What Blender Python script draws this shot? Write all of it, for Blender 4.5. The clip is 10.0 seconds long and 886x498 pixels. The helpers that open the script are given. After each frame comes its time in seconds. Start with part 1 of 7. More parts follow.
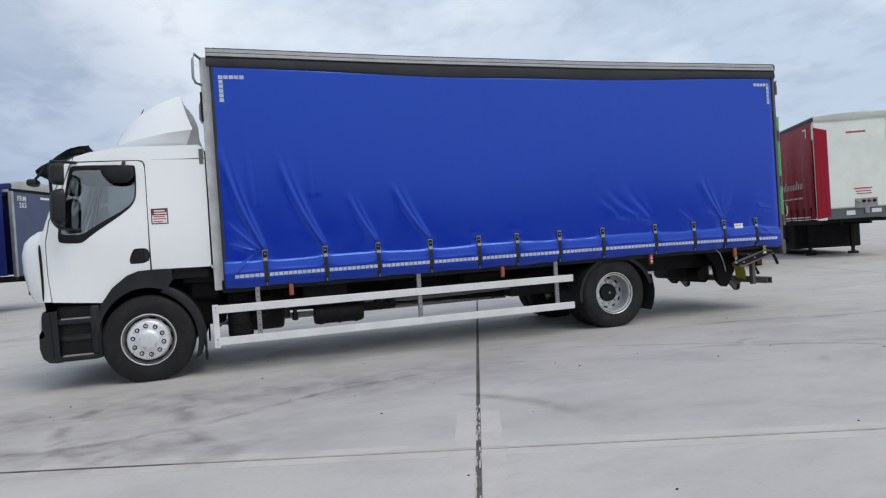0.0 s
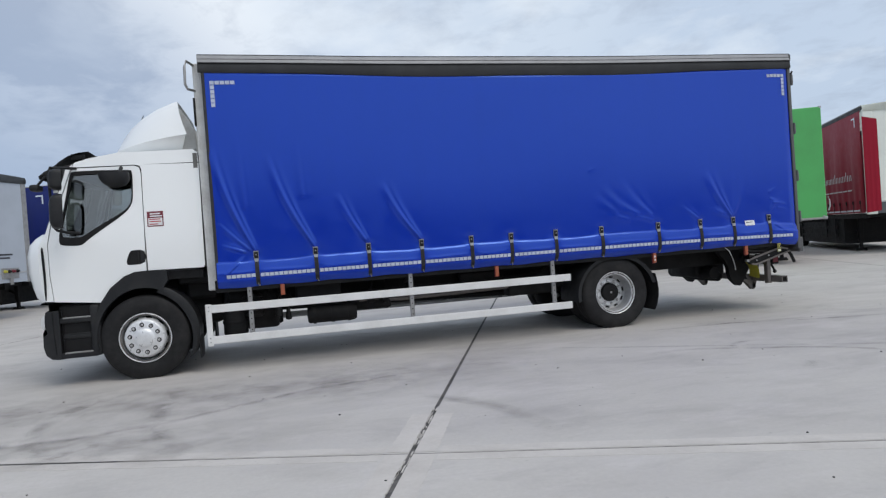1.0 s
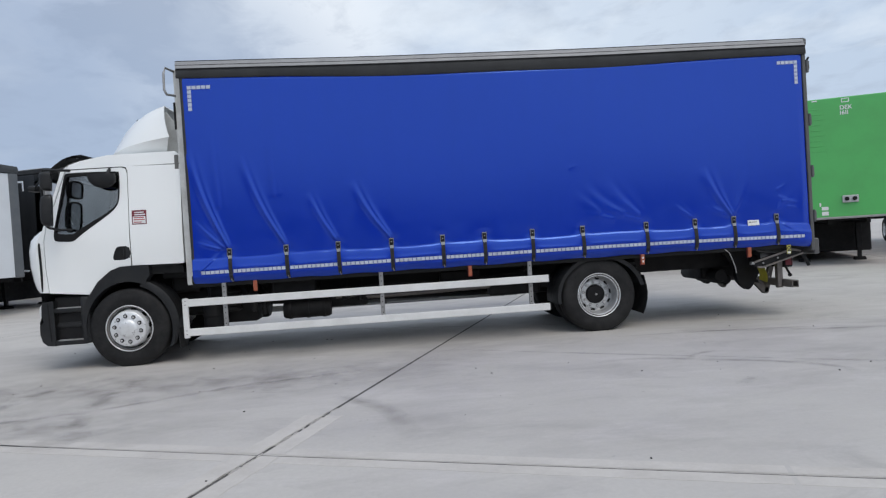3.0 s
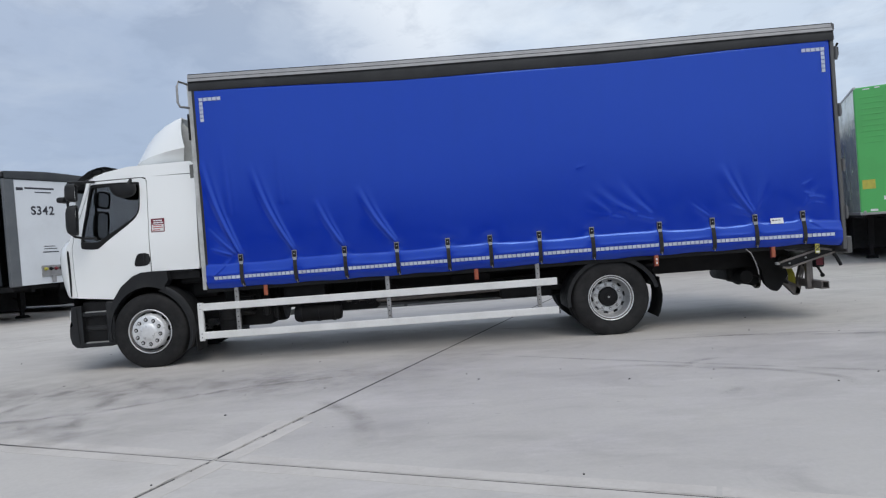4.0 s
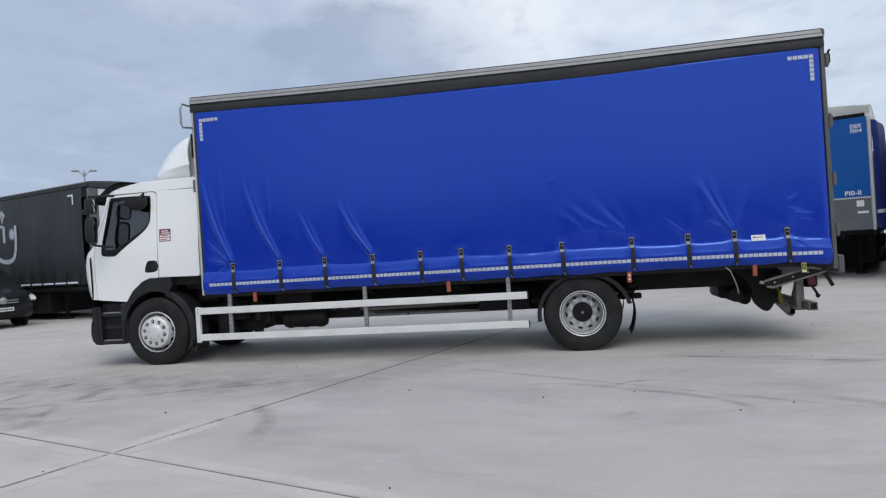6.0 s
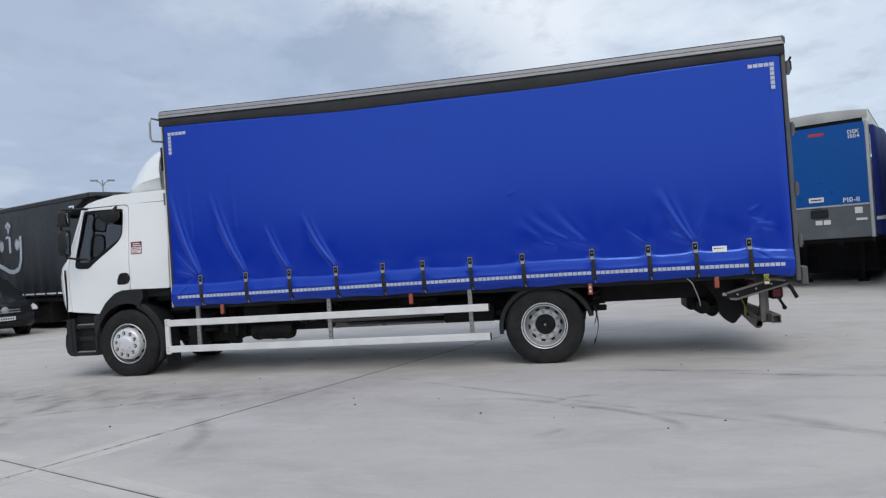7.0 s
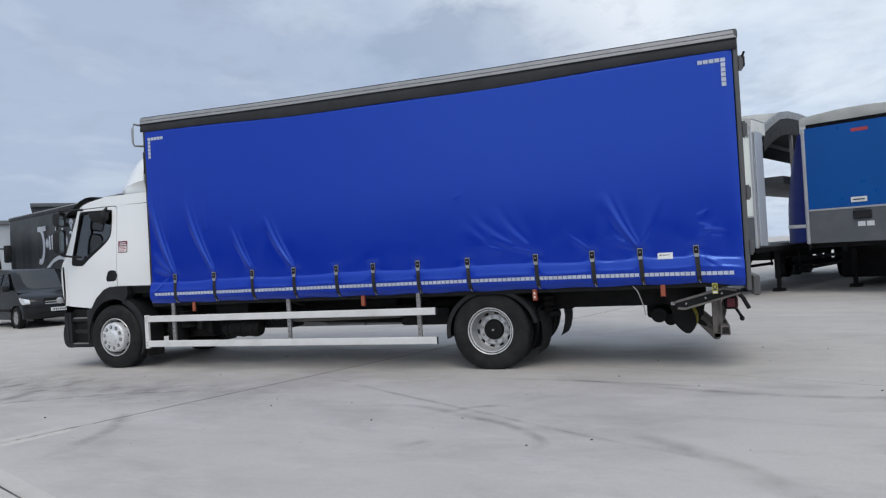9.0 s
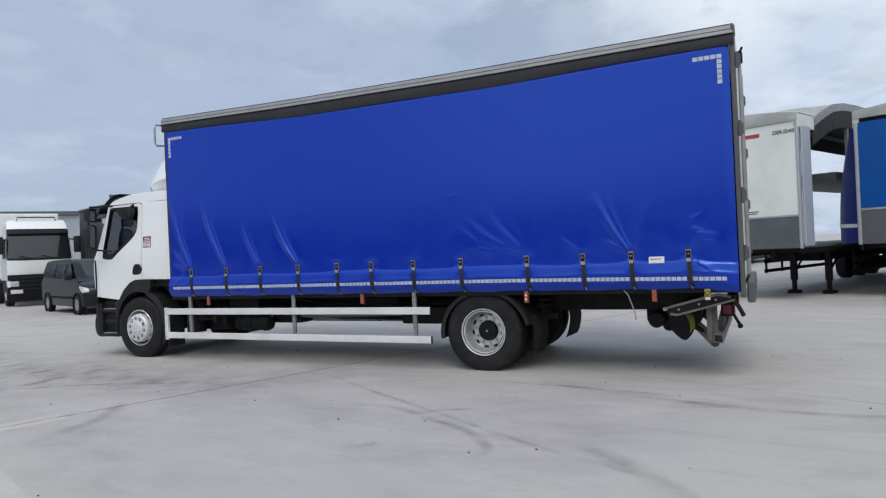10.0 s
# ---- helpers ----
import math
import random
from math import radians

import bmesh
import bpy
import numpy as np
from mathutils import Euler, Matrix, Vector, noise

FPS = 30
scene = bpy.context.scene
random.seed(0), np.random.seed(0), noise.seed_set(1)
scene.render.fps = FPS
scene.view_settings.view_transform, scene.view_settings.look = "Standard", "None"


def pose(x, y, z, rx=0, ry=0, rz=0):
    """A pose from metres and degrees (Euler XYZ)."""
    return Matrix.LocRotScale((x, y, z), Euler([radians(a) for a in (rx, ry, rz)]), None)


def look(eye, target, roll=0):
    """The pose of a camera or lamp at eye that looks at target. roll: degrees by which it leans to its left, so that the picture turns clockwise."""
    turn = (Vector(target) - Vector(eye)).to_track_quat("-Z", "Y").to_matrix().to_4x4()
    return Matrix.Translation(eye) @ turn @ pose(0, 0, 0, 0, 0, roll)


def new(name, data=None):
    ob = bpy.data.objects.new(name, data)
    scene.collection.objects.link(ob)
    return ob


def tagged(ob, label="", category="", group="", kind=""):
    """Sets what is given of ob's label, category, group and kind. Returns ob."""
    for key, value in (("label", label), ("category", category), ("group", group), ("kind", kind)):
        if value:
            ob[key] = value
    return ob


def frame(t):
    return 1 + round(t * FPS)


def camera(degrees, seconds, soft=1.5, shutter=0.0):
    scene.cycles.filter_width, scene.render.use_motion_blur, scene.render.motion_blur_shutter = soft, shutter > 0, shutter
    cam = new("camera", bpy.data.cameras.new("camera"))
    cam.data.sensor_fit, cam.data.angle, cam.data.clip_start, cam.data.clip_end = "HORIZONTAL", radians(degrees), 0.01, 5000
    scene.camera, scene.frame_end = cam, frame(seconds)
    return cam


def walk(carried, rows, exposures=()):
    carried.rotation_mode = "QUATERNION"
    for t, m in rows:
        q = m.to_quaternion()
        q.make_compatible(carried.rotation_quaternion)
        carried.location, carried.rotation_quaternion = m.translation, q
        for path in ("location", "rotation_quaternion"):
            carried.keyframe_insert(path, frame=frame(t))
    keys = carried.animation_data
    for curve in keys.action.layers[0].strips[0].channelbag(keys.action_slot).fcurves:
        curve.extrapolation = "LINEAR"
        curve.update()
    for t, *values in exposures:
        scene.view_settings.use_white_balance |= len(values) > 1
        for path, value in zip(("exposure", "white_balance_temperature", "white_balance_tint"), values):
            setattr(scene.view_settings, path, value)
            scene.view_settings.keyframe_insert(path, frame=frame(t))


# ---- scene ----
cam = camera(67.0, 10.0, soft=1.25)
PATH = [
    (0, (0.919, -8.582, 1.45), (1.54, -6.68, 1.425), -3.8),
    (0.5, (1.319, -8.722, 1.438), (1.859, -6.797, 1.394), -3.8),
    (1, (1.747, -8.813, 1.463), (2.207, -6.867, 1.433), -4.1),
    (1.5, (2.22, -8.963, 1.466), (2.559, -6.992, 1.441), -4.2),
    (2, (2.652, -9.031, 1.45), (2.949, -7.054, 1.406), -3.8),
    (2.2, (2.836, -9.024, 1.467), (3.127, -7.046, 1.425), -3.0),
    (3.3, (3.791, -9.07, 1.466), (3.883, -7.073, 1.426), -3.9),
    (3.5, (3.991, -9.057, 1.465), (4.042, -7.058, 1.424), -3.8),
    (4, (4.426, -9.055, 1.484), (4.365, -7.056, 1.452), -4.4),
    (4.5, (4.897, -9.129, 1.499), (4.755, -7.135, 1.456), -3.8),
    (5, (5.336, -9.148, 1.476), (5.13, -7.159, 1.419), -3.6),
    (5.5, (5.779, -9.17, 1.506), (5.513, -7.188, 1.46), -3.4),
    (5.7, (5.98, -9.15, 1.488), (5.664, -7.175, 1.462), -3.6),
    (6.8, (6.901, -8.941, 1.505), (6.475, -6.987, 1.528), -3.6),
    (7, (7.059, -8.905, 1.517), (6.625, -6.953, 1.539), -3.9),
    (7.5, (7.471, -8.82, 1.553), (6.964, -6.886, 1.581), -3.5),
    (8, (7.909, -8.639, 1.53), (7.364, -6.716, 1.572), -3.3),
    (8.5, (8.381, -8.515, 1.528), (7.8, -6.602, 1.573), -4.2),
    (9, (8.806, -8.373, 1.531), (8.131, -6.49, 1.55), -3.3),
    (9.5, (9.23, -8.17, 1.57), (8.463, -6.323, 1.561), -2.3),
    (10, (9.699, -8.011, 1.591), (8.838, -6.205, 1.596), -2.6),
]
walk(cam, [(t, look(eye, target, roll)) for t, eye, target, roll in PATH])

# ---- world, sun, exposure ----
SUN_EL, SUN_AZ = 56.0, 155.0
world = bpy.data.worlds.new("overcast_sky")
scene.world = world
world.use_nodes = True
wt = world.node_tree
wt.nodes.clear()


def wnode(kind, operation=None, data_type=None):
    n = wt.nodes.new(kind)
    if operation:
        n.operation = operation
    if data_type:
        n.data_type = data_type
    return n


def wmath(op, a, b=None):
    n = wnode("ShaderNodeMath", operation=op)
    for i, v in enumerate((a, b)):
        if v is None:
            continue
        if isinstance(v, (int, float)):
            n.inputs[i].default_value = v
        else:
            wt.links.new(v, n.inputs[i])
    return n.outputs[0]


def wramp(fac, stops):
    n = wnode("ShaderNodeValToRGB")
    while len(n.color_ramp.elements) < len(stops):
        n.color_ramp.elements.new(0.5)
    for e, (p, c) in zip(n.color_ramp.elements, stops):
        e.position, e.color = p, (*c, 1)
    wt.links.new(fac, n.inputs[0])
    return n.outputs[0]


sky = wnode("ShaderNodeTexSky")
sky.sky_type, sky.sun_disc = "NISHITA", False
sky.sun_elevation, sky.sun_rotation, sky.dust_density, sky.ozone_density = radians(SUN_EL), radians(SUN_AZ), 2.5, 2.0
coord = wnode("ShaderNodeTexCoord")
sep = wnode("ShaderNodeSeparateXYZ")
wt.links.new(coord.outputs["Generated"], sep.inputs[0])
rise = wmath("ADD", wmath("MAXIMUM", sep.outputs[2], 0.0), 0.16)
flat = wnode("ShaderNodeCombineXYZ")
wt.links.new(wmath("DIVIDE", sep.outputs[0], rise), flat.inputs[0])
wt.links.new(wmath("DIVIDE", sep.outputs[1], rise), flat.inputs[1])


def wnoise(scale, detail, rough, shift, stretch=(1, 1, 1), distortion=0.0):
    m = wnode("ShaderNodeMapping")
    m.inputs["Location"].default_value = (shift, shift * 0.7, 0)
    m.inputs["Rotation"].default_value = (0, 0, 0.5)
    m.inputs["Scale"].default_value = stretch
    wt.links.new(flat.outputs[0], m.inputs[0])
    n = wnode("ShaderNodeTexNoise")
    n.inputs["Scale"].default_value, n.inputs["Detail"].default_value = scale, detail
    n.inputs["Roughness"].default_value, n.inputs["Distortion"].default_value = rough, distortion
    wt.links.new(m.outputs[0], n.inputs[0])
    return n.outputs[0]


def wmix(fac, a, b):
    n = wnode("ShaderNodeMix", data_type="RGBA")
    if isinstance(fac, (int, float)):
        n.inputs[0].default_value = fac
    else:
        wt.links.new(fac, n.inputs[0])
    for socket, v in ((n.inputs[6], a), (n.inputs[7], b)):
        if isinstance(v, tuple):
            socket.default_value = (*v, 1)
        else:
            wt.links.new(v, socket)
    return n.outputs[2]


dim = wnode("ShaderNodeVectorMath", operation="SCALE")
wt.links.new(sky.outputs[0], dim.inputs[0])
dim.inputs[3].default_value = 0.10
veil = wramp(wnoise(0.55, 4.0, 0.5, 3.0, (1, 0.55, 1)), [(0.30, (0.46, 0.57, 0.76)), (0.52, (0.60, 0.71, 0.88)), (0.72, (0.82, 0.89, 0.98))])


def toward(x, y, z, near, wide):
    """1 in that direction of the sky, fading to 0 at the given cosines."""
    n = wnode("ShaderNodeVectorMath", operation="DOT_PRODUCT")
    wt.links.new(coord.outputs["Generated"], n.inputs[0])
    n.inputs[1].default_value = Vector((x, y, z)).normalized()
    m = wnode("ShaderNodeMapRange")
    m.interpolation_type = "SMOOTHSTEP"
    wt.links.new(n.outputs["Value"], m.inputs[0])
    m.inputs[1].default_value, m.inputs[2].default_value = wide, near
    return m.outputs[0]


clump = wmath("ADD", wmath("ADD", toward(-0.290, 0.909, 0.297, 0.9997, 0.9955), toward(-0.345, 0.886, 0.306, 0.9998, 0.997)), wmath("ADD", toward(-0.235, 0.930, 0.283, 0.9999, 0.998), toward(-0.225, 0.942, 0.250, 0.9996, 0.994)))
lumps = wramp(wmath("ADD", wnoise(4.6, 8.0, 0.60, 31.0, (1, 0.9, 1), 0.25), wmath("MULTIPLY", clump, 0.13)), [(0.48, (0, 0, 0)), (0.70, (1, 1, 1))])
bright = wramp(wmath("ADD", wnoise(2.2, 7.0, 0.58, 23.0, (1, 0.85, 1), 0.2), wmath("MULTIPLY", wmath("ADD", wmath("ADD", toward(-0.190, 0.932, 0.310, 0.9995, 0.9950), toward(-0.713, 0.685, 0.150, 0.9999, 0.9985)), toward(0.05, 0.94, 0.34, 0.999, 0.965)), 0.14)), [(0.52, (0, 0, 0)), (0.72, (1, 1, 1))])
cover = wmix(wmath("MULTIPLY", toward(-0.45, 0.88, -0.08, 0.995, 0.885), 0.80), veil, (0.36, 0.46, 0.65))
cover = wmix(wmath("MULTIPLY", toward(-0.40, 0.86, 0.36, 0.992, 0.935), 0.60), cover, (0.74, 0.82, 0.93))
cover = wmix(wmath("MULTIPLY", toward(0.75, 0.62, 0.2, 0.97, 0.60), 0.65), cover, (0.58, 0.69, 0.84))
cover = wmix(wmath("MULTIPLY", toward(-0.16, 0.942, 0.305, 0.9985, 0.968), 0.90), cover, (1.00, 1.05, 1.10))
cover = wmix(wmath("MULTIPLY", toward(0.25, 0.90, 0.36, 0.997, 0.94), 0.35), cover, (0.86, 0.94, 1.02))
cover = wmix(wmath("MULTIPLY", toward(-0.67, 0.70, 0.25, 0.985, 0.90), 0.70), cover, (0.44, 0.53, 0.70))
cover = wmix(wmath("MULTIPLY", lumps, wmath("ADD", 0.40, wmath("MULTIPLY", toward(-0.36, 0.88, 0.30, 0.99, 0.92), 0.35))), cover, (0.36, 0.42, 0.53))
cover = wmix(wmath("MULTIPLY", bright, 0.50), cover, (0.92, 0.99, 1.06))
cover = wmix(wmath("MULTIPLY", toward(-0.30, 0.94, 0.10, 0.992, 0.93), 0.70), cover, (0.36, 0.46, 0.64))
cover = wmix(wmath("MULTIPLY", toward(-0.74, 0.64, 0.20, 0.985, 0.87), 0.50), cover, (0.41, 0.50, 0.66))
# out of view the sky is shaped for what the curtain reflects
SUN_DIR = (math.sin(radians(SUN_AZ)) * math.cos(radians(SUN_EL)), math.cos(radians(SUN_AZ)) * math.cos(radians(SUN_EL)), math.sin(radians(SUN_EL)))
# sky behind on the left dimmed, to darken the curtain's grazing reflection
cover = wmix(wmath("MULTIPLY", toward(-0.76, -0.64, 0.08, 0.985, 0.84), 0.60), cover, (0.34, 0.42, 0.57))
# wide bright patch added round the sun, to lift curtain and front faces
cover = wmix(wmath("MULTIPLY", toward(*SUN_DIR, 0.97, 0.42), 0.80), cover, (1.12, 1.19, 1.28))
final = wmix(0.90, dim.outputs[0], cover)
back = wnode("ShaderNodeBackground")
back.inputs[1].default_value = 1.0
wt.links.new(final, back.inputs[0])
wout = wnode("ShaderNodeOutputWorld")
wt.links.new(back.outputs[0], wout.inputs[0])

sun = new("sun", bpy.data.lights.new("sun", "SUN"))
sun.data.energy, sun.data.angle, sun.data.color = 1.0, radians(30), (1.0, 0.93, 0.84)
sun.matrix_world = look((0, 0, 30), (30 * math.cos(radians(SUN_EL)) * -math.sin(radians(SUN_AZ)) / math.sin(radians(SUN_EL)), 30 * math.cos(radians(SUN_EL)) * -math.cos(radians(SUN_AZ)) / math.sin(radians(SUN_EL)), 0))

# ---- materials ----


class Mat:
    """A node material under construction: a Principled shader, and short ways to feed it."""

    def __init__(self, name, color=(0.5, 0.5, 0.5), rough=0.5, metal=0.0, **more):
        self.m = bpy.data.materials.new(name)
        self.m.use_nodes = True
        self.t = self.m.node_tree
        self.p = self.t.nodes["Principled BSDF"]
        self.p.inputs["Base Color"].default_value = (*color, 1)
        self.p.inputs["Roughness"].default_value = rough
        self.p.inputs["Metallic"].default_value = metal
        for key, value in more.items():
            self.p.inputs[key.replace("_", " ")].default_value = value

    def node(self, kind, operation=None, data_type=None):
        n = self.t.nodes.new(kind)
        if operation:
            n.operation = operation
        if data_type:
            n.data_type = data_type
        return n

    def put(self, value, socket):
        if isinstance(value, (int, float)):
            socket.default_value = value
        elif isinstance(value, tuple):
            socket.default_value = (*value, 1) if len(value) == 3 and socket.type == "RGBA" else value
        else:
            self.t.links.new(value, socket)

    def place(self, kind="Object"):
        if kind == "World":
            return self.node("ShaderNodeNewGeometry").outputs["Position"]
        return self.node("ShaderNodeTexCoord").outputs[kind]

    def noise(self, at, scale, detail=4.0, rough=0.55, stretch=(1, 1, 1), turn=0.0, distortion=0.0, shift=0.0):
        mp = self.node("ShaderNodeMapping")
        mp.inputs["Scale"].default_value, mp.inputs["Rotation"].default_value = stretch, (0, 0, turn)
        mp.inputs["Location"].default_value = (shift, shift, shift)
        self.put(at, mp.inputs[0])
        n = self.node("ShaderNodeTexNoise")
        for key, value in (("Scale", scale), ("Detail", detail), ("Roughness", rough), ("Distortion", distortion)):
            n.inputs[key].default_value = value
        self.put(mp.outputs[0], n.inputs[0])
        return n.outputs[0]

    def math(self, op, a, b=0.0, c=0.0):
        n = self.node("ShaderNodeMath", operation=op)
        for i, v in enumerate((a, b, c)):
            self.put(v, n.inputs[i])
        return n.outputs[0]

    def ramp(self, fac, lo, hi, a=0.0, b=1.0):
        n = self.node("ShaderNodeMapRange")
        for i, v in enumerate((fac, lo, hi, a, b)):
            self.put(v, n.inputs[i])
        return n.outputs[0]

    def mix(self, fac, a, b):
        n = self.node("ShaderNodeMix", data_type="RGBA")
        self.put(fac, n.inputs[0])
        self.put(a, n.inputs[6])
        self.put(b, n.inputs[7])
        return n.outputs[2]

    def color(self, value):
        self.put(value, self.p.inputs["Base Color"])
        return self

    def rough(self, value):
        self.put(value, self.p.inputs["Roughness"])
        return self

    def bump(self, height, strength=0.3, distance=0.01):
        n = self.node("ShaderNodeBump")
        n.inputs["Strength"].default_value, n.inputs["Distance"].default_value = strength, distance
        self.put(height, n.inputs["Height"])
        self.put(n.outputs[0], self.p.inputs["Normal"])
        return self


def worn(name, base, dirt, rough=0.5, metal=0.0, amount=0.35, scale=3.0, grain=40.0, bump=0.08, **more):
    """A surface with broad grime and fine grain."""
    k = Mat(name, base, rough, metal, **more)
    at = k.place("World")
    broad = k.ramp(k.noise(at, scale, 5.0, 0.6), 0.42, 0.72, 0.0, amount)
    fine = k.ramp(k.noise(at, grain, 3.0, 0.6), 0.3, 0.7, 0.0, amount * 0.4)
    k.color(k.mix(k.math("ADD", broad, fine), base, dirt))
    k.rough(k.ramp(k.noise(at, scale * 2.3, 3.0), 0.3, 0.7, max(0.02, rough - 0.08), min(1.0, rough + 0.12)))
    if bump:
        k.bump(k.noise(at, grain, 3.0), bump, 0.004)
    return k.m




def pane():
    """Thin tinted glass: see-through, with a reflection that grows at grazing angles."""
    k = Mat("tinted_glass", (0.5, 0.5, 0.5), 0.02)
    k.t.nodes.remove(k.p)
    clear = k.node("ShaderNodeBsdfTransparent")
    clear.inputs[0].default_value = (0.66, 0.70, 0.69, 1)
    gloss = k.node("ShaderNodeBsdfGlossy")
    gloss.inputs["Roughness"].default_value = 0.03
    fres = k.node("ShaderNodeFresnel")
    fres.inputs[0].default_value = 2.30
    both = k.node("ShaderNodeMixShader")
    k.put(fres.outputs[0], both.inputs[0])
    k.put(clear.outputs[0], both.inputs[1])
    k.put(gloss.outputs[0], both.inputs[2])
    k.put(both.outputs[0], k.t.nodes["Material Output"].inputs[0])
    return k.m


PAINT = Mat("white_paint", (0.86, 0.875, 0.87), 0.26, 0.0, Coat_Weight=0.5, Coat_Roughness=0.08)
PAINT.color(PAINT.mix(PAINT.ramp(PAINT.noise(PAINT.place("World"), 1.3, 6.0, 0.6, (1, 1, 0.5)), 0.35, 0.75, 0.0, 0.05), (0.86, 0.875, 0.87), (0.70, 0.71, 0.69)))
PAINT = PAINT.m
FRAME_WHITE = worn("grubby_white_metal", (0.66, 0.67, 0.66), (0.33, 0.32, 0.30), 0.45, 0.0, 0.5, 4.0, 50, 0.05)
GUARD = worn("white_side_guard", (0.76, 0.76, 0.75), (0.45, 0.44, 0.42), 0.38, 0.0, 0.35, 3.0, 45, 0.04)
ALU = worn("dull_aluminium", (0.50, 0.51, 0.52), (0.27, 0.27, 0.27), 0.42, 0.85, 0.45, 3.0, 60, 0.05)
ALU_PALE = worn("pale_aluminium", (0.50, 0.505, 0.515), (0.36, 0.36, 0.36), 0.45, 0.5, 0.4, 3.0, 60, 0.05)
RAIL = worn("weathered_roof_rail", (0.34, 0.343, 0.352), (0.20, 0.20, 0.205), 0.5, 0.2, 0.5, 3.0, 60, 0.05)
SCALE = worn("dark_scaled_steel", (0.14, 0.130, 0.124), (0.23, 0.20, 0.18), 0.6, 0.3, 0.6, 9.0, 60, 0.1)
POST_GREY = worn("grey_post_paint", (0.080, 0.082, 0.085), (0.11, 0.105, 0.10), 0.5, 0.0, 0.5, 4.0, 60, 0.05)
STEEL = worn("galvanised_steel", (0.36, 0.36, 0.36), (0.19, 0.18, 0.17), 0.5, 0.6, 0.5, 6.0, 60, 0.06)
RIM = worn("silver_rim", (0.77, 0.78, 0.79), (0.46, 0.45, 0.44), 0.32, 0.35, 0.35, 9.0, 90, 0.02)
RIM_DULL = worn("dull_rim_barrel", (0.42, 0.425, 0.43), (0.20, 0.198, 0.195), 0.5, 0.3, 0.5, 9.0, 90, 0.03)
NUT = worn("bright_wheel_nut", (0.72, 0.72, 0.72), (0.4, 0.38, 0.36), 0.25, 0.9, 0.3, 20, 120, 0.0)
PLASTIC = worn("dark_grey_plastic", (0.013, 0.014, 0.016), (0.032, 0.032, 0.032), 0.50, 0.0, 0.5, 5.0, 160, 0.08, Specular_IOR_Level=0.28)
FLAP = worn("dusty_flap_and_roof_shade", (0.028, 0.029, 0.031), (0.06, 0.058, 0.056), 0.75, 0.0, 0.6, 6.0, 90, 0.1, Specular_IOR_Level=0.3)
BLACK = worn("black_metal", (0.005, 0.005, 0.006), (0.015, 0.014, 0.013), 0.60, 0.0, 0.45, 4.0, 80, 0.08, Specular_IOR_Level=0.28)
RUBBER = worn("tyre_rubber", (0.010, 0.010, 0.011), (0.034, 0.033, 0.032), 0.72, 0.0, 0.5, 5.0, 120, 0.12, Specular_IOR_Level=0.28)
PELMET = worn("black_pelmet_rubber", (0.014, 0.015, 0.017), (0.036, 0.036, 0.038), 0.6, 0.0, 0.5, 2.0, 40, 0.05)
WEB = worn("black_webbing", (0.012, 0.012, 0.014), (0.04, 0.04, 0.04), 0.8, 0.0, 0.4, 20, 200, 0.2)
GLASSY = pane()
MIRROR = Mat("mirror_glass", (0.42, 0.43, 0.44), 0.03, 1.0).m
LENS = Mat("headlamp_lens", (0.75, 0.77, 0.78), 0.12, 0.3, Coat_Weight=0.8).m
ORANGE = worn("orange_lens", (0.40, 0.095, 0.045), (0.30, 0.12, 0.07), 0.3, 0.0, 0.5, 30, 100, 0.0)
RED = worn("red_sticker", (0.17, 0.012, 0.024), (0.10, 0.012, 0.02), 0.4, 0.0, 0.3, 20, 100, 0.0)
LABEL = worn("white_sticker", (0.74, 0.75, 0.75), (0.5, 0.5, 0.5), 0.4, 0.0, 0.3, 20, 100, 0.0)
INK = Mat("dark_ink", (0.03, 0.03, 0.04), 0.5).m
RED_INK = Mat("red_ink", (0.42, 0.05, 0.06), 0.5).m
TAPE = worn("reflective_tape", (0.84, 0.88, 0.95), (0.6, 0.64, 0.75), 0.35, 0.0, 0.35, 12, 60, 0.0)
YELLOW = worn("yellow_marker", (0.50, 0.46, 0.07), (0.25, 0.23, 0.06), 0.5, 0.0, 0.4, 10, 80, 0.0)
SEAT = worn("dark_cab_trim", (0.030, 0.031, 0.033), (0.055, 0.055, 0.055), 0.8, 0.0, 0.4, 8, 80, 0.1)
GREY_TRIM = worn("grey_cab_lining", (0.15, 0.15, 0.145), (0.09, 0.09, 0.085), 0.8, 0.0, 0.4, 4, 80, 0.05)


def sheet(name, base, dirt, rough=0.42, amount=0.25, gloss=0.5, tint=(1.0, 1.0, 1.0), ior=1.5):
    """PVC curtain cloth: fine weave, faint streaks that run down, scuffs."""
    k = Mat(name, base, rough, 0.0, Specular_IOR_Level=gloss, IOR=ior)
    at = k.place("World")
    streak = k.ramp(k.noise(at, 1.6, 6.0, 0.6, (2.6, 2.6, 0.16)), 0.46, 0.76, 0.0, amount)
    blot = k.ramp(k.noise(at, 1.1, 5.0, 0.65, shift=4.0), 0.5, 0.8, 0.0, amount * 0.8)
    k.color(k.mix(k.math("ADD", streak, blot), base, dirt))
    k.rough(k.ramp(k.noise(at, 5.0, 4.0), 0.3, 0.7, rough - 0.04, rough + 0.06))
    dents = k.noise(at, 2.2, 3.0, 0.5)
    k.bump(dents, 0.05, 0.012)
    k.p.inputs["Specular Tint"].default_value = (*tint, 1)
    return k.m


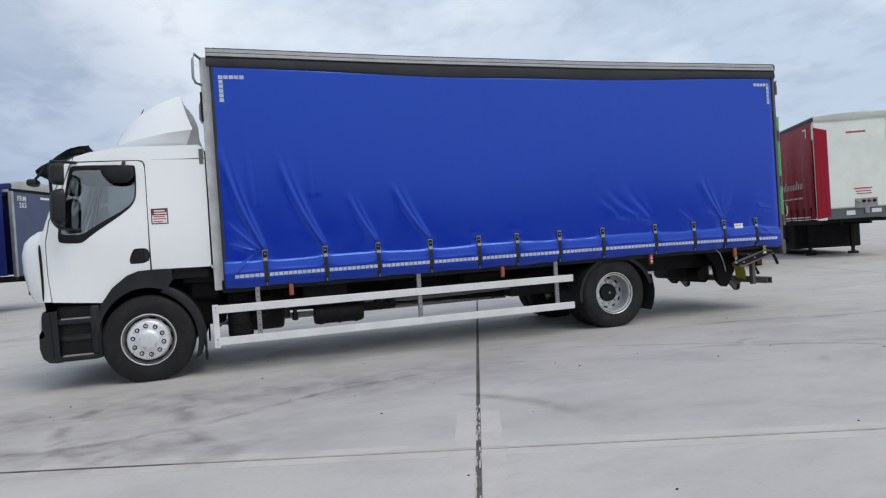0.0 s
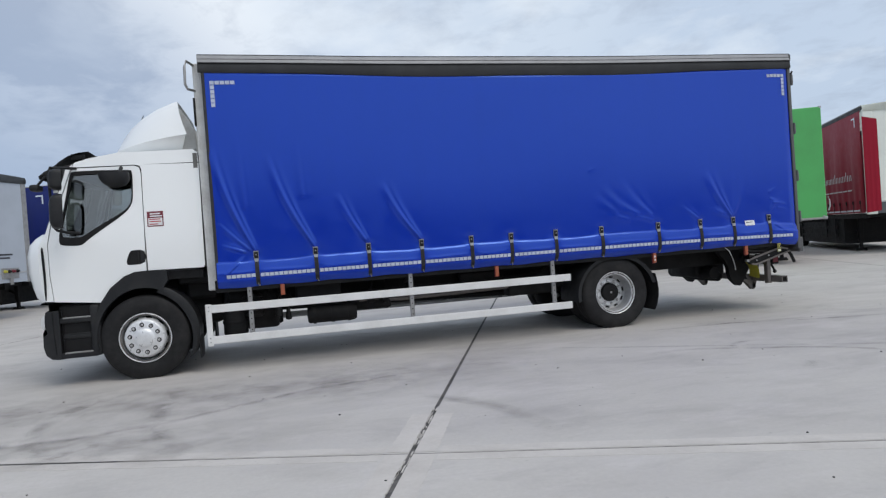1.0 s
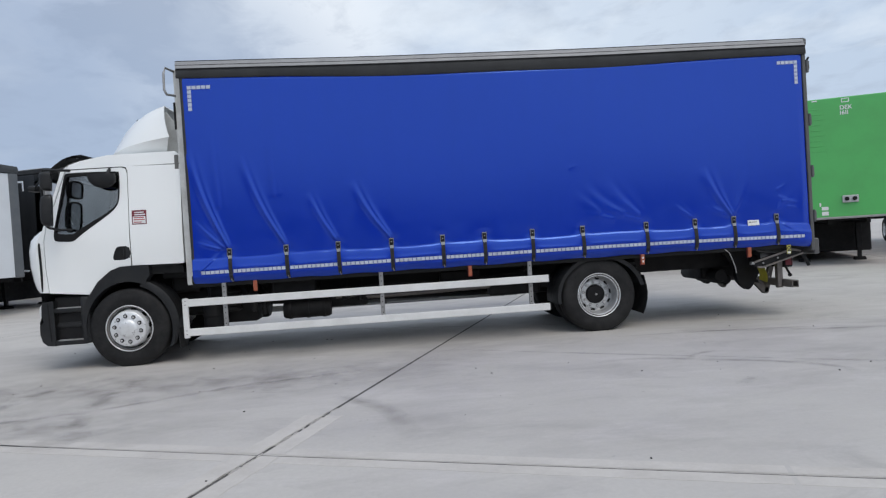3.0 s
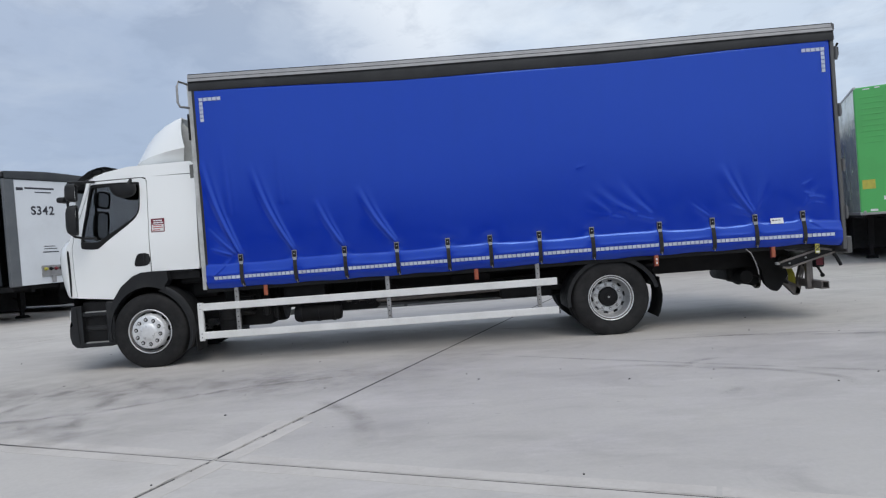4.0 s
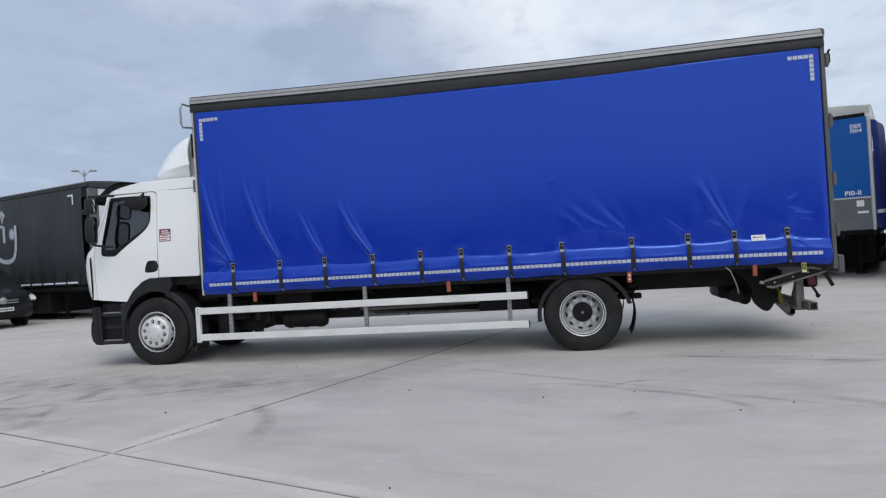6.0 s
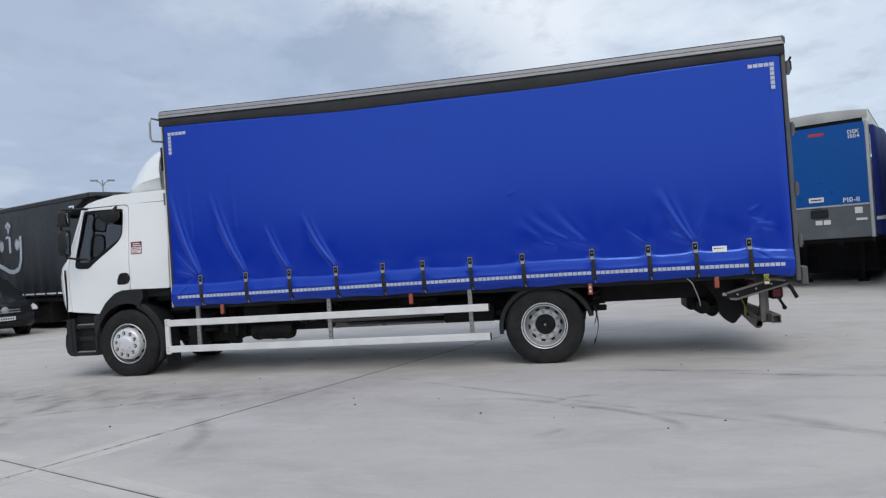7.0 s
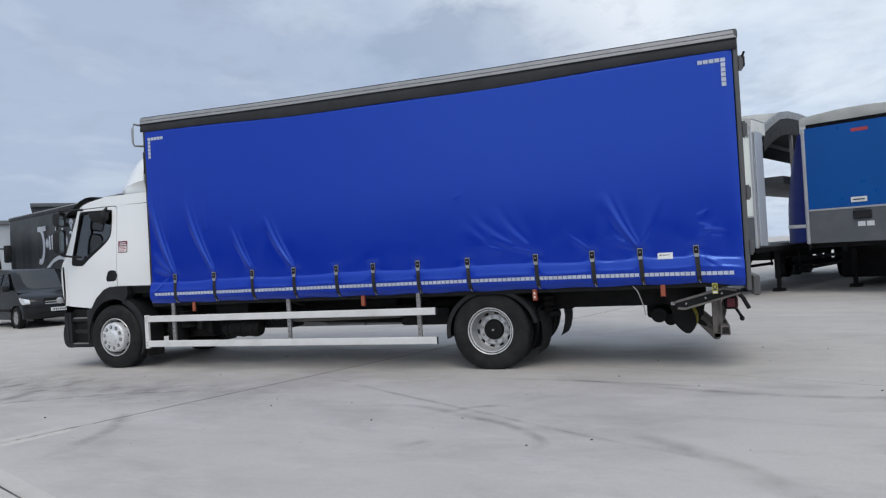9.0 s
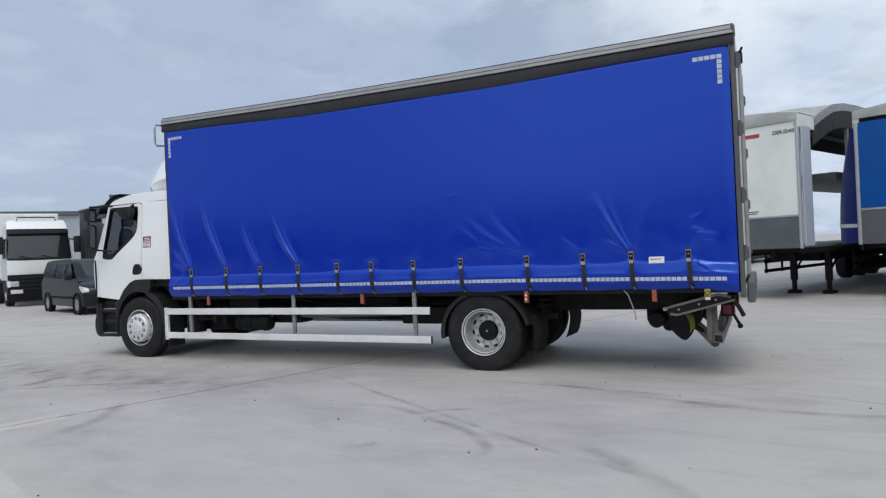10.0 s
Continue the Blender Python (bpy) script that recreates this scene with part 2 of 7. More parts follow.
BLUE = sheet("blue_pvc", (0.0002, 0.0185, 0.365), (0.0004, 0.017, 0.320), 0.19, 0.35, gloss=1.0, tint=(0.25, 0.47, 0.98), ior=1.68)
BLUE_DARK = sheet("dark_blue_pvc", (0.010, 0.022, 0.17), (0.02, 0.03, 0.12), 0.45, 0.4)
BLACK_PVC = sheet("charcoal_pvc", (0.018, 0.0205, 0.025), (0.038, 0.040, 0.043), 0.45, 0.5, gloss=0.35)
RED_PVC = sheet("red_pvc", (0.30, 0.006, 0.024), (0.20, 0.006, 0.018), 0.5, 0.3, gloss=0.25)
PANEL_BLUE = worn("blue_panel", (0.004, 0.085, 0.34), (0.006, 0.07, 0.26), 0.35, 0.0, 0.3, 1.5, 60, 0.02, Specular_IOR_Level=0.25)
PANEL_NAVY = worn("navy_panel", (0.05, 0.07, 0.14), (0.09, 0.10, 0.14), 0.4, 0.0, 0.4, 1.5, 60, 0.02)
PANEL_WHITE = worn("white_panel", (0.84, 0.865, 0.79), (0.5, 0.5, 0.47), 0.4, 0.0, 0.3, 1.2, 60, 0.02)
PANEL_PALE = worn("cool_white_panel", (0.68, 0.71, 0.74), (0.48, 0.50, 0.52), 0.4, 0.0, 0.3, 1.2, 60, 0.02)
PANEL_GREY = worn("pale_grey_panel", (0.42, 0.46, 0.52), (0.30, 0.33, 0.37), 0.45, 0.0, 0.3, 1.2, 60, 0.02)
PANEL_DARK = worn("dark_grey_board", (0.09, 0.10, 0.11), (0.16, 0.165, 0.17), 0.55, 0.0, 0.4, 2.0, 60, 0.05)
GREEN = worn("green_panel", (0.085, 0.43, 0.115), (0.07, 0.26, 0.08), 0.40, 0.0, 0.35, 1.2, 50, 0.03)
PALE_GREEN = worn("pale_box_side", (0.40, 0.47, 0.42), (0.26, 0.31, 0.28), 0.16, 0.35, 0.5, 0.7, 30, 0.0)
ROOF = worn("grubby_roof_sheet", (0.78, 0.78, 0.75), (0.50, 0.50, 0.46), 0.6, 0.0, 0.5, 1.6, 30, 0.05)
SCREEN = Mat("windscreen_glass", (0.012, 0.014, 0.015), 0.06, 0.0, Specular_IOR_Level=0.9).m
VAN_GLASS = Mat("dark_van_glass", (0.010, 0.011, 0.012), 0.18, 0.0, Specular_IOR_Level=0.35).m
VAN_PAINT = Mat("dark_grey_van_paint", (0.013, 0.0145, 0.017), 0.20, 0.0, Specular_IOR_Level=0.25, Coat_Weight=0.08).m
CLADDING = worn("grey_cladding", (0.045, 0.052, 0.060), (0.03, 0.035, 0.04), 0.6, 0.0, 0.4, 0.3, 10, 0.0)
CLADDING_PALE = worn("pale_cladding", (0.40, 0.43, 0.46), (0.30, 0.32, 0.34), 0.6, 0.0, 0.4, 0.3, 10, 0.0)


def concrete():
    """Worn yard concrete: trowel mottling, broad stains, tyre scuffs in wide arcs."""
    k = Mat("yard_concrete", (0.36, 0.34, 0.34), 0.85)
    at = k.place("World")
    info = k.node("ShaderNodeObjectInfo")
    base = k.mix(k.ramp(info.outputs["Random"], 0.0, 1.0), (0.466, 0.444, 0.415), (0.502, 0.478, 0.447))
    broad = k.ramp(k.noise(at, 0.35, 6.0, 0.62), 0.42, 0.66, 0.0, 0.40)
    c = k.mix(broad, base, (0.36, 0.335, 0.326))
    sweep = k.ramp(k.noise(at, 0.9, 7.0, 0.65, (0.8, 1.5, 1.0), -0.1), 0.50, 0.68, 0.0, 0.34)
    c = k.mix(sweep, c, (0.29, 0.269, 0.258))
    smear = k.ramp(k.noise(at, 0.7, 6.0, 0.7, (0.8, 1.5, 1.0), -0.5, 1.2, 5.0), 0.53, 0.70, 0.0, 0.36)
    c = k.mix(smear, c, (0.26, 0.242, 0.232))
    pale = k.ramp(k.noise(at, 1.4, 6.0, 0.7, (0.6, 1.6, 1.0), 0.5, shift=9.0), 0.52, 0.70, 0.0, 0.36)
    c = k.mix(pale, c, (0.60, 0.565, 0.55))
    fine = k.ramp(k.noise(at, 26.0, 5.0, 0.7), 0.35, 0.7, 0.0, 0.22)
    c = k.mix(fine, c, (0.32, 0.296, 0.288))
    spots = k.ramp(k.noise(at, 9.0, 2.0, 0.5, shift=2.0), 0.74, 0.80, 0.0, 0.35)
    c = k.mix(spots, c, (0.20, 0.185, 0.18))
    k.color(c)
    k.rough(k.ramp(k.noise(at, 1.2, 5.0), 0.3, 0.7, 0.62, 0.92))
    k.bump(k.math("ADD", k.noise(at, 60.0, 5.0, 0.7), k.math("MULTIPLY", k.noise(at, 7.0, 5.0), 0.8)), 0.16, 0.006)
    return k.m


CONCRETE = concrete()
PATCH = worn("patch_concrete", (0.53, 0.50, 0.468), (0.40, 0.372, 0.345), 0.85, 0.0, 0.6, 2.5, 30, 0.2)


def scuff_patch():
    """Rubber left by tyres, and broad darkening: dark, broken up, thinning out over bare concrete."""
    k = Mat("scuff_and_patch", (0.16, 0.148, 0.146), 0.9)
    at = k.place("World")
    uv = k.node("ShaderNodeSeparateXYZ")
    k.put(k.place("UV"), uv.inputs[0])
    side = k.math("SUBTRACT", 1.0, k.math("ABSOLUTE", k.math("SUBTRACT", k.math("MULTIPLY", uv.outputs[1], 2.0), 1.0)))
    end = k.math("SUBTRACT", 1.0, k.math("ABSOLUTE", k.math("SUBTRACT", k.math("MULTIPLY", uv.outputs[0], 2.0), 1.0)))
    soft = k.math("MULTIPLY", k.ramp(side, 0.0, 0.9), k.ramp(end, 0.0, 0.5))
    broken = k.ramp(k.noise(at, 2.5, 6.0, 0.7, (1, 1, 1)), 0.40, 0.70, 0.04, 0.34)
    k.put(k.math("MULTIPLY", soft, broken), k.p.inputs["Alpha"])
    return k.m


SCUFF_PATCH = scuff_patch()
JOINT = worn("dark_joint_sealant", (0.028, 0.027, 0.026), (0.13, 0.122, 0.115), 0.9, 0.0, 1.0, 5.5, 30, 0.2)

# ---- mesh helpers ----


def thing(name, m=None, label="", category="", group=""):
    ob = new(name)
    ob.empty_display_size = 0.2
    if m is not None:
        ob.matrix_world = m
    return tagged(ob, label, category, group)


def part(name, bm, material, parent=None, label="", smooth=None):
    """Links a bmesh as one mesh under a thing or a part; smooth: degrees under which edges are rounded in shading."""
    bmesh.ops.recalc_face_normals(bm, faces=bm.faces)
    me = bpy.data.meshes.new(name)
    if smooth:
        for f in bm.faces:
            f.smooth = True
        lim = radians(smooth)
        for e in bm.edges:
            e.smooth = len(e.link_faces) == 2 and e.calc_face_angle(9.0) < lim
    bm.to_mesh(me)
    bm.free()
    me.materials.append(material)
    ob = new(name, me)
    if parent is not None:
        ob.parent = parent
    if label:
        ob["label"] = label
    return ob


def again(ob, parent, m):
    """The same mesh once more, as a part of parent."""
    o = new(ob.name.split(".")[0], ob.data)
    o.parent = parent
    o.matrix_local = m
    return o


def box(bm, x0, x1, y0, y1, z0, z1, bevel=0.0, segs=1):
    n = bmesh.new()
    bmesh.ops.create_cube(n, size=1.0, matrix=Matrix.LocRotScale(((x0 + x1) / 2, (y0 + y1) / 2, (z0 + z1) / 2), None, (abs(x1 - x0), abs(y1 - y0), abs(z1 - z0))))
    if bevel:
        bmesh.ops.bevel(n, geom=list(n.edges), offset=bevel, segments=segs, profile=0.5, affect="EDGES")
    join(bm, n)
    return bm


def join(bm, n, m=None):
    """Moves the bmesh n into bm, placed by m."""
    if m is not None:
        n.transform(m)
    tmp = bpy.data.meshes.new("tmp")
    n.to_mesh(tmp)
    n.free()
    bm.from_mesh(tmp)
    bpy.data.meshes.remove(tmp)
    return bm


def lathe(bm, profile, m, seg=40):
    """Turns a profile of (radius, along) round the local z axis, placed by m."""
    rings = []
    for r, a in profile:
        rings.append([bm.verts.new(m @ Vector((r * math.cos(2 * math.pi * i / seg), r * math.sin(2 * math.pi * i / seg), a))) for i in range(seg)] if r > 1e-6 else [bm.verts.new(m @ Vector((0, 0, a)))])
    for a, b in zip(rings, rings[1:]):
        for i in range(seg):
            j = (i + 1) % seg
            q = [a[i % len(a)], a[j % len(a)], b[j % len(b)], b[i % len(b)]]
            q = list(dict.fromkeys(q))
            if len(q) > 2:
                bm.faces.new(q)
    return bm


def pipe(bm, pts, r, seg=8):
    """A round bar through the points, with closed ends."""
    pts = [Vector(p) for p in pts]
    rings = []
    for i, p in enumerate(pts):
        d = (pts[min(i + 1, len(pts) - 1)] - pts[max(i - 1, 0)]).normalized()
        up = Vector((0, 0, 1)) if abs(d.z) < 0.9 else Vector((1, 0, 0))
        u = d.cross(up).normalized()
        v = d.cross(u)
        rings.append([bm.verts.new(p + r * (math.cos(2 * math.pi * k / seg) * u + math.sin(2 * math.pi * k / seg) * v)) for k in range(seg)])
    for a, b in zip(rings, rings[1:]):
        for k in range(seg):
            bm.faces.new((a[k], a[(k + 1) % seg], b[(k + 1) % seg], b[k]))
    bm.faces.new(rings[0])
    bm.faces.new(rings[-1])
    return bm


def plate(bm, outer, y0, y1, holes=()):
    """A plate in the xz plane between y0 and y1, with holes."""
    from mathutils.geometry import tessellate_polygon
    loops = [outer, *holes]
    tris = tessellate_polygon([[Vector((x, z, 0)) for x, z in l] for l in loops])
    flatp = [p for l in loops for p in l]
    a = [bm.verts.new((x, y0, z)) for x, z in flatp]
    b = [bm.verts.new((x, y1, z)) for x, z in flatp]
    for t in tris:
        bm.faces.new([a[i] for i in t])
        bm.faces.new([b[i] for i in reversed(t)])
    k = 0
    for l in loops:
        n = len(l)
        for i in range(n):
            j = (i + 1) % n
            bm.faces.new((a[k + i], a[k + j], b[k + j], b[k + i]))
        k += n
    return bm


def smooth_line(pts, n=4):
    """A closed outline rounded by corner cutting."""
    for _ in range(n):
        out = []
        for i, p in enumerate(pts):
            q = pts[(i + 1) % len(pts)]
            out += [(p[0] * 0.75 + q[0] * 0.25, p[1] * 0.75 + q[1] * 0.25), (p[0] * 0.25 + q[0] * 0.75, p[1] * 0.25 + q[1] * 0.75)]
        pts = out
    return pts


def surface(bm, rows, closed=False):
    """A skin through rows of points of equal length."""
    vs = [[bm.verts.new(p) for p in r] for r in rows]
    for a, b in zip(vs, vs[1:]):
        for i in range(len(a) - (0 if closed else 1)):
            j = (i + 1) % len(a)
            bm.faces.new((a[i], a[j], b[j], b[i]))
    return bm


def lettering(text, size, m, material, parent, name="letter"):
    """Raised lettering in the built-in font, each letter a part of its own."""
    cu = bpy.data.curves.new(name, "FONT")
    cu.size, cu.extrude, cu.offset = size, 0.0015, size * 0.02
    tmp = new("tmp_text", cu)
    along = 0.0
    for ch in text:
        cu.body = ch
        bpy.context.view_layer.update()
        me = bpy.data.meshes.new_from_object(tmp.evaluated_get(bpy.context.evaluated_depsgraph_get()))
        me.name = name
        me.materials.clear()
        me.materials.append(material)
        left = min(v.co.x for v in me.vertices)
        wide = max(v.co.x for v in me.vertices) - left
        ob = new(name, me)
        ob.parent = parent
        ob.matrix_local = m @ Matrix.Translation((along - left, 0, 0))
        along += wide + size * (0.10 if ch != "1" else 0.13)
    bpy.data.objects.remove(tmp)


# ---- ground: slabs with sealed joints on one sheet ----
GRID = -21.0
JOIN_AT = (2.492, -4.260)
BAY_U, BAY_V, GAP = 9.6, 6.2, 0.030
yard = new("ground", bpy.data.meshes.new("ground"))
yard.data.from_pydata([(-2500, -2500, -0.003), (2500, -2500, -0.003), (2500, 2500, -0.003), (-2500, 2500, -0.003)], [], [(0, 1, 2, 3)])
yard.data.materials.append(JOINT)
tagged(yard, "worn pale concrete yard with dark sealed joints", "ground", kind="structure")


def slabs():
    bm = bmesh.new()
    box(bm, GAP * 0.54, BAY_U - GAP * 0.54, GAP * 0.24, BAY_V - GAP * 0.24, -0.02, 0.0, 0.004)
    bm.normal_update()
    me = bpy.data.meshes.new("slab")
    bm.to_mesh(me)
    bm.free()
    me.materials.append(CONCRETE)
    for i in range(-6, 7):
        for j in range(-3, 11):
            s = new("slab", me)
            s.parent = yard
            s.matrix_local = pose(*JOIN_AT, 0, 0, 0, GRID) @ pose(i * BAY_U, j * BAY_V, 0)


slabs()


def ribbon(name, pts, width, material, z, label=""):
    """A flat strip along the points, with UVs that run along and across it."""
    pts = [Vector(p) for p in pts]
    fine = []
    for i in range(len(pts) - 1):
        p0, p1, p2, p3 = pts[max(i - 1, 0)], pts[i], pts[i + 1], pts[min(i + 2, len(pts) - 1)]
        for k in range(8):
            t = k / 8
            fine.append(0.5 * ((2 * p1) + (p2 - p0) * t + (2 * p0 - 5 * p1 + 4 * p2 - p3) * t * t + (3 * p1 - p0 - 3 * p2 + p3) * t ** 3))
    fine.append(pts[-1])
    bm = bmesh.new()
    lay = bm.loops.layers.uv.new("UVMap")
    rows = []
    for i, p in enumerate(fine):
        d = (fine[min(i + 1, len(fine) - 1)] - fine[max(i - 1, 0)]).normalized()
        nrm = Vector((-d.y, d.x)) * width / 2
        rows.append((bm.verts.new((p.x + nrm.x, p.y + nrm.y, z)), bm.verts.new((p.x - nrm.x, p.y - nrm.y, z))))
    n = len(rows) - 1
    for i in range(n):
        f = bm.faces.new((rows[i][0], rows[i][1], rows[i + 1][1], rows[i + 1][0]))
        for l, uv in zip(f.loops, ((i / n, 0), (i / n, 1), ((i + 1) / n, 1), ((i + 1) / n, 0))):
            l[lay].uv = uv
    return part(name, bm, material, yard, label)


# rubber marks left by turning wheels; the two widest only darken the ground
MARKS = [([(5.5, -2.03), (6.23, -2.04), (6.78, -2.36), (7.17, -2.56), (7.52, -2.88), (7.67, -3.16), (7.60, -3.40)], 0.16), ([(6.6, -2.2), (6.75, -2.0), (7.05, -1.9)], 0.12),
         ([(7.0, -0.30), (7.97, -0.73), (8.88, -1.06), (9.87, -1.27), (11.5, -1.2), (13.0, -1.0)], 0.20), ([(4.15, -0.44), (5.5, -1.35), (6.8, -2.15), (8.0, -2.9), (9.2, -3.5)], 0.10),
         ([(0.51, -0.75), (0.46, -1.82), (0.57, -2.73), (0.91, -3.53)], 0.26), ([(-0.15, -3.15), (0.0, -2.97), (0.22, -2.85)], 0.22), ([(1.49, -1.94), (1.94, -1.74), (3.19, -1.44)], 0.12),
         ([(0.2, -0.6), (-0.4, -1.3), (-0.5, -2.3), (-0.1, -3.3)], 0.20), ([(-1.6, -2.2), (-0.6, -2.6), (0.4, -2.5), (1.4, -2.0), (2.2, -1.5)], 0.14),
         ([(6.47, -3.42), (6.63, -3.32), (6.74, -3.18)], 0.14), ([(2.9, -2.6), (3.4, -3.3), (3.6, -4.2)], 0.24), ([(6.33, -0.53), (7.16, -0.59), (8.3, -0.75), (9.41, -1.03)], 0.10),
         ([(8.0, -2.6), (8.9, -3.3), (9.6, -4.3), (10.6, -5.1)], 0.30), ([(-7.0, 0.9), (-3.5, -0.5), (-0.5, -1.4), (2.5, -1.5), (5.0, -1.2)], 2.4), ([(-5.0, -2.4), (-2.5, -2.6), (0.0, -2.9), (2.0, -3.6)], 1.3)]
for k, (pts, w) in enumerate(MARKS):
    ribbon("ground_mark", pts, w, SCUFF_PATCH, 0.0022 + 0.0003 * k)

# paler repair strips along both sides of the joint
V_DIR, U_DIR = Vector((-math.sin(radians(GRID)), math.cos(radians(GRID)))), Vector((math.cos(radians(GRID)), math.sin(radians(GRID))))
rs = random.Random(9)
for side in (-1, 1):
    for v0, v1 in ((0.03, 1.02), (-2.2, -0.03), (-4.6, -2.24)):
        bm = bmesh.new()
        n = 24
        a, b = [], []
        for i in range(n + 1):
            q = Vector(JOIN_AT) + V_DIR * (v0 + (v1 - v0) * i / n)
            inner = q + U_DIR * side * 0.021
            outer = q + U_DIR * side * (0.175 + rs.uniform(-0.006, 0.006))
            a.append(bm.verts.new((inner.x, inner.y, 0.0018)))
            b.append(bm.verts.new((outer.x, outer.y, 0.0018)))
        low = [[bm.verts.new((v.co.x, v.co.y, -0.004)) for v in l] for l in (a, b)]
        for i in range(n):
            bm.faces.new((a[i], a[i + 1], b[i + 1], b[i]))
            bm.faces.new((b[i], b[i + 1], low[1][i + 1], low[1][i]))
            bm.faces.new((a[i], a[i + 1], low[0][i + 1], low[0][i]))
        part("repair_strip", bm, PATCH, yard, "pale repair strip beside the joint")
for side in (-1, 1):
    for u0, u1 in ((0.20, 3.4), (3.43, 7.8), (-3.2, -0.20)):
        bm = bmesh.new()
        a, b = [], []
        for i in range(31):
            q = Vector(JOIN_AT) + U_DIR * (u0 + (u1 - u0) * i / 30)
            inner = q + V_DIR * side * 0.016
            outer = q + V_DIR * side * (0.150 + rs.uniform(-0.006, 0.006))
            a.append(bm.verts.new((inner.x, inner.y, 0.0014)))
            b.append(bm.verts.new((outer.x, outer.y, 0.0014)))
        low = [bm.verts.new((v.co.x, v.co.y, -0.004)) for v in b]
        for i in range(30):
            bm.faces.new((a[i], a[i + 1], b[i + 1], b[i]))
            bm.faces.new((b[i], b[i + 1], low[i + 1], low[i]))
        part("repair_strip", bm, PATCH, yard, "pale repair strip beside the joint")
# crumbs of old sealant along the edges of the long joint
rs = random.Random(21)
bm = bmesh.new()
for k in range(170):
    v = rs.uniform(-6.0, 1.2)
    side = rs.choice((-1, 1))
    long, wide = rs.uniform(0.03, 0.14), rs.uniform(0.006, 0.016)
    q = Vector(JOIN_AT) + V_DIR * v + U_DIR * side * rs.uniform(0.006, 0.016)
    box_pts = [q + V_DIR * (a * long / 2) + U_DIR * (b * wide / 2 * rs.uniform(0.5, 1.2)) for a, b in ((-1, -1), (1, -1), (1.2, 0.6), (-0.8, 1))]
    low = [bm.verts.new((p.x, p.y, -0.012)) for p in box_pts]
    high = [bm.verts.new((p.x, p.y, 0.003)) for p in box_pts]
    bm.faces.new(high)
    for i in range(4):
        bm.faces.new((low[i], low[(i + 1) % 4], high[(i + 1) % 4], high[i]))
crumbs = part("sealant_crumbs", bm, PATCH, yard, "pale crumbs of old sealant in the joint")
crumbs["kind"] = "stuff"
bm = bmesh.new()
a, b = [], []
for i in range(31):
    t = i / 30
    q = Vector(JOIN_AT) + U_DIR * (-4.2 + 2.6 * t)
    w = 0.016 * math.sin(math.pi * min(1.0, t * 1.15 + 0.02)) * rs.uniform(0.6, 1.2) + 0.002
    a.append(bm.verts.new((q.x - V_DIR.x * w, q.y - V_DIR.y * w, 0.0030)))
    b.append(bm.verts.new((q.x + V_DIR.x * w, q.y + V_DIR.y * w, 0.0030)))
for i in range(30):
    bm.faces.new((a[i], a[i + 1], b[i + 1], b[i]))
part("tar_line", bm, JOINT, yard, "dark tar smeared along the joint")
far = bmesh.new()
for x0, x1, y0, y1 in ((-2400, 7 * BAY_U, 11 * BAY_V, 2400), (-2400, -6 * BAY_U, -2400, 11 * BAY_V), (7 * BAY_U, 2400, -2400, 2400), (-6 * BAY_U, 7 * BAY_U, -2400, -3 * BAY_V)):
    f = [far.verts.new(p) for p in ((x0, y0, 0), (x1, y0, 0), (x1, y1, 0), (x0, y1, 0))]
    far.faces.new(f)
tagged(part("pavement", far, CONCRETE, None), "wide concrete apron that runs on to the horizon", "ground", kind="structure").matrix_world = pose(*JOIN_AT, 0, 0, 0, GRID)

# ---- the truck: x runs from the front axle to the tail, y away from its near side ----
WIDTH = 2.52
AXLE_F, AXLE_R, HUB = 0.0, 6.37, 0.505
BODY_F, BODY_R, TOP = 0.85, 9.50, 3.955

truck = thing("curtainsider_truck", None, "white cab truck with a blue curtain-sided body, parked on concrete", "truck")

TYRE_PROFILE = [(0.292, 0.03), (0.30, 0.012), (0.33, -0.004), (0.40, -0.012), (0.455, -0.006), (0.495, 0.008), (0.516, 0.028), (0.524, 0.055), (0.526, 0.10), (0.516, 0.104), (0.516, 0.116), (0.527, 0.12), (0.528, 0.18), (0.516, 0.184), (0.516, 0.196), (0.526, 0.20), (0.524, 0.245), (0.516, 0.272), (0.495, 0.292), (0.40, 0.31), (0.30, 0.29)]


def tyre_mesh(bm, m):
    lathe(bm, TYRE_PROFILE, m, 56)
    return bm


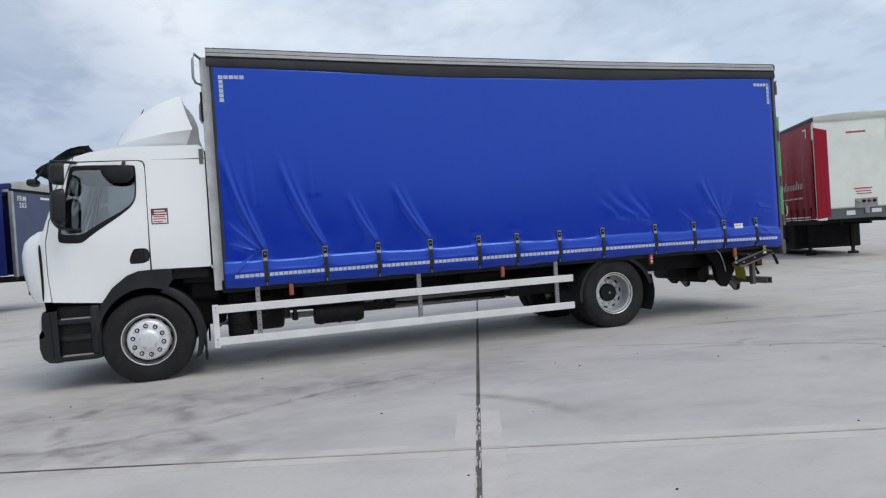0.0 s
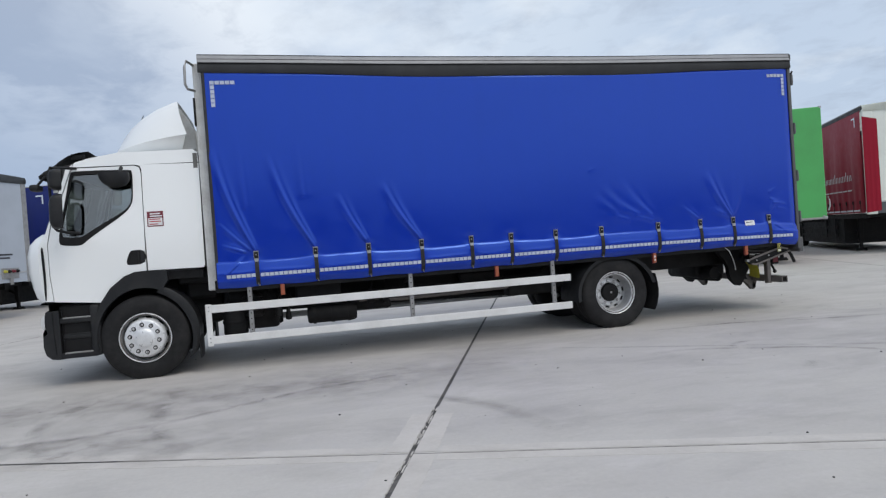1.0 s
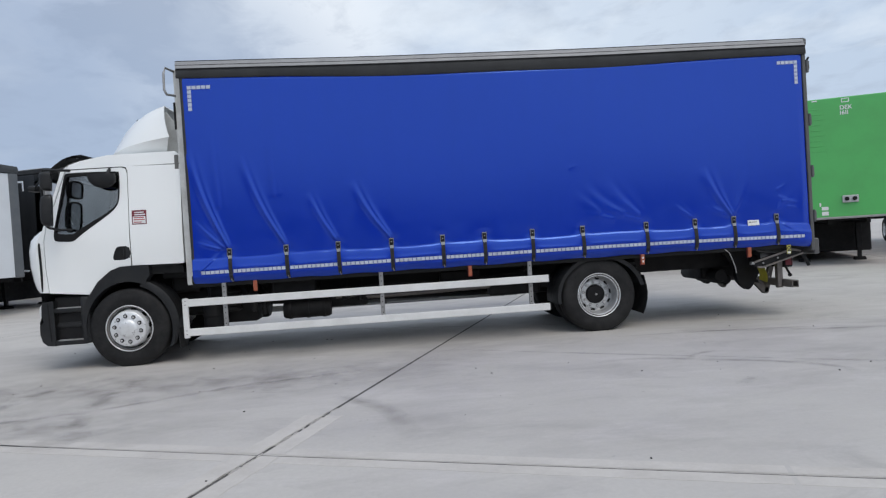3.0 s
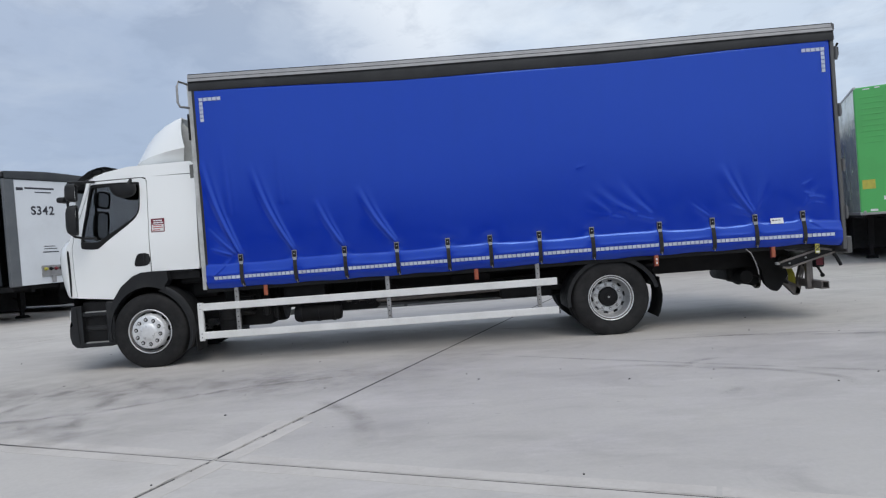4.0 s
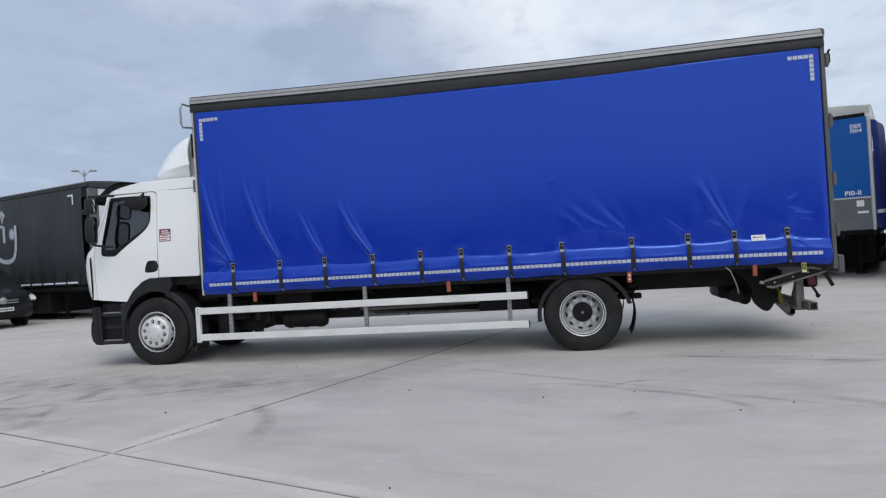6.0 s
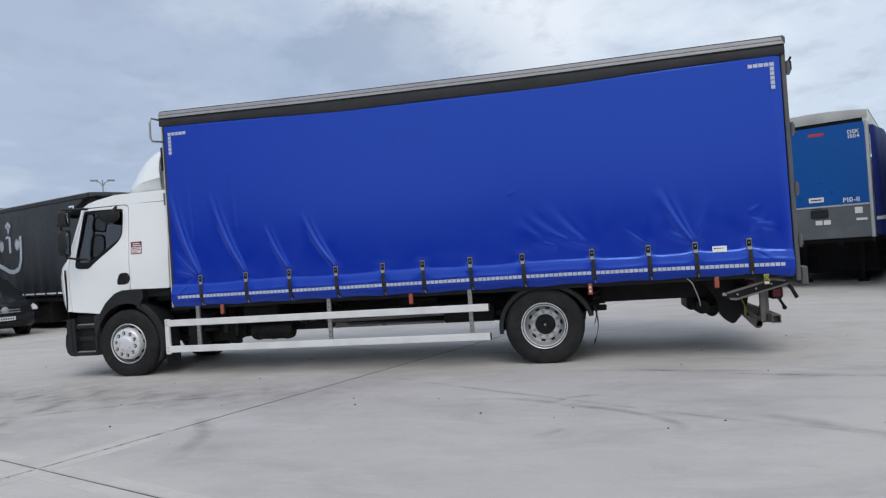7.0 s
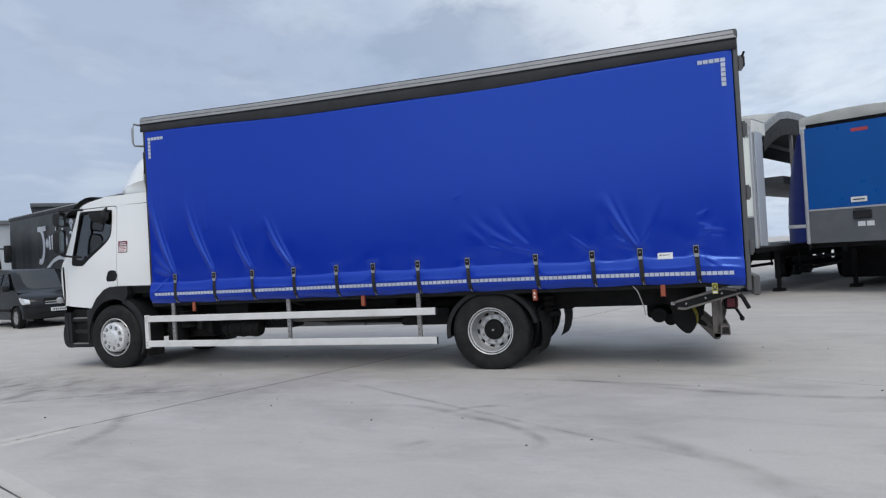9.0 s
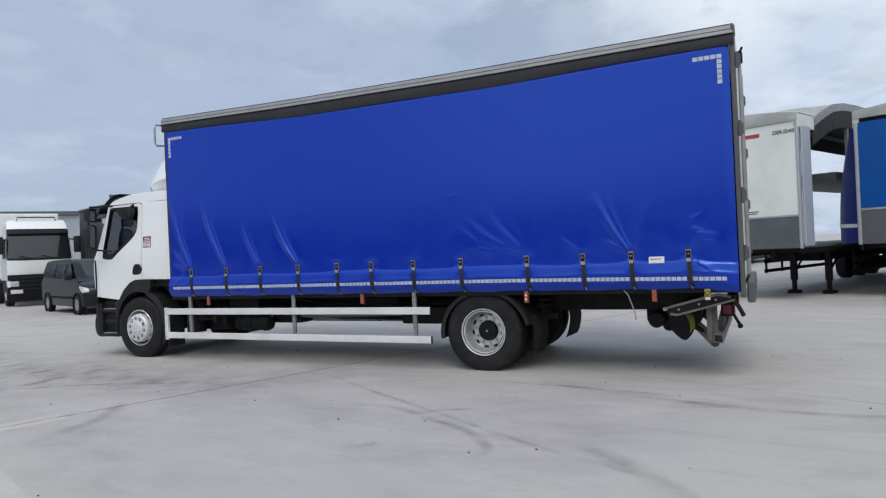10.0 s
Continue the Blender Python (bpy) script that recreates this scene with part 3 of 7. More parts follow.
def wheel(parent, x, y, side, kind):
    """A wheel whose outer face lies at y; side: 1 where its outside faces -y. Local z of the lathe runs inwards.
    The front disc bulges outwards past the rim, the rear one lies deep inside it."""
    m = Matrix.Translation((x, y, HUB)) @ Matrix.Rotation(radians(-90 * side), 4, "X")
    tyre = part("wheel", tyre_mesh(bmesh.new(), m), RUBBER, parent, smooth=40)
    flange = lathe(bmesh.new(), [(0.308, 0.026), (0.308, 0.000), (0.302, -0.007), (0.296, -0.003), (0.293, 0.012)], m, 56)
    part("rim", flange, RIM, tyre, "silver steel rim flange", 35)
    # groove coloured dark, for the deep shadow between flange and disc
    gutter = lathe(bmesh.new(), [(0.293, 0.012), (0.286, 0.024), (0.281, 0.026)], m, 56)
    part("rim_gutter", gutter, SCALE, tyre, "", 40)
    disc = bmesh.new()
    if kind == "front":
        barrel = [(0.281, 0.026), (0.272, 0.050), (0.268, 0.09), (0.264, 0.15)]
        lathe(disc, [(0.264, 0.15), (0.256, 0.085), (0.247, 0.030), (0.239, -0.015), (0.232, -0.040), (0.222, -0.052), (0.208, -0.056), (0.128, -0.058), (0.118, -0.062), (0.108, -0.072), (0.08, -0.080), (0.04, -0.083), (0.0, -0.084)], m, 56)
        face, hole, tilt, size, nut_r = -0.056, (0.2525, 0.052), -80, (1.15, 0.85), 0.0165
    else:
        barrel = [(0.266, 0.040), (0.259, 0.08), (0.254, 0.160), (0.247, 0.182)]
        ring = lathe(bmesh.new(), [(0.281, 0.026), (0.278, 0.012), (0.270, 0.012), (0.266, 0.040)], m, 56)
        part("inner_ring", ring, RIM, tyre, "bright inner ring of the rim", 35)
        lathe(disc, [(0.207, 0.210), (0.202, 0.202), (0.194, 0.198), (0.140, 0.198), (0.134, 0.204), (0.133, 0.27)], m, 56)
        slope = lathe(bmesh.new(), [(0.247, 0.182), (0.237, 0.197), (0.207, 0.210)], m, 56)
        part("disc_slope", slope, RIM_DULL, tyre, "grey sloping wall of the wheel disc", 35)
        face, hole, tilt, size, nut_r = 0.198, (0.228, 0.1995), -30, (1.0, 0.62), 0.0145
    part("rim_barrel", lathe(bmesh.new(), barrel, m, 56), RIM_DULL, tyre, "grey rim barrel", 40)
    part("wheel_disc", disc, RIM, tyre, "pale painted wheel disc", 35)
    nut = collar = oval = None
    for i in range(10):
        a = 2 * math.pi * (i + 0.3) / 10
        k = m @ Matrix.Translation((0.170 * math.cos(a), 0.170 * math.sin(a), face))
        h = m @ Matrix.Rotation(a + math.pi / 10, 4, "Z") @ Matrix.Translation((hole[0], 0, hole[1])) @ Matrix.Rotation(radians(tilt), 4, "Y") @ Matrix.Diagonal((size[1], size[0], 1.0, 1.0))
        if nut is None:
            nut = part("wheel_nut", lathe(bmesh.new(), [(nut_r, 0.004), (nut_r, -0.018), (nut_r * 0.8, -0.024), (0.0, -0.025)], Matrix.Identity(4), 6), NUT, tyre, "", 30)
            ring_r = 0.0275 if kind == "front" else 0.022
            collar = part("nut_collar", lathe(bmesh.new(), [(ring_r, 0.004), (ring_r, -0.0025), (nut_r * 0.9, -0.0028)], Matrix.Identity(4), 16), BLACK if kind == "front" else RIM_DULL, tyre, "dark ring round the nut", 30)
            oval = part("hand_hole", lathe(bmesh.new(), [(0.032, 0.014), (0.032, -0.004), (0.027, -0.0035), (0.0, -0.003)], Matrix.Identity(4), 16), BLACK, tyre, "dark ventilation hole", 40)
            nut.matrix_local, collar.matrix_local, oval.matrix_local = k, k, h
        else:
            again(nut, tyre, k)
            again(collar, tyre, k)
            again(oval, tyre, h)
    if kind == "rear":
        hub = lathe(bmesh.new(), [(0.133, 0.25), (0.131, 0.168), (0.124, 0.152), (0.10, 0.145), (0.060, 0.143), (0.055, 0.137), (0.0, 0.135)], m, 36)
        part("hub", hub, BLACK, tyre, "black hub cap", 35)
        badge = lathe(bmesh.new(), [(0.016, 0.138), (0.016, 0.132), (0.0, 0.131)], m, 12)
        part("hub_badge", badge, STEEL, tyre, "", 35)
    return tyre


wheel(truck, AXLE_F, 0.10, 1, "front")
wheel(truck, AXLE_F, WIDTH - 0.10, -1, "front")
wheel(truck, AXLE_R, 0.07, 1, "rear")
wheel(truck, AXLE_R, WIDTH - 0.07, -1, "rear")
for y, s in ((0.42, 1), (WIDTH - 0.42, -1)):
    m = Matrix.Translation((AXLE_R, y, HUB)) @ Matrix.Rotation(radians(-90 * s), 4, "X")
    part("wheel", tyre_mesh(bmesh.new(), m), RUBBER, truck, "inner twin tyre", 40)

# -- running gear --
bm = bmesh.new()
for y in (0.83, 1.61):
    box(bm, -0.9, 9.05, y, y + 0.08, 0.72, 1.0, 0.008)
for x in (0.9, 2.2, 3.6, 5.0, 5.8, 7.0, 8.3):
    box(bm, x, x + 0.12, 0.9, 1.62, 0.78, 0.95, 0.008)
part("chassis", bm, BLACK, truck, "black ladder chassis")
bm = bmesh.new()
box(bm, 6.2, 6.54, 0.72, 1.8, 0.36, 0.64, 0.06, 2)
lathe(bm, [(0.0, -0.28), (0.14, -0.24), (0.24, -0.12), (0.26, 0), (0.24, 0.12), (0.14, 0.24), (0.0, 0.28)], Matrix.Translation((6.32, 1.26, 0.5)) @ Matrix.Rotation(radians(90), 4, "Y"), 20)
pipe(bm, [(1.6, 1.24, 0.66), (6.1, 1.26, 0.54)], 0.06)
part("rear_axle", bm, BLACK, truck, "black driven rear axle and propeller shaft", 40)
bm = bmesh.new()
box(bm, -0.08, 0.08, 0.5, 2.0, 0.38, 0.52, 0.02)
part("front_axle", bm, BLACK, truck)
for y in (0.62, 1.78):
    bm = bmesh.new()
    box(bm, 5.55, 7.2, y, y + 0.09, 0.62, 0.70, 0.01)
    lathe(bm, [(0.10, 0), (0.13, 0.04), (0.11, 0.08), (0.13, 0.12), (0.11, 0.16), (0.13, 0.2), (0.1, 0.24)], Matrix.Translation((7.0, y + 0.04, 0.70)), 16)
    part("suspension_arm", bm, BLACK, truck, smooth=40)
bm = bmesh.new()
for x in [1.0 + 0.62 * i for i in range(14)]:
    box(bm, x, x + 0.07, 0.06, WIDTH - 0.06, 0.98, 1.05)
part("bearers", bm, BLACK, truck, "black cross bearers under the deck")
bm = bmesh.new()
box(bm, BODY_F + 0.02, BODY_R - 0.02, 0.03, WIDTH - 0.03, 1.05, 1.14)
box(bm, BODY_F + 0.02, BODY_R - 0.02, 0.035, 0.075, 0.985, 1.10, 0.006)
box(bm, BODY_F + 0.02, BODY_R - 0.02, WIDTH - 0.075, WIDTH - 0.035, 0.985, 1.10, 0.006)
part("deck", bm, BLACK, truck, "black edged load deck")

# tanks, boxes and hoses between the axles
bm = bmesh.new()
lathe(bm, [(0.0, 0.0), (0.10, 0.01), (0.118, 0.04), (0.12, 0.62), (0.10, 0.66), (0.0, 0.67)], Matrix.Translation((1.98, 0.36, 0.575)) @ Matrix.Rotation(radians(90), 4, "Y"), 24)
for x in (2.08, 2.32, 2.54):
    lathe(bm, [(0.12, -0.02), (0.128, -0.02), (0.128, 0.02), (0.12, 0.02)], Matrix.Translation((x, 0.36, 0.575)) @ Matrix.Rotation(radians(90), 4, "Y"), 24)
part("air_tank", bm, BLACK, truck, "black cylindrical air tank", 40)
bm = bmesh.new()
box(bm, 1.85, 2.45, 0.30, 0.85, 0.80, 1.02, 0.03, 2)
part("battery_box", bm, BLACK, truck)
bm = bmesh.new()
box(bm, 0.92, 1.62, 0.50, 0.84, 0.44, 1.0, 0.05, 2)
box(bm, 0.98, 1.50, 0.42, 0.52, 0.78, 0.98, 0.03, 2)
part("gear_housing", bm, BLACK, truck, "dark housing behind the front wheel", 40)
bm = bmesh.new()
for k in range(5):
    lathe(bm, [(0.10, 0.0), (0.135, 0.03), (0.10, 0.06)], Matrix.Translation((1.30, 0.34, 0.62 + 0.06 * k)), 18)
part("air_bellows", bm, RUBBER, truck, "black ribbed air bellows", 40)
bm = bmesh.new()
box(bm, 2.55, 3.15, 0.48, 0.80, 0.56, 0.78, 0.04, 2)
part("valve_box", bm, BLACK, truck, "", 40)
bm = bmesh.new()
lathe(bm, [(0.0, 0.0), (0.15, 0.0), (0.155, 0.02), (0.155, 0.30), (0.13, 0.33), (0.10, 0.36), (0.0, 0.37)], Matrix.Translation((1.06, 0.36, 0.42)), 20)
lathe(bm, [(0.16, 0.14), (0.165, 0.15), (0.165, 0.17), (0.16, 0.18)], Matrix.Translation((1.06, 0.36, 0.42)), 20)
part("air_dryer", bm, BLACK, truck, smooth=40)
bm = bmesh.new()
box(bm, 2.9, 4.3, 1.75, 2.35, 0.46, 0.95, 0.08, 3)
part("fuel_tank", bm, STEEL, truck, "grey fuel tank on the far side", 40)
for x, y, z, r in ((1.62, 0.22, 0.66, 0.05), (1.74, 0.30, 0.60, 0.04), (2.85, 0.34, 0.72, 0.055), (3.05, 0.40, 0.70, 0.045)):
    bm = bmesh.new()
    lathe(bm, [(0.0, -0.06), (r, -0.05), (r, 0.03), (r * 0.7, 0.05), (r * 0.5, 0.12), (0.0, 0.12)], Matrix.Translation((x, y, z)), 14)
    pipe(bm, [(x, y, z + 0.11), (x + 0.04, y + 0.05, z + 0.2), (x + 0.02, y + 0.1, 1.0)], 0.012, 6)
    part("brake_valve", bm, BLACK, truck, "dark brake valve with its pipe", 40)
bm = bmesh.new()
pipe(bm, [(2.7, 0.5, 0.70), (3.3, 0.52, 0.67), (4.2, 0.55, 0.68), (5.2, 0.6, 0.70)], 0.03, 8)
part("exhaust_pipe", bm, SCALE, truck, "dull steel pipe along the chassis", 50)
bm = bmesh.new()
box(bm, 4.9, 5.65, 0.55, 0.80, 0.55, 0.80, 0.03, 2)
box(bm, 4.2, 4.8, 0.65, 0.82, 0.70, 0.95, 0.02)
part("valve_box", bm, BLACK, truck)
for k in range(4):
    bm = bmesh.new()
    pipe(bm, [(1.35 + 0.1 * k, 0.3 + 0.05 * k, 1.0), (1.45 + 0.12 * k, 0.28, 0.72 + 0.03 * k), (1.7 + 0.2 * k, 0.35, 0.70), (2.9, 0.55 + 0.04 * k, 0.82), (4.4, 0.6 + 0.05 * k, 0.80), (5.4, 0.6 + 0.05 * k, 0.86)], 0.012, 6)
    part("hose", bm, BLACK, truck, "black air hose under the deck", 50)
bm = bmesh.new()
pipe(bm, [(8.20, 0.04, 1.03), (8.255, 0.01, 0.97), (8.295, 0.0, 0.86), (8.325, 0.0, 0.76), (8.335, 0.0, 0.68)], 0.007, 6)
part("pull_cord", bm, STEEL, truck, "thin grey cord hanging from the deck", 50)
bm = bmesh.new()
lathe(bm, [(0.0, 0.0), (0.24, 0.0), (0.26, 0.03), (0.26, 0.62), (0.24, 0.66), (0.0, 0.66)], Matrix.Translation((1.0, 1.15, 0.68)) @ Matrix.Rotation(radians(90), 4, "Y"), 24)
box(bm, -0.6, 0.9, 0.75, 1.75, 0.55, 1.2, 0.08, 2)
part("engine", bm, BLACK, truck, "dark engine and gearbox under the cab", 40)
bm = bmesh.new()
pipe(bm, [(5.0, 2.0, 0.95), (5.0, 2.0, 0.55), (6.0, 2.0, 0.5)], 0.05)
lathe(bm, [(0.0, 0.0), (0.3, 0.02), (0.5, 0.05), (0.52, 0.1), (0.52, 0.2), (0.5, 0.27), (0.0, 0.28)], Matrix.Translation((5.45, 1.2, 0.62)), 36)
part("spare_wheel", bm, RUBBER, truck, "spare wheel slung under the deck", 40)


# -- side guards --
def side_guard(y, s):
    for z in (0.355, 0.745):
        bm = bmesh.new()
        box(bm, 0.80, 5.65, y, y + 0.028 * s, z, z + 0.098, 0.006)
        bar = part("guard_rail", bm, GUARD, truck, "white side guard rail")
        end = bmesh.new()
        box(end, 5.65, 5.665, y - 0.001 * s, y + 0.029 * s, z - 0.001, z + 0.099, 0.004)
        part("end_cap", end, PLASTIC, bar)
    bm = bmesh.new()
    box(bm, 0.735, 0.806, y - 0.002 * s, y + 0.05 * s, 0.33, 0.855, 0.008)
    post = part("guard_post", bm, GUARD, truck, "white upright at the head of the side guard")
    for z in (0.38, 0.43, 0.77, 0.82):
        bolt = lathe(bmesh.new(), [(0.008, 0.0), (0.008, -0.006), (0.0, -0.007)], Matrix.Translation((0.775, y - 0.002 * s, z)) @ Matrix.Rotation(radians(-90 * s), 4, "X"), 8)
        part("bolt", bolt, STEEL, post)
    for x in (1.28, 3.36, 5.40):
        bm = bmesh.new()
        box(bm, x - 0.028, x + 0.028, y + 0.03 * s, y + 0.075 * s, 0.36, 1.08, 0.006)
        st = part("guard_strut", bm, STEEL, truck, "grey steel strut of the side guard")
        hole = None
        for k in range(9):
            at = Matrix.Translation((x, y + 0.03 * s, 0.42 + 0.07 * k)) @ Matrix.Rotation(radians(-90 * s), 4, "X")
            if hole is None:
                hole = part("strut_hole", lathe(bmesh.new(), [(0.008, 0.002), (0.008, -0.0015), (0.0, -0.0015)], Matrix.Identity(4), 8), BLACK, st)
                hole.matrix_local = at
            else:
                again(hole, st, at)
        m2 = bmesh.new()
        pipe(m2, [(x, y + 0.07 * s, 1.0), (x, y + 0.5 * s, 0.9)], 0.025)
        part("bracket", m2, BLACK, st)


side_guard(-0.02, 1)
side_guard(WIDTH + 0.02, -1)

# -- side marker lamps --
for x in (1.69, 4.575, 7.0, 8.55):
    bm = bmesh.new()
    box(bm, x - 0.026, x + 0.026, 0.0, 0.030, 0.895, 1.035, 0.008, 2)
    lamp = part("marker_lamp", bm, ORANGE, truck, "orange side marker lamp")
    for z in (0.935, 0.985):
        n = bmesh.new()
        box(n, x - 0.012, x + 0.012, -0.004, 0.002, z - 0.014, z + 0.014, 0.003)
        part("reflector", n, LABEL if x == 7.0 else ORANGE, lamp)
    n = bmesh.new()
    box(n, x - 0.031, x + 0.031, 0.0301, 0.040, 0.885, 1.06, 0.003)
    part("lamp_base", n, RED if x > 4 else BLACK, lamp, "dark lamp base")


# -- rear mudguards --
def mudguard(y0, y1):
    bm = bmesh.new()
    arc = []
    for i in range(25):
        a = radians(188 - i * (188 - 12) / 24)
        arc.append((AXLE_R + 0.03 + 0.635 * math.cos(a), HUB - 0.01 + 0.575 * math.sin(a)))
    rows = []
    for x, z in arc:
        dx, dz = x - AXLE_R, z - HUB
        l = math.hypot(dx, dz)
        u = (dx / l, dz / l)
        rows.append([(x - 0.06 * u[0], y0, z - 0.06 * u[1]), (x - 0.01 * u[0], y0 - 0.012, z - 0.01 * u[1]), (x, y0 + 0.015, z), (x, y1, z), (x - 0.012 * u[0], y1, z - 0.012 * u[1]), (x - 0.012 * u[0], y0 + 0.02, z - 0.012 * u[1]), (x - 0.06 * u[0], y0 + 0.012, z - 0.06 * u[1])])
    surface(bm, rows, True)
    g = part("mudguard", bm, PLASTIC, truck, "black plastic rear mudguard", 40)
    flap = bmesh.new()
    surface(flap, [[(7.0 + dx + 0.02 * math.sin(3 * y), y, z) for y in (y0 + 0.01, y0 + 0.2, y0 + 0.4, y1)] for dx, z in ((0.02, 0.74), (0.05, 0.60), (0.06, 0.50), (0.05, 0.40), (0.02, 0.28), (-0.02, 0.20))])
    bmesh.ops.solidify(flap, geom=list(flap.faces), thickness=0.012)
    part("mud_flap", flap, FLAP, g, "black rubber mud flap", 40)
    stay = bmesh.new()
    pipe(stay, [(7.0, y0 + 0.1, 0.75), (7.0, y0 + 0.5, 0.85)], 0.02)
    part("stay", stay, BLACK, g)


mudguard(0.05, 0.66)
mudguard(WIDTH - 0.66, WIDTH - 0.05)

# -- tail lift under the tail --
bm = bmesh.new()
box(bm, 8.30, 8.86, 0.98, 1.70, 0.53, 1.0, 0.05, 3)
lathe(bm, [(0.0, 0.0), (0.09, 0.0), (0.10, 0.02), (0.10, 1.18), (0.09, 1.2), (0.0, 1.2)], Matrix.Translation((8.46, 0.70, 0.60)) @ Matrix.Rotation(radians(-90), 4, "X"), 20)
lathe(bm, [(0.0, 0.0), (0.07, 0.0), (0.08, 0.02), (0.08, 0.9), (0.0, 0.92)], Matrix.Translation((8.60, 0.80, 0.53)) @ Matrix.Rotation(radians(-90), 4, "X"), 20)
part("hydraulic_unit", bm, BLACK, truck, "black hydraulic unit of the tail lift", 40)
bm = bmesh.new()
lathe(bm, [(0.075, 0.0), (0.082, 0.01), (0.082, 1.5), (0.075, 1.51)], Matrix.Translation((8.90, 0.50, 0.80)) @ Matrix.Rotation(radians(-90), 4, "X"), 20)
part("lift_shaft", bm, BLACK, truck, "black cross shaft of the tail lift", 40)
for y in (0.56, 1.84):
    bm = bmesh.new()
    plate(bm, smooth_line([(8.40, 1.0), (8.62, 0.74), (8.64, 0.52), (8.72, 0.42), (8.80, 0.365), (8.86, 0.40), (8.93, 0.52), (9.02, 0.66), (9.02, 1.0)], 1), y, y + 0.09)
    part("lift_bracket", bm, BLACK, truck, "black steel mounting of the tail lift")
    bm = bmesh.new()
    plate(bm, [(8.86, 0.56), (8.93, 0.63), (9.19, 0.37), (9.185, 0.31), (9.16, 0.285), (9.11, 0.285)], y + 0.10, y + 0.17)
    plate(bm, [(9.10, 0.30), (9.185, 0.31), (9.31, 0.80), (9.24, 0.82)], y + 0.10, y + 0.17)
    bmesh.ops.bevel(bm, geom=list(bm.edges), offset=0.006, segments=1, affect="EDGES")
    part("lift_arm", bm, SCALE, truck, "scuffed dark steel tail lift arm")
    bm = bmesh.new()
    pipe(bm, [(8.72, y + 0.05, 0.66), (9.02, y + 0.13, 0.47)], 0.035)
    pipe(bm, [(8.99, y + 0.13, 0.49), (9.14, y + 0.13, 0.36)], 0.02)
    part("lift_ram", bm, BLACK, truck, "black tail lift ram", 40)
# the beam that carries the folded platform slopes up to the tail
bm = bmesh.new()
plate(bm, [(8.70, 0.735), (8.78, 0.722), (9.40, 0.895), (9.40, 0.935), (9.22, 0.968), (8.72, 0.832), (8.655, 0.80)], 0.115, 0.18)
beam = part("lift_beam", bm, BLACK, truck, "scuffed dark steel folding beam")
bm = bmesh.new()
plate(bm, [(8.70, 0.728), (8.78, 0.715), (9.40, 0.888), (9.40, 0.908), (8.79, 0.742), (8.71, 0.752)], 0.09, 0.116)
plate(bm, [(8.66, 0.792), (8.72, 0.81), (9.22, 0.944), (9.36, 0.918), (9.36, 0.942), (9.22, 0.972), (8.72, 0.838), (8.65, 0.81)], 0.09, 0.116)
part("beam_flange", bm, SCALE, beam, "grey flange along the beam")
bm = bmesh.new()
box(bm, 8.625, 8.675, 0.10, 0.17, 0.775, 0.815, 0.012, 2)
part("beam_tip", bm, ALU, beam, "bright worn tip of the beam", 40)
for x, z in ((8.80, 0.79), (9.02, 0.85), (9.20, 0.90)):
    part("bolt", lathe(bmesh.new(), [(0.014, 0.0), (0.014, -0.012), (0.0, -0.014)], Matrix.Translation((x, 0.116, z)) @ Matrix.Rotation(radians(-90), 4, "X"), 6), STEEL, beam)
# the yellow flap hangs across, so that it shows widest from ahead
bm = bmesh.new()
surface(bm, [[(8.83 + 0.07 * (1 - v) + 0.035 * math.sin(math.pi * v) + 0.03 * u * u, 0.20 + 0.27 * u, 0.50 + 0.27 * v + 0.03 * u * (1 - v)) for u in [i / 5 for i in range(6)]] for v in [j / 6 for j in range(7)]])
bmesh.ops.solidify(bm, geom=list(bm.faces), thickness=0.012)
part("flag", bm, YELLOW, truck, "yellow warning flap on the tail lift", 50)
bm = bmesh.new()
box(bm, 9.085, 9.145, 0.24, 0.30, 0.42, 0.87, 0.006)
box(bm, 9.10, 9.20, 0.30, 0.34, 0.40, 0.87, 0.004)
part("underrun_bracket", bm, SCALE, truck, "grey steel underrun bracket")
bm = bmesh.new()
for y0, y1 in ((0.03, WIDTH - 0.03),):
    box(bm, 9.165, 9.265, y0, y1, 0.42, 0.43)
    box(bm, 9.165, 9.265, y0, y1, 0.51, 0.52)
    box(bm, 9.165, 9.175, y0, y1, 0.431, 0.509)
    box(bm, 9.255, 9.265, y0, y1, 0.431, 0.509)
    box(bm, 9.176, 9.254, y0 + 0.10, y1 - 0.10, 0.431, 0.509)
part("underrun_bar", bm, SCALE, truck, "open-ended steel rear underrun bar")
bm = bmesh.new()
pipe(bm, [(9.38, 0.12, 0.90), (9.43, 0.12, 0.83), (9.485, 0.12, 0.715)], 0.024)
part("lift_stop", bm, BLACK, truck, "black angled stop rod", 40)
bm = bmesh.new()
pipe(bm, [(9.30, 0.50, 0.80), (9.36, 0.50, 0.70), (9.43, 0.50, 0.57)], 0.018)
bmesh.ops.create_uvsphere(bm, u_segments=12, v_segments=8, radius=0.03, matrix=Matrix.Translation((9.43, 0.50, 0.56)))
part("lift_lever", bm, BLACK, truck, "black lever with a round knob", 40)
for y in (0.32, WIDTH - 0.72):
    bm = bmesh.new()
    box(bm, 9.24, 9.37, y, y + 0.40, 0.69, 0.85, 0.015, 2)
    tail_lamp = part("tail_lamp", bm, BLACK, truck, "dark tail lamp cluster", 40)
    bm = bmesh.new()
    box(bm, 9.371, 9.385, y + 0.02, y + 0.20, 0.71, 0.83, 0.006)
    box(bm, 9.26, 9.35, y - 0.006, y - 0.0005, 0.72, 0.82, 0.002)
    part("lens", bm, RED, tail_lamp, "dark red lens")
bm = bmesh.new()
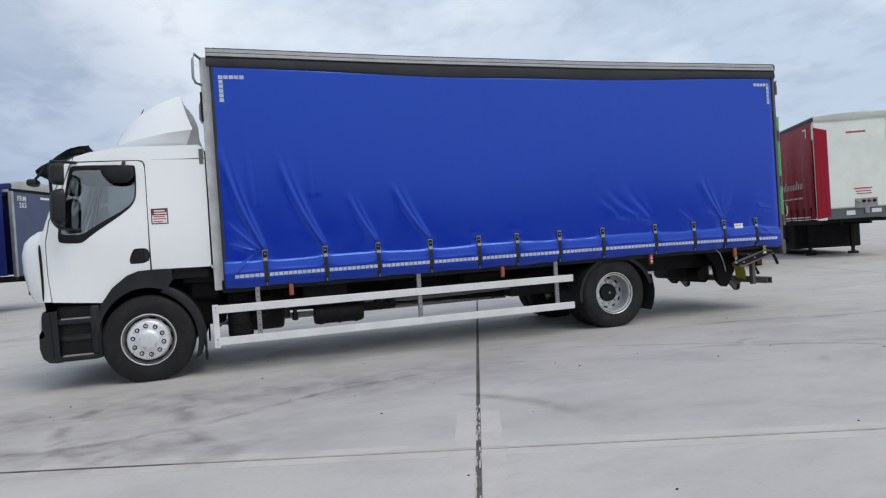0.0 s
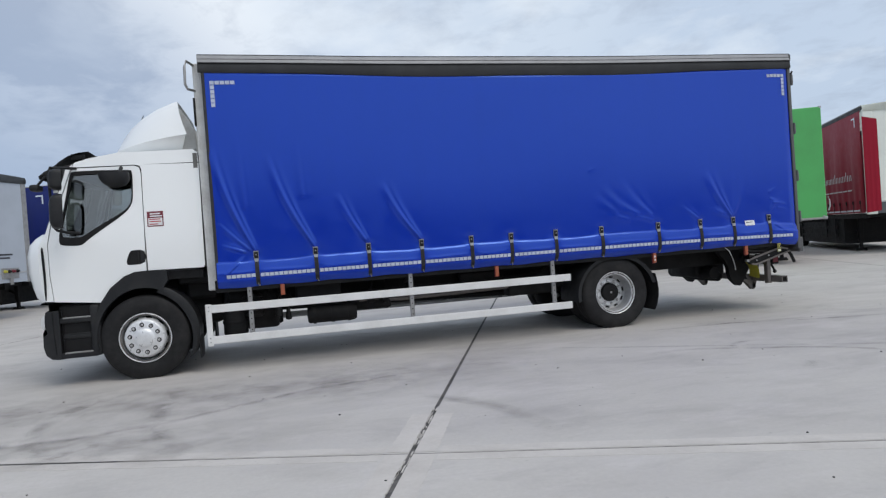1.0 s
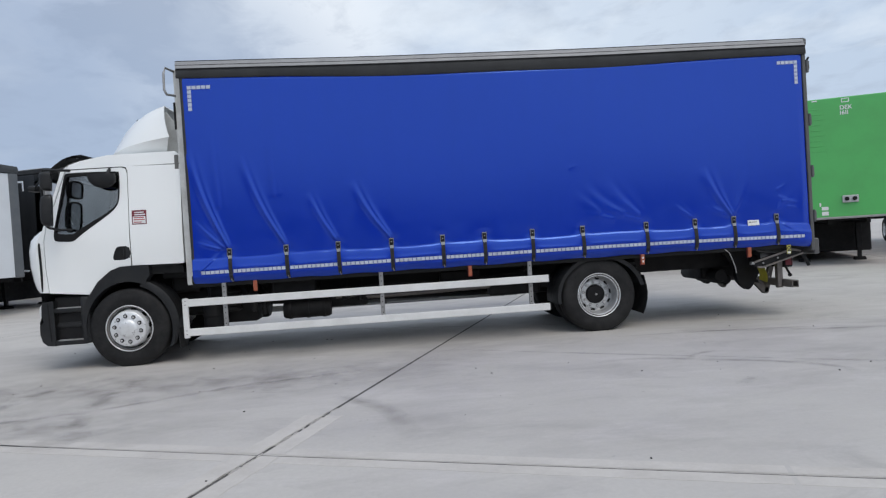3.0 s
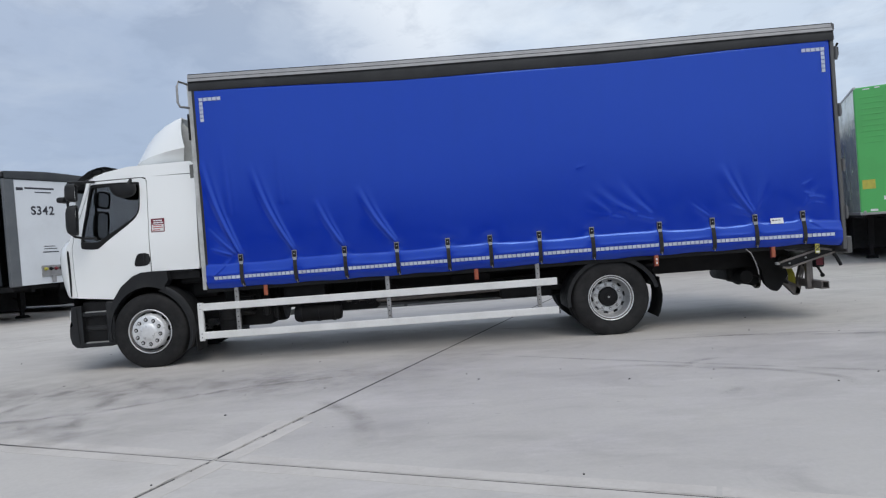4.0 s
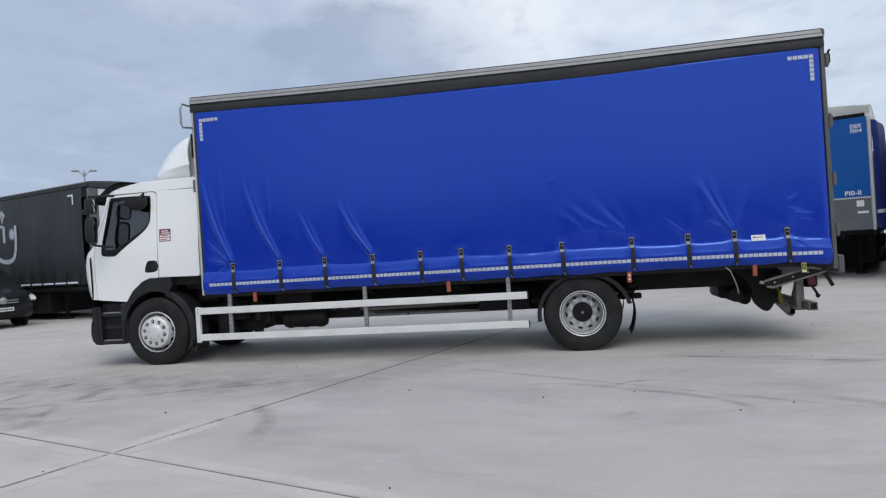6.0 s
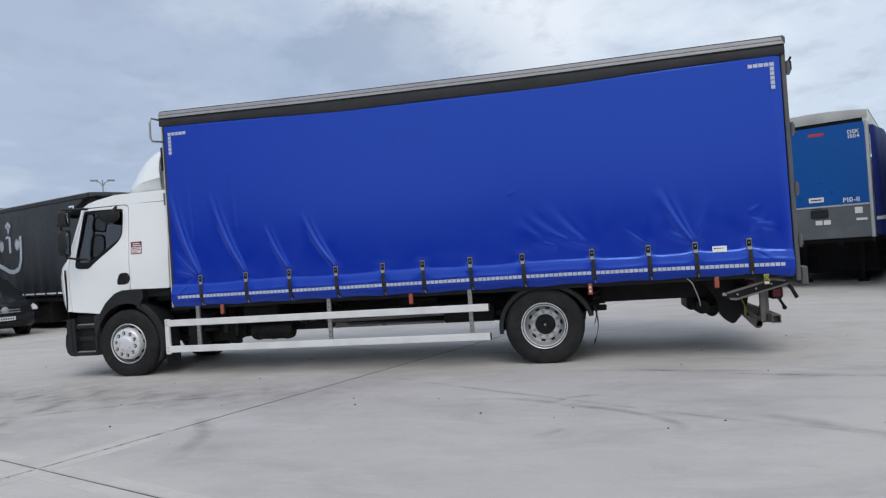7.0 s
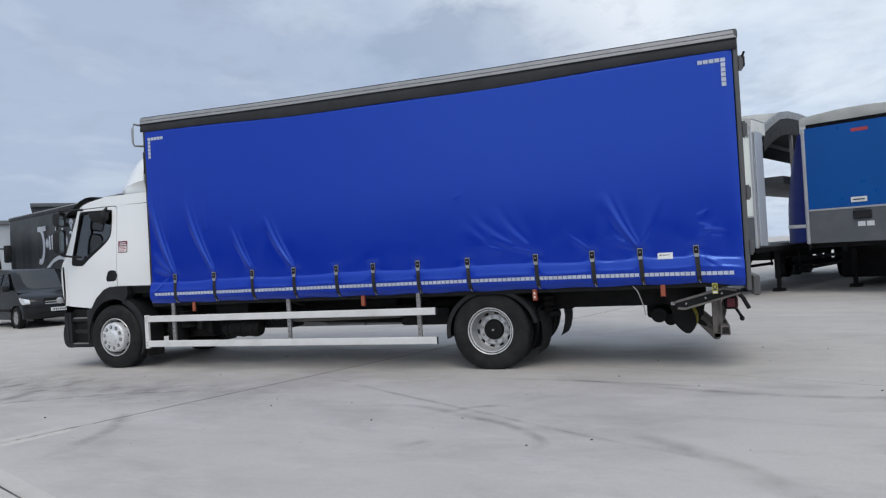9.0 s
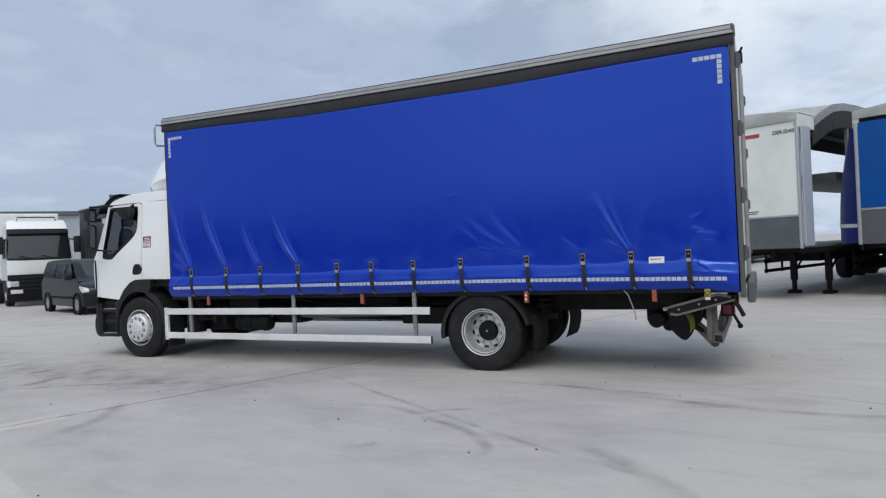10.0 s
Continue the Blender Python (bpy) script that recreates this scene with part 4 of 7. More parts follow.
box(bm, 9.095, 9.155, -0.004, 0.004, 0.905, 1.03, 0.003)
sg = part("warning_plate", bm, YELLOW, truck, "small yellow and black warning plate")
bm = bmesh.new()
lathe(bm, [(0.026, 0.0), (0.026, -0.003), (0.015, -0.003), (0.015, 0.0)], Matrix.Translation((9.125, -0.004, 0.988)) @ Matrix.Rotation(radians(-90), 4, "X"), 16)
box(bm, 9.102, 9.148, -0.006, -0.003, 0.945, 0.958)
part("plate_print", bm, INK, sg)
bm = bmesh.new()
box(bm, 9.102, 9.148, -0.006, -0.003, 0.912, 0.935)
part("plate_panel", bm, LABEL, sg)

# -- body: bulkhead, posts, roof, rear end --
bm = bmesh.new()
box(bm, BODY_F - 0.03, BODY_F + 0.03, 0.24, WIDTH - 0.24, 1.10, TOP - 0.06, 0.01)
part("bulkhead", bm, FRAME_WHITE, truck, "white front bulkhead")
for y, s in ((0.0, 1), (WIDTH, -1)):
    bm = bmesh.new()
    box(bm, BODY_F - 0.070, BODY_F + 0.055, y + 0.12 * s, y + 0.25 * s, 1.02, TOP - 0.06, 0.014, 2)
    part("front_post", bm, FRAME_WHITE, truck, "grubby white front corner post")
    bm = bmesh.new()
    box(bm, BODY_F + 0.045, BODY_F + 0.088, y - 0.016 * s, y + 0.13 * s, 1.06, TOP - 0.10, 0.008)
    part("post_seal", bm, PELMET, truck)
    bm = bmesh.new()
    pipe(bm, [(0.80, y + 0.14 * s, 3.87), (0.735, y - 0.02 * s, 3.885), (0.71, y - 0.03 * s, 3.82), (0.705, y - 0.03 * s, 3.60), (0.73, y - 0.02 * s, 3.54), (0.80, y + 0.14 * s, 3.55)], 0.016)
    part("marker_bracket", bm, STEEL, truck, "grey bent-tube marker bracket", 50)
    bm = bmesh.new()
    box(bm, 0.765, 0.79, y + 0.10 * s, y + 0.125 * s, 3.10, 3.46, 0.006)
    part("post_stay", bm, BLACK, truck, "thin black stay on the corner post")
    bm = bmesh.new()
    box(bm, BODY_R - 0.035, BODY_R + 0.018, y - 0.004 * s, y + 0.12 * s, 0.93, TOP - 0.06, 0.012, 2)
    post = part("rear_post", bm, POST_GREY, truck, "grey steel rear corner post")
    for z in (1.42, 2.05, 2.78, 3.53):
        bm = bmesh.new()
        box(bm, BODY_R + 0.015, BODY_R + 0.07, y + 0.0 * s, y + 0.05 * s, z - 0.065, z + 0.065, 0.012, 2)
        lathe(bm, [(0.018, -0.085), (0.018, 0.085)], Matrix.Translation((BODY_R + 0.035, y, z)), 10)
        part("hinge", bm, POST_GREY, post, "steel door hinge")
# roof edge: pale extrusion above, dark pelmet below, sagging a little between the ends
XS = [BODY_F + 0.01 + (BODY_R - BODY_F - 0.0) * i / 40 for i in range(41)]


def sag(x):
    u = (x - BODY_F) / (BODY_R - BODY_F)
    return -0.034 * math.sin(math.pi * u) - 0.040 * u + 0.002 * math.sin(17 * u)


for y, s in ((0.0, 1), (WIDTH, -1)):
    bm = bmesh.new()
    surface(bm, [[(x, y + d * s, TOP + dz + sag(x)) for d, dz in ((0.20, 0.012), (0.06, 0.02), (0.0, 0.014), (-0.022, -0.006), (-0.028, -0.040), (-0.025, -0.046), (-0.028, -0.052), (-0.031, -0.086), (-0.014, -0.090), (0.03, -0.090), (0.20, -0.02))] for x in XS], True)
    part("cant_rail", bm, RAIL, truck, "weathered grey aluminium roof edge", 30)
    for name, z0, z1, d in (("rail_seam", -0.046, -0.042, 0.0285), ("rail_foot", -0.096, -0.088, 0.033), ("roof_bead", 0.012, 0.018, 0.009)):
        bm = bmesh.new()
        surface(bm, [[(x, y - (d + e) * s, TOP + z + sag(x)) for e, z in ((0.0, z0), (0.0, z1), (-0.006, z1), (-0.006, z0))] for x in XS], True)
        part(name, bm, BLACK, truck, "thin dark line along the roof edge")
    bm = bmesh.new()
    surface(bm, [[(x, y + d * s, TOP + dz + sag(x)) for d, dz in ((-0.012, -0.05), (-0.020, -0.06), (-0.022, -0.13), (-0.030, -0.185 - 0.05 * math.sin(math.pi * (x - BODY_F) / 8.65) - 0.006 * math.sin(x * 2.1)), (-0.018, -0.205 - 0.05 * math.sin(math.pi * (x - BODY_F) / 8.65) - 0.008 * math.sin(x * 2.1)), (0.02, -0.18), (0.02, -0.05))] for x in XS], True)
    part("pelmet", bm, PELMET, truck, "dark rubber pelmet over the curtain", 40)
    bm = bmesh.new()
    box(bm, BODY_R - 0.02, BODY_R + 0.025, y - 0.03 * s, y + 0.2 * s, TOP - 0.13, TOP - 0.035, 0.015, 2)
    part("corner_cap", bm, POST_GREY, truck)
bm = bmesh.new()
surface(bm, [[(x, 0.15 + (WIDTH - 0.3) * k / 10, TOP + 0.0 + 0.03 * math.sin(math.pi * k / 10) + sag(x)) for k in range(11)] for x in XS])
part("roof", bm, ROOF, truck, "translucent off-white roof sheet", 40)
bm = bmesh.new()
box(bm, BODY_R - 0.02, BODY_R + 0.02, 0.12, WIDTH - 0.12, 1.12, TOP - 0.12, 0.01)
doors = part("rear_doors", bm, FRAME_WHITE, truck, "grey-white rear doors with lock bars")
for y in (0.7, 1.24, 1.30, 1.84):
    part("lock_bar", pipe(bmesh.new(), [(BODY_R + 0.04, y, 1.15), (BODY_R + 0.04, y, TOP - 0.2)], 0.016), STEEL, doors)
bm = bmesh.new()
box(bm, BODY_R + 0.03, BODY_R + 0.11, 0.04, WIDTH - 0.04, 0.87, 1.10, 0.015)
part("lift_platform", bm, POST_GREY, truck, "folded grey tail lift platform")
bm = bmesh.new()
pipe(bm, [(BODY_R + 0.02, 0.06, 3.60), (BODY_R + 0.07, 0.05, 3.63), (BODY_R + 0.09, 0.04, 3.67)], 0.014)
box(bm, BODY_R + 0.02, BODY_R + 0.09, 0.02, 0.1, 3.5, 3.62, 0.01)
part("door_catch", bm, BLACK, truck, "black door catch")

# -- the blue curtain --
BUCKLES = [1.395, 2.135, 2.82, 3.53, 4.22, 4.79, 5.45, 6.15, 7.05, 7.75, 8.315, 8.945]
CX0, CX1, CZ0, CZ1 = BODY_F + 0.06, BODY_R - 0.045, 1.035, 3.82
# creases: foot x, foot z, head x, head z, height, width at the foot, width at the head, bow
FOLDS = [(1.385, 1.50, 0.93, 2.85, 0.030, 0.014, 0.075, 0.04), (1.33, 1.50, 0.97, 1.86, 0.014, 0.014, 0.040, 0.02), (1.27, 1.48, 0.98, 1.58, 0.014, 0.014, 0.032, 0.0), (1.02, 1.20, 1.28, 1.43, 0.014, 0.015, 0.030, 0.0),
         (2.125, 1.50, 1.60, 2.72, 0.026, 0.014, 0.075, 0.04), (2.79, 1.53, 2.46, 2.16, 0.018, 0.016, 0.060, 0.03), (2.81, 1.50, 2.62, 1.68, 0.006, 0.014, 0.030, 0.0), (3.515, 1.50, 3.05, 2.28, 0.025, 0.014, 0.070, 0.04),
         (1.30, 2.05, 1.24, 3.10, 0.005, 0.040, 0.060, 0.0), (2.02, 2.15, 1.98, 3.05, 0.004, 0.040, 0.060, 0.0),
         (6.75, 1.62, 6.18, 2.05, 0.0040, 0.045, 0.085, 0.05), (6.95, 1.60, 6.48, 2.14, 0.0045, 0.040, 0.085, 0.04), (6.60, 1.55, 6.02, 1.70, 0.003, 0.045, 0.065, 0.0), (6.42, 1.64, 6.05, 1.95, 0.003, 0.045, 0.075, 0.0), (6.98, 1.52, 6.62, 1.62, 0.004, 0.018, 0.036, 0.0),
         (7.73, 1.50, 7.46, 1.70, 0.006, 0.014, 0.036, 0.0), (8.29, 1.50, 7.90, 2.20, 0.020, 0.013, 0.062, 0.03), (8.25, 1.49, 7.86, 1.66, 0.003, 0.018, 0.045, 0.02), (8.20, 1.545, 8.02, 1.62, 0.005, 0.010, 0.014, 0.0), (8.14, 1.55, 7.98, 1.66, 0.004, 0.010, 0.014, 0.0), (8.31, 1.52, 8.36, 2.30, 0.003, 0.024, 0.080, 0.0), (8.33, 1.52, 8.56, 2.10, 0.005, 0.026, 0.085, -0.03),
         (8.97, 1.52, 9.25, 1.84, 0.003, 0.020, 0.050, 0.0), (9.05, 1.66, 9.30, 1.61, 0.006, 0.011, 0.018, 0.03), (9.00, 1.72, 9.16, 1.67, 0.004, 0.010, 0.016, -0.03), (9.12, 1.58, 9.30, 1.53, 0.004, 0.010, 0.016, 0.02), (8.98, 1.82, 9.12, 1.89, 0.003, 0.012, 0.018, -0.03), (9.05, 1.33, 9.36, 1.16, 0.008, 0.020, 0.045, 0.0),
         (6.02, 2.28, 6.16, 2.32, 0.002, 0.012, 0.02, 0.0)]


def curtain_y(x, z):
    """How far the near curtain lies from the side plane; arrays in, arrays out."""
    x, z = np.asarray(x, float), np.asarray(z, float)
    u = (x - CX0) / (CX1 - CX0)
    v = (z - CZ0) / (CZ1 - CZ0)
    # the cloth bellies low down and leans back from there to the roof
    rise = np.clip((z - 1.45) / (CZ1 - 1.45), 0, 1)
    y = -0.012 - 0.040 * np.sin(np.pi * np.clip(u, 0, 1)) ** 0.6 * (1 - rise ** 1.25) * np.clip(v / 0.10, 0, 1)
    y += 0.005 * np.sin(x * 1.3 + 0.7 * z) * np.sin(np.pi * v)
    near = np.zeros_like(x)
    for b in BUCKLES:
        near = np.maximum(near, np.exp(-((x - b) / 0.09) ** 2))
    # below the buckles the skirt kicks out, stands upright along the tape and tucks in at the hem
    line = 1.372 + 0.010 * np.sin(3.1 * x) - 0.012 * (1 - near) - 0.02 * np.clip((x - 6.5) / 3, 0, 1) * (1 - near)
    lip = np.clip((line - z) / 0.016, 0, 1)
    kick = np.clip((line - z) / 0.125, 0, 1)
    y -= (0.009 * lip * lip * (3 - 2 * lip) + 0.033 * kick) * (1 - 0.40 * near)
    y -= 0.006 * np.exp(-((z - 1.225 - 0.008 * np.sin(5 * x)) / 0.018) ** 2) * (1 - near)
    y += 0.060 * np.clip((1.135 - z) / 0.10, 0, 1) ** 1.6
    y += 0.010 * near * np.exp(-((z - 1.44) / 0.07) ** 2)
    rip = np.clip((1.62 - z) / 0.3, 0, 1)
    y -= 0.0030 * rip * np.sin(11 * x + 4 * np.sin(2.3 * x)) * (1 - near)
    for fx, fz, hx, hz, h, wf, wh, bend in FOLDS:
        if fx < 4:
            h, wf, wh = h * 1.08, wf * 0.90, wh * 0.66
        dx, dz = hx - fx, hz - fz
        l = math.hypot(dx, dz)
        s = ((x - fx) * dx + (z - fz) * dz) / (l * l)
        c = np.clip(s, 0, 1)
        # positive off lies above and behind the crease
        off = ((x - fx) * dz - (z - fz) * dx) / l + bend * np.sin(np.pi * c) * l
        w = wf + (wh - wf) * c
        env = np.clip(s / 0.05 + 1, 0, 1) * np.clip((1.0 - s) / 0.8, 0, 1)
        # one ridge, steep on the side that looks up, and a lesser one beyond it
        q = off / w
        y -= 1.3 * h * env * (np.exp(-(q / np.where(q < 0, 1.35, 0.72)) ** 2) + 0.30 * np.exp(-((q - 2.0) / np.where(q > 2.0, 1.1, 0.6)) ** 2))
    edge = np.clip((CX1 - x) / 0.12, 0, 1)
    y += 0.02 * (1 - edge) ** 2
    # the head runs in behind the pelmet
    head = 3.725 - 0.085 * np.sin(np.pi * np.clip(u, 0, 1)) - 0.04 * u
    y += 0.055 * np.clip((z - head - 0.01) / 0.09, 0, 1) ** 1.5
    return y


def curtain(name, mirror, material, label):
    nx, nz = 620, 190
    xs = np.linspace(CX0, CX1, nx)
    # rows lie closer together towards the hem
    zs = CZ0 + (CZ1 - CZ0) * np.linspace(0, 1, nz) ** 1.35
    gx, gz = np.meshgrid(xs, zs)
    hem = 0.006 * np.sin(gx * 8.5 + 0.6) * np.clip((1.2 - gz) / 0.15, 0, 1)
    gy = curtain_y(gx, gz)
    if mirror:
        gy = WIDTH - gy
    pts = np.stack([gx, gy, gz + hem - 0.05 * np.clip((gx - 9.0) / 0.5, 0, 1) * np.clip((1.5 - gz) / 0.45, 0, 1)], -1).reshape(-1, 3)
    q = np.arange(nx * nz).reshape(nz, nx)
    faces = np.stack([q[:-1, :-1], q[:-1, 1:], q[1:, 1:], q[1:, :-1]], -1).reshape(-1, 4)
    if mirror:
        faces = faces[:, ::-1]
    me = bpy.data.meshes.new(name)
    me.from_pydata(pts.tolist(), [], faces.tolist())
    me.polygons.foreach_set("use_smooth", [True] * len(me.polygons))
    me.materials.append(material)
    ob = new(name, me)
    ob.parent = truck
    ob["label"] = label
    return ob


near_curtain = curtain("curtain", False, BLUE, "glossy blue PVC curtain creased by its straps")
curtain("curtain", True, BLUE, "blue PVC curtain on the far side")


def cy(x, z):
    return float(curtain_y(np.array([x]), np.array([z]))[0])


for b in BUCKLES:
    slant = 0.004 if b < 6 else 0.018
    bm = bmesh.new()
    rows = []
    for z in (1.44, 1.40, 1.34, 1.28, 1.20, 1.12, 1.075, 1.055):
        x = b + slant * (1.47 - z) / 0.4
        y = min(cy(x, z), cy(x - 0.03, z), cy(x + 0.03, z)) - 0.006
        rows.append([(x - 0.025, y, z), (x + 0.025, y, z), (x + 0.025, y + 0.005, z), (x - 0.025, y + 0.005, z)])
    surface(bm, rows, True)
    part("strap", bm, WEB, near_curtain, "black webbing tension strap")
    y = cy(b, 1.44) - 0.012
    bm = bmesh.new()
    box(bm, b - 0.031, b - 0.025, y - 0.014, y + 0.008, 1.385, 1.478, 0.002)
    box(bm, b + 0.025, b + 0.031, y - 0.014, y + 0.008, 1.385, 1.478, 0.002)
    box(bm, b - 0.031, b + 0.031, y - 0.016, y + 0.006, 1.468, 1.482, 0.004)
    part("buckle", bm, STEEL, near_curtain, "steel overcentre buckle frame")
    bm = bmesh.new()
    box(bm, b - 0.0245, b + 0.0245, y - 0.018, y + 0.004, 1.392, 1.466, 0.005, 2)
    part("buckle_lever", bm, BLACK, near_curtain, "black buckle lever", 40)
    bm = bmesh.new()
    box(bm, b - 0.010, b + 0.010, y - 0.022, y - 0.017, 1.425, 1.440, 0.002)
    part("buckle_pin", bm, STEEL, near_curtain)
    bm = bmesh.new()
    y2 = cy(b, 1.365) - 0.010
    plate(bm, [(b - 0.027, 1.386), (b + 0.027, 1.386), (b + 0.024, 1.346), (b - 0.020, 1.346)], y2 - 0.008, y2 + 0.002)
    part("buckle_bar", bm, ALU, near_curtain, "pale metal lower bar")
    bm = bmesh.new()
    pipe(bm, [(b + slant, -0.03, 1.075), (b + slant + 0.006, -0.02, 1.045), (b + slant + 0.016, 0.01, 1.04), (b + slant + 0.02, 0.02, 1.06)], 0.006, 6)
    part("hook", bm, STEEL, near_curtain)


def tape_square(bm, x, z, w, h, lift=0.003):
    p = []
    for dx, dz in ((-w, -h), (w, -h), (w, h), (-w, h)):
        p.append((x + dx / 2, cy(x + dx / 2, z + dz / 2) - lift, z + dz / 2))
    f = [bm.verts.new(q) for q in p] + [bm.verts.new((q[0], q[1] + 0.002, q[2])) for q in p]
    bm.faces.new(f[:4])
    for i in range(4):
        bm.faces.new((f[i], f[(i + 1) % 4], f[4 + (i + 1) % 4], f[4 + i]))


TAPE_GAP = worn("tape_backing", (0.10, 0.15, 0.50), (0.08, 0.12, 0.42), 0.4, 0.0, 0.3, 12, 60, 0.0)


def tape(pts, wide, name, label, upright=False):
    """A strip of pale squares with darker gaps, lying on the curtain; pts: where the squares are centred."""
    bm = bmesh.new()
    cols = []
    n = len(pts)
    for i, (x, z) in enumerate(pts):
        q = pts[min(i + 1, n - 1)] if i < n - 1 else (2 * x - pts[i - 1][0], 2 * z - pts[i - 1][1])
        dx, dz = q[0] - x, q[1] - z
        for f in (-0.42, 0.42):
            cols.append((x + f * dx, z + f * dz))
    rows = []
    for x, z in cols:
        row = []
        for e in (-0.5, 0.5):
            xx, zz = (x + e * wide, z) if upright else (x, z + e * wide)
            row.append(bm.verts.new((xx, cy(xx, zz) - 0.005, zz)))
        rows.append(row)
    for i, (a, b) in enumerate(zip(rows, rows[1:])):
        f = bm.faces.new((a[0], b[0], b[1], a[1]))
        f.material_index = i % 2
    bmesh.ops.solidify(bm, geom=list(bm.faces), thickness=0.002)
    ob = part(name, bm, TAPE, near_curtain, label)
    ob.data.materials.append(TAPE_GAP)
    return ob


edges = [1.0] + BUCKLES + [9.36]
for a, b in zip(edges, edges[1:]):
    x0, x1 = a + (0.035 if a > 1.0 else 0.02), b - 0.02
    n = max(2, round((x1 - x0) / 0.0585))
    xs_ = [x0 + (x1 - x0) * (i + 0.5) / n for i in range(n)]
    tape([(x, 1.178 - 0.035 * max(0.0, (x - 6) / 3.4) ** 2) for x in xs_], 0.044, "reflective_tape", "white squared reflective tape")
for cx, s in ((0.985, 1), (9.385, -1)):
    zt = 3.615 - 0.02 * (s < 0)
    tape([(cx + s * (0.03 + 0.062 * i), zt) for i in range(5)], 0.046, "corner_mark", "white reflective corner mark")
    tape([(cx + s * 0.03, zt - 0.056 * i) for i in range(1, 6)], 0.050, "corner_mark", "white reflective corner mark", True)
bm = bmesh.new()
tape_square(bm, 8.60, 1.375, 0.17, 0.075, 0.006)
st = part("maker_label", bm, LABEL, near_curtain, "small white label low on the curtain")
bm = bmesh.new()
for x0, x1, z0, z1 in ((8.535, 8.56, 1.36, 1.392), (8.57, 8.65, 1.37, 1.388), (8.57, 8.64, 1.352, 1.36)):
    tape_square(bm, (x0 + x1) / 2, (z0 + z1) / 2, x1 - x0, z1 - z0, 0.013)
part("label_print", bm, INK, st)

# ---- the cab ----
CAB_Y = 0.13
DOOR = [(-0.99, 1.035), (-0.48, 0.985), (-0.40, 1.10), (-0.32, 1.18), (-0.20, 1.28), (-0.08, 1.325), (0.066, 1.335), (0.072, 1.92), (0.072, 2.56), (0.055, 2.63), (0.0, 2.652), (-0.66, 2.645), (-0.715, 2.62), (-0.755, 2.52), (-0.86, 2.22), (-0.965, 1.97), (-1.015, 1.72), (-1.015, 1.35)]
WINDOW = smooth_line([(-0.735, 2.58), (-0.70, 2.615), (-0.05, 2.605), (-0.022, 2.58), (-0.03, 2.25), (-0.055, 2.16), (-0.13, 2.06), (-0.52, 1.80), (-0.62, 1.715), (-0.67, 1.695), (-0.86, 1.71), (-0.89, 1.74), (-0.885, 1.86), (-0.80, 2.25)], 2)
QUARTER = [(0.085, 1.335), (0.745, 1.325), (0.758, 1.36), (0.765, 2.655), (0.0, 2.665), (0.06, 2.65), (0.082, 2.60), (0.082, 1.92)]
CREST = [(-0.70, 2.66), (0.765, 2.668), (0.755, 2.79), (0.70, 2.835), (-0.18, 2.825), (-0.52, 2.765), (-0.68, 2.715)]



def lean(z):
    """How far the cab's sides lean in above the waist."""
    return 0.075 * max(0.0, (z - 1.75) / 0.9)


def tumble(bm, s):
    """Bends a side plate inwards above the waist."""
    for z in (1.75, 2.05, 2.35):
        bmesh.ops.bisect_plane(bm, geom=list(bm.verts) + list(bm.edges) + list(bm.faces), plane_co=(0, 0, z), plane_no=(0, 0, 1))
    for v in bm.verts:
        v.co.y += lean(v.co.z) * s
    return bm


bm = bmesh.new()
# skin over the front, roof and back: x, z, retreat at the corners, drop at the corners
SKIN = [(-1.22, 1.045, 0.14, 0), (-1.26, 1.09, 0.16, 0), (-1.30, 1.20, 0.185, 0), (-1.34, 1.40, 0.21, 0), (-1.345, 1.60, 0.215, 0), (-1.31, 1.74, 0.205, 0), (-1.24, 1.81, 0.17, 0), (-1.15, 1.86, 0.11, 0)]
HEAD = [(-0.90, 2.56, 0.10, 0.0), (-0.88, 2.64, 0.10, 0.0), (-0.80, 2.73, 0.09, 0.02), (-0.66, 2.79, 0.06, 0.03), (-0.40, 2.83, 0.02, 0.04), (-0.1, 2.86, 0, 0.045), (0.4, 2.875, 0, 0.045), (0.70, 2.87, 0, 0.045), (0.758, 2.83, 0, 0.05), (0.765, 2.60, 0, 0), (0.765, 1.33, 0, 0)]


def skin_rows(spec, power=5):
    rows = []
    for x, z, back, drop in spec:
        row = []
        for k in range(33):
            v = -1 + 2 * k / 32
            a = abs(v) ** power
            yy = WIDTH / 2 + v * (WIDTH / 2 - CAB_Y - 0.003 - lean(z))
            row.append((x + back * a, yy, z - drop * a))
        rows.append(row)
    return rows


surface(bm, skin_rows(SKIN, 10))
surface(bm, skin_rows(HEAD))
cab = part("cab", bm, PAINT, truck, "white cab shell with rounded corners", 50)
bm = bmesh.new()
surface(bm, skin_rows([(-1.135, 1.862, 0.10, 0), (-1.02, 2.21, 0.10, 0), (-0.905, 2.557, 0.10, 0)]))
part("windscreen", bm, GLASSY, cab, "wide tinted windscreen", 50)

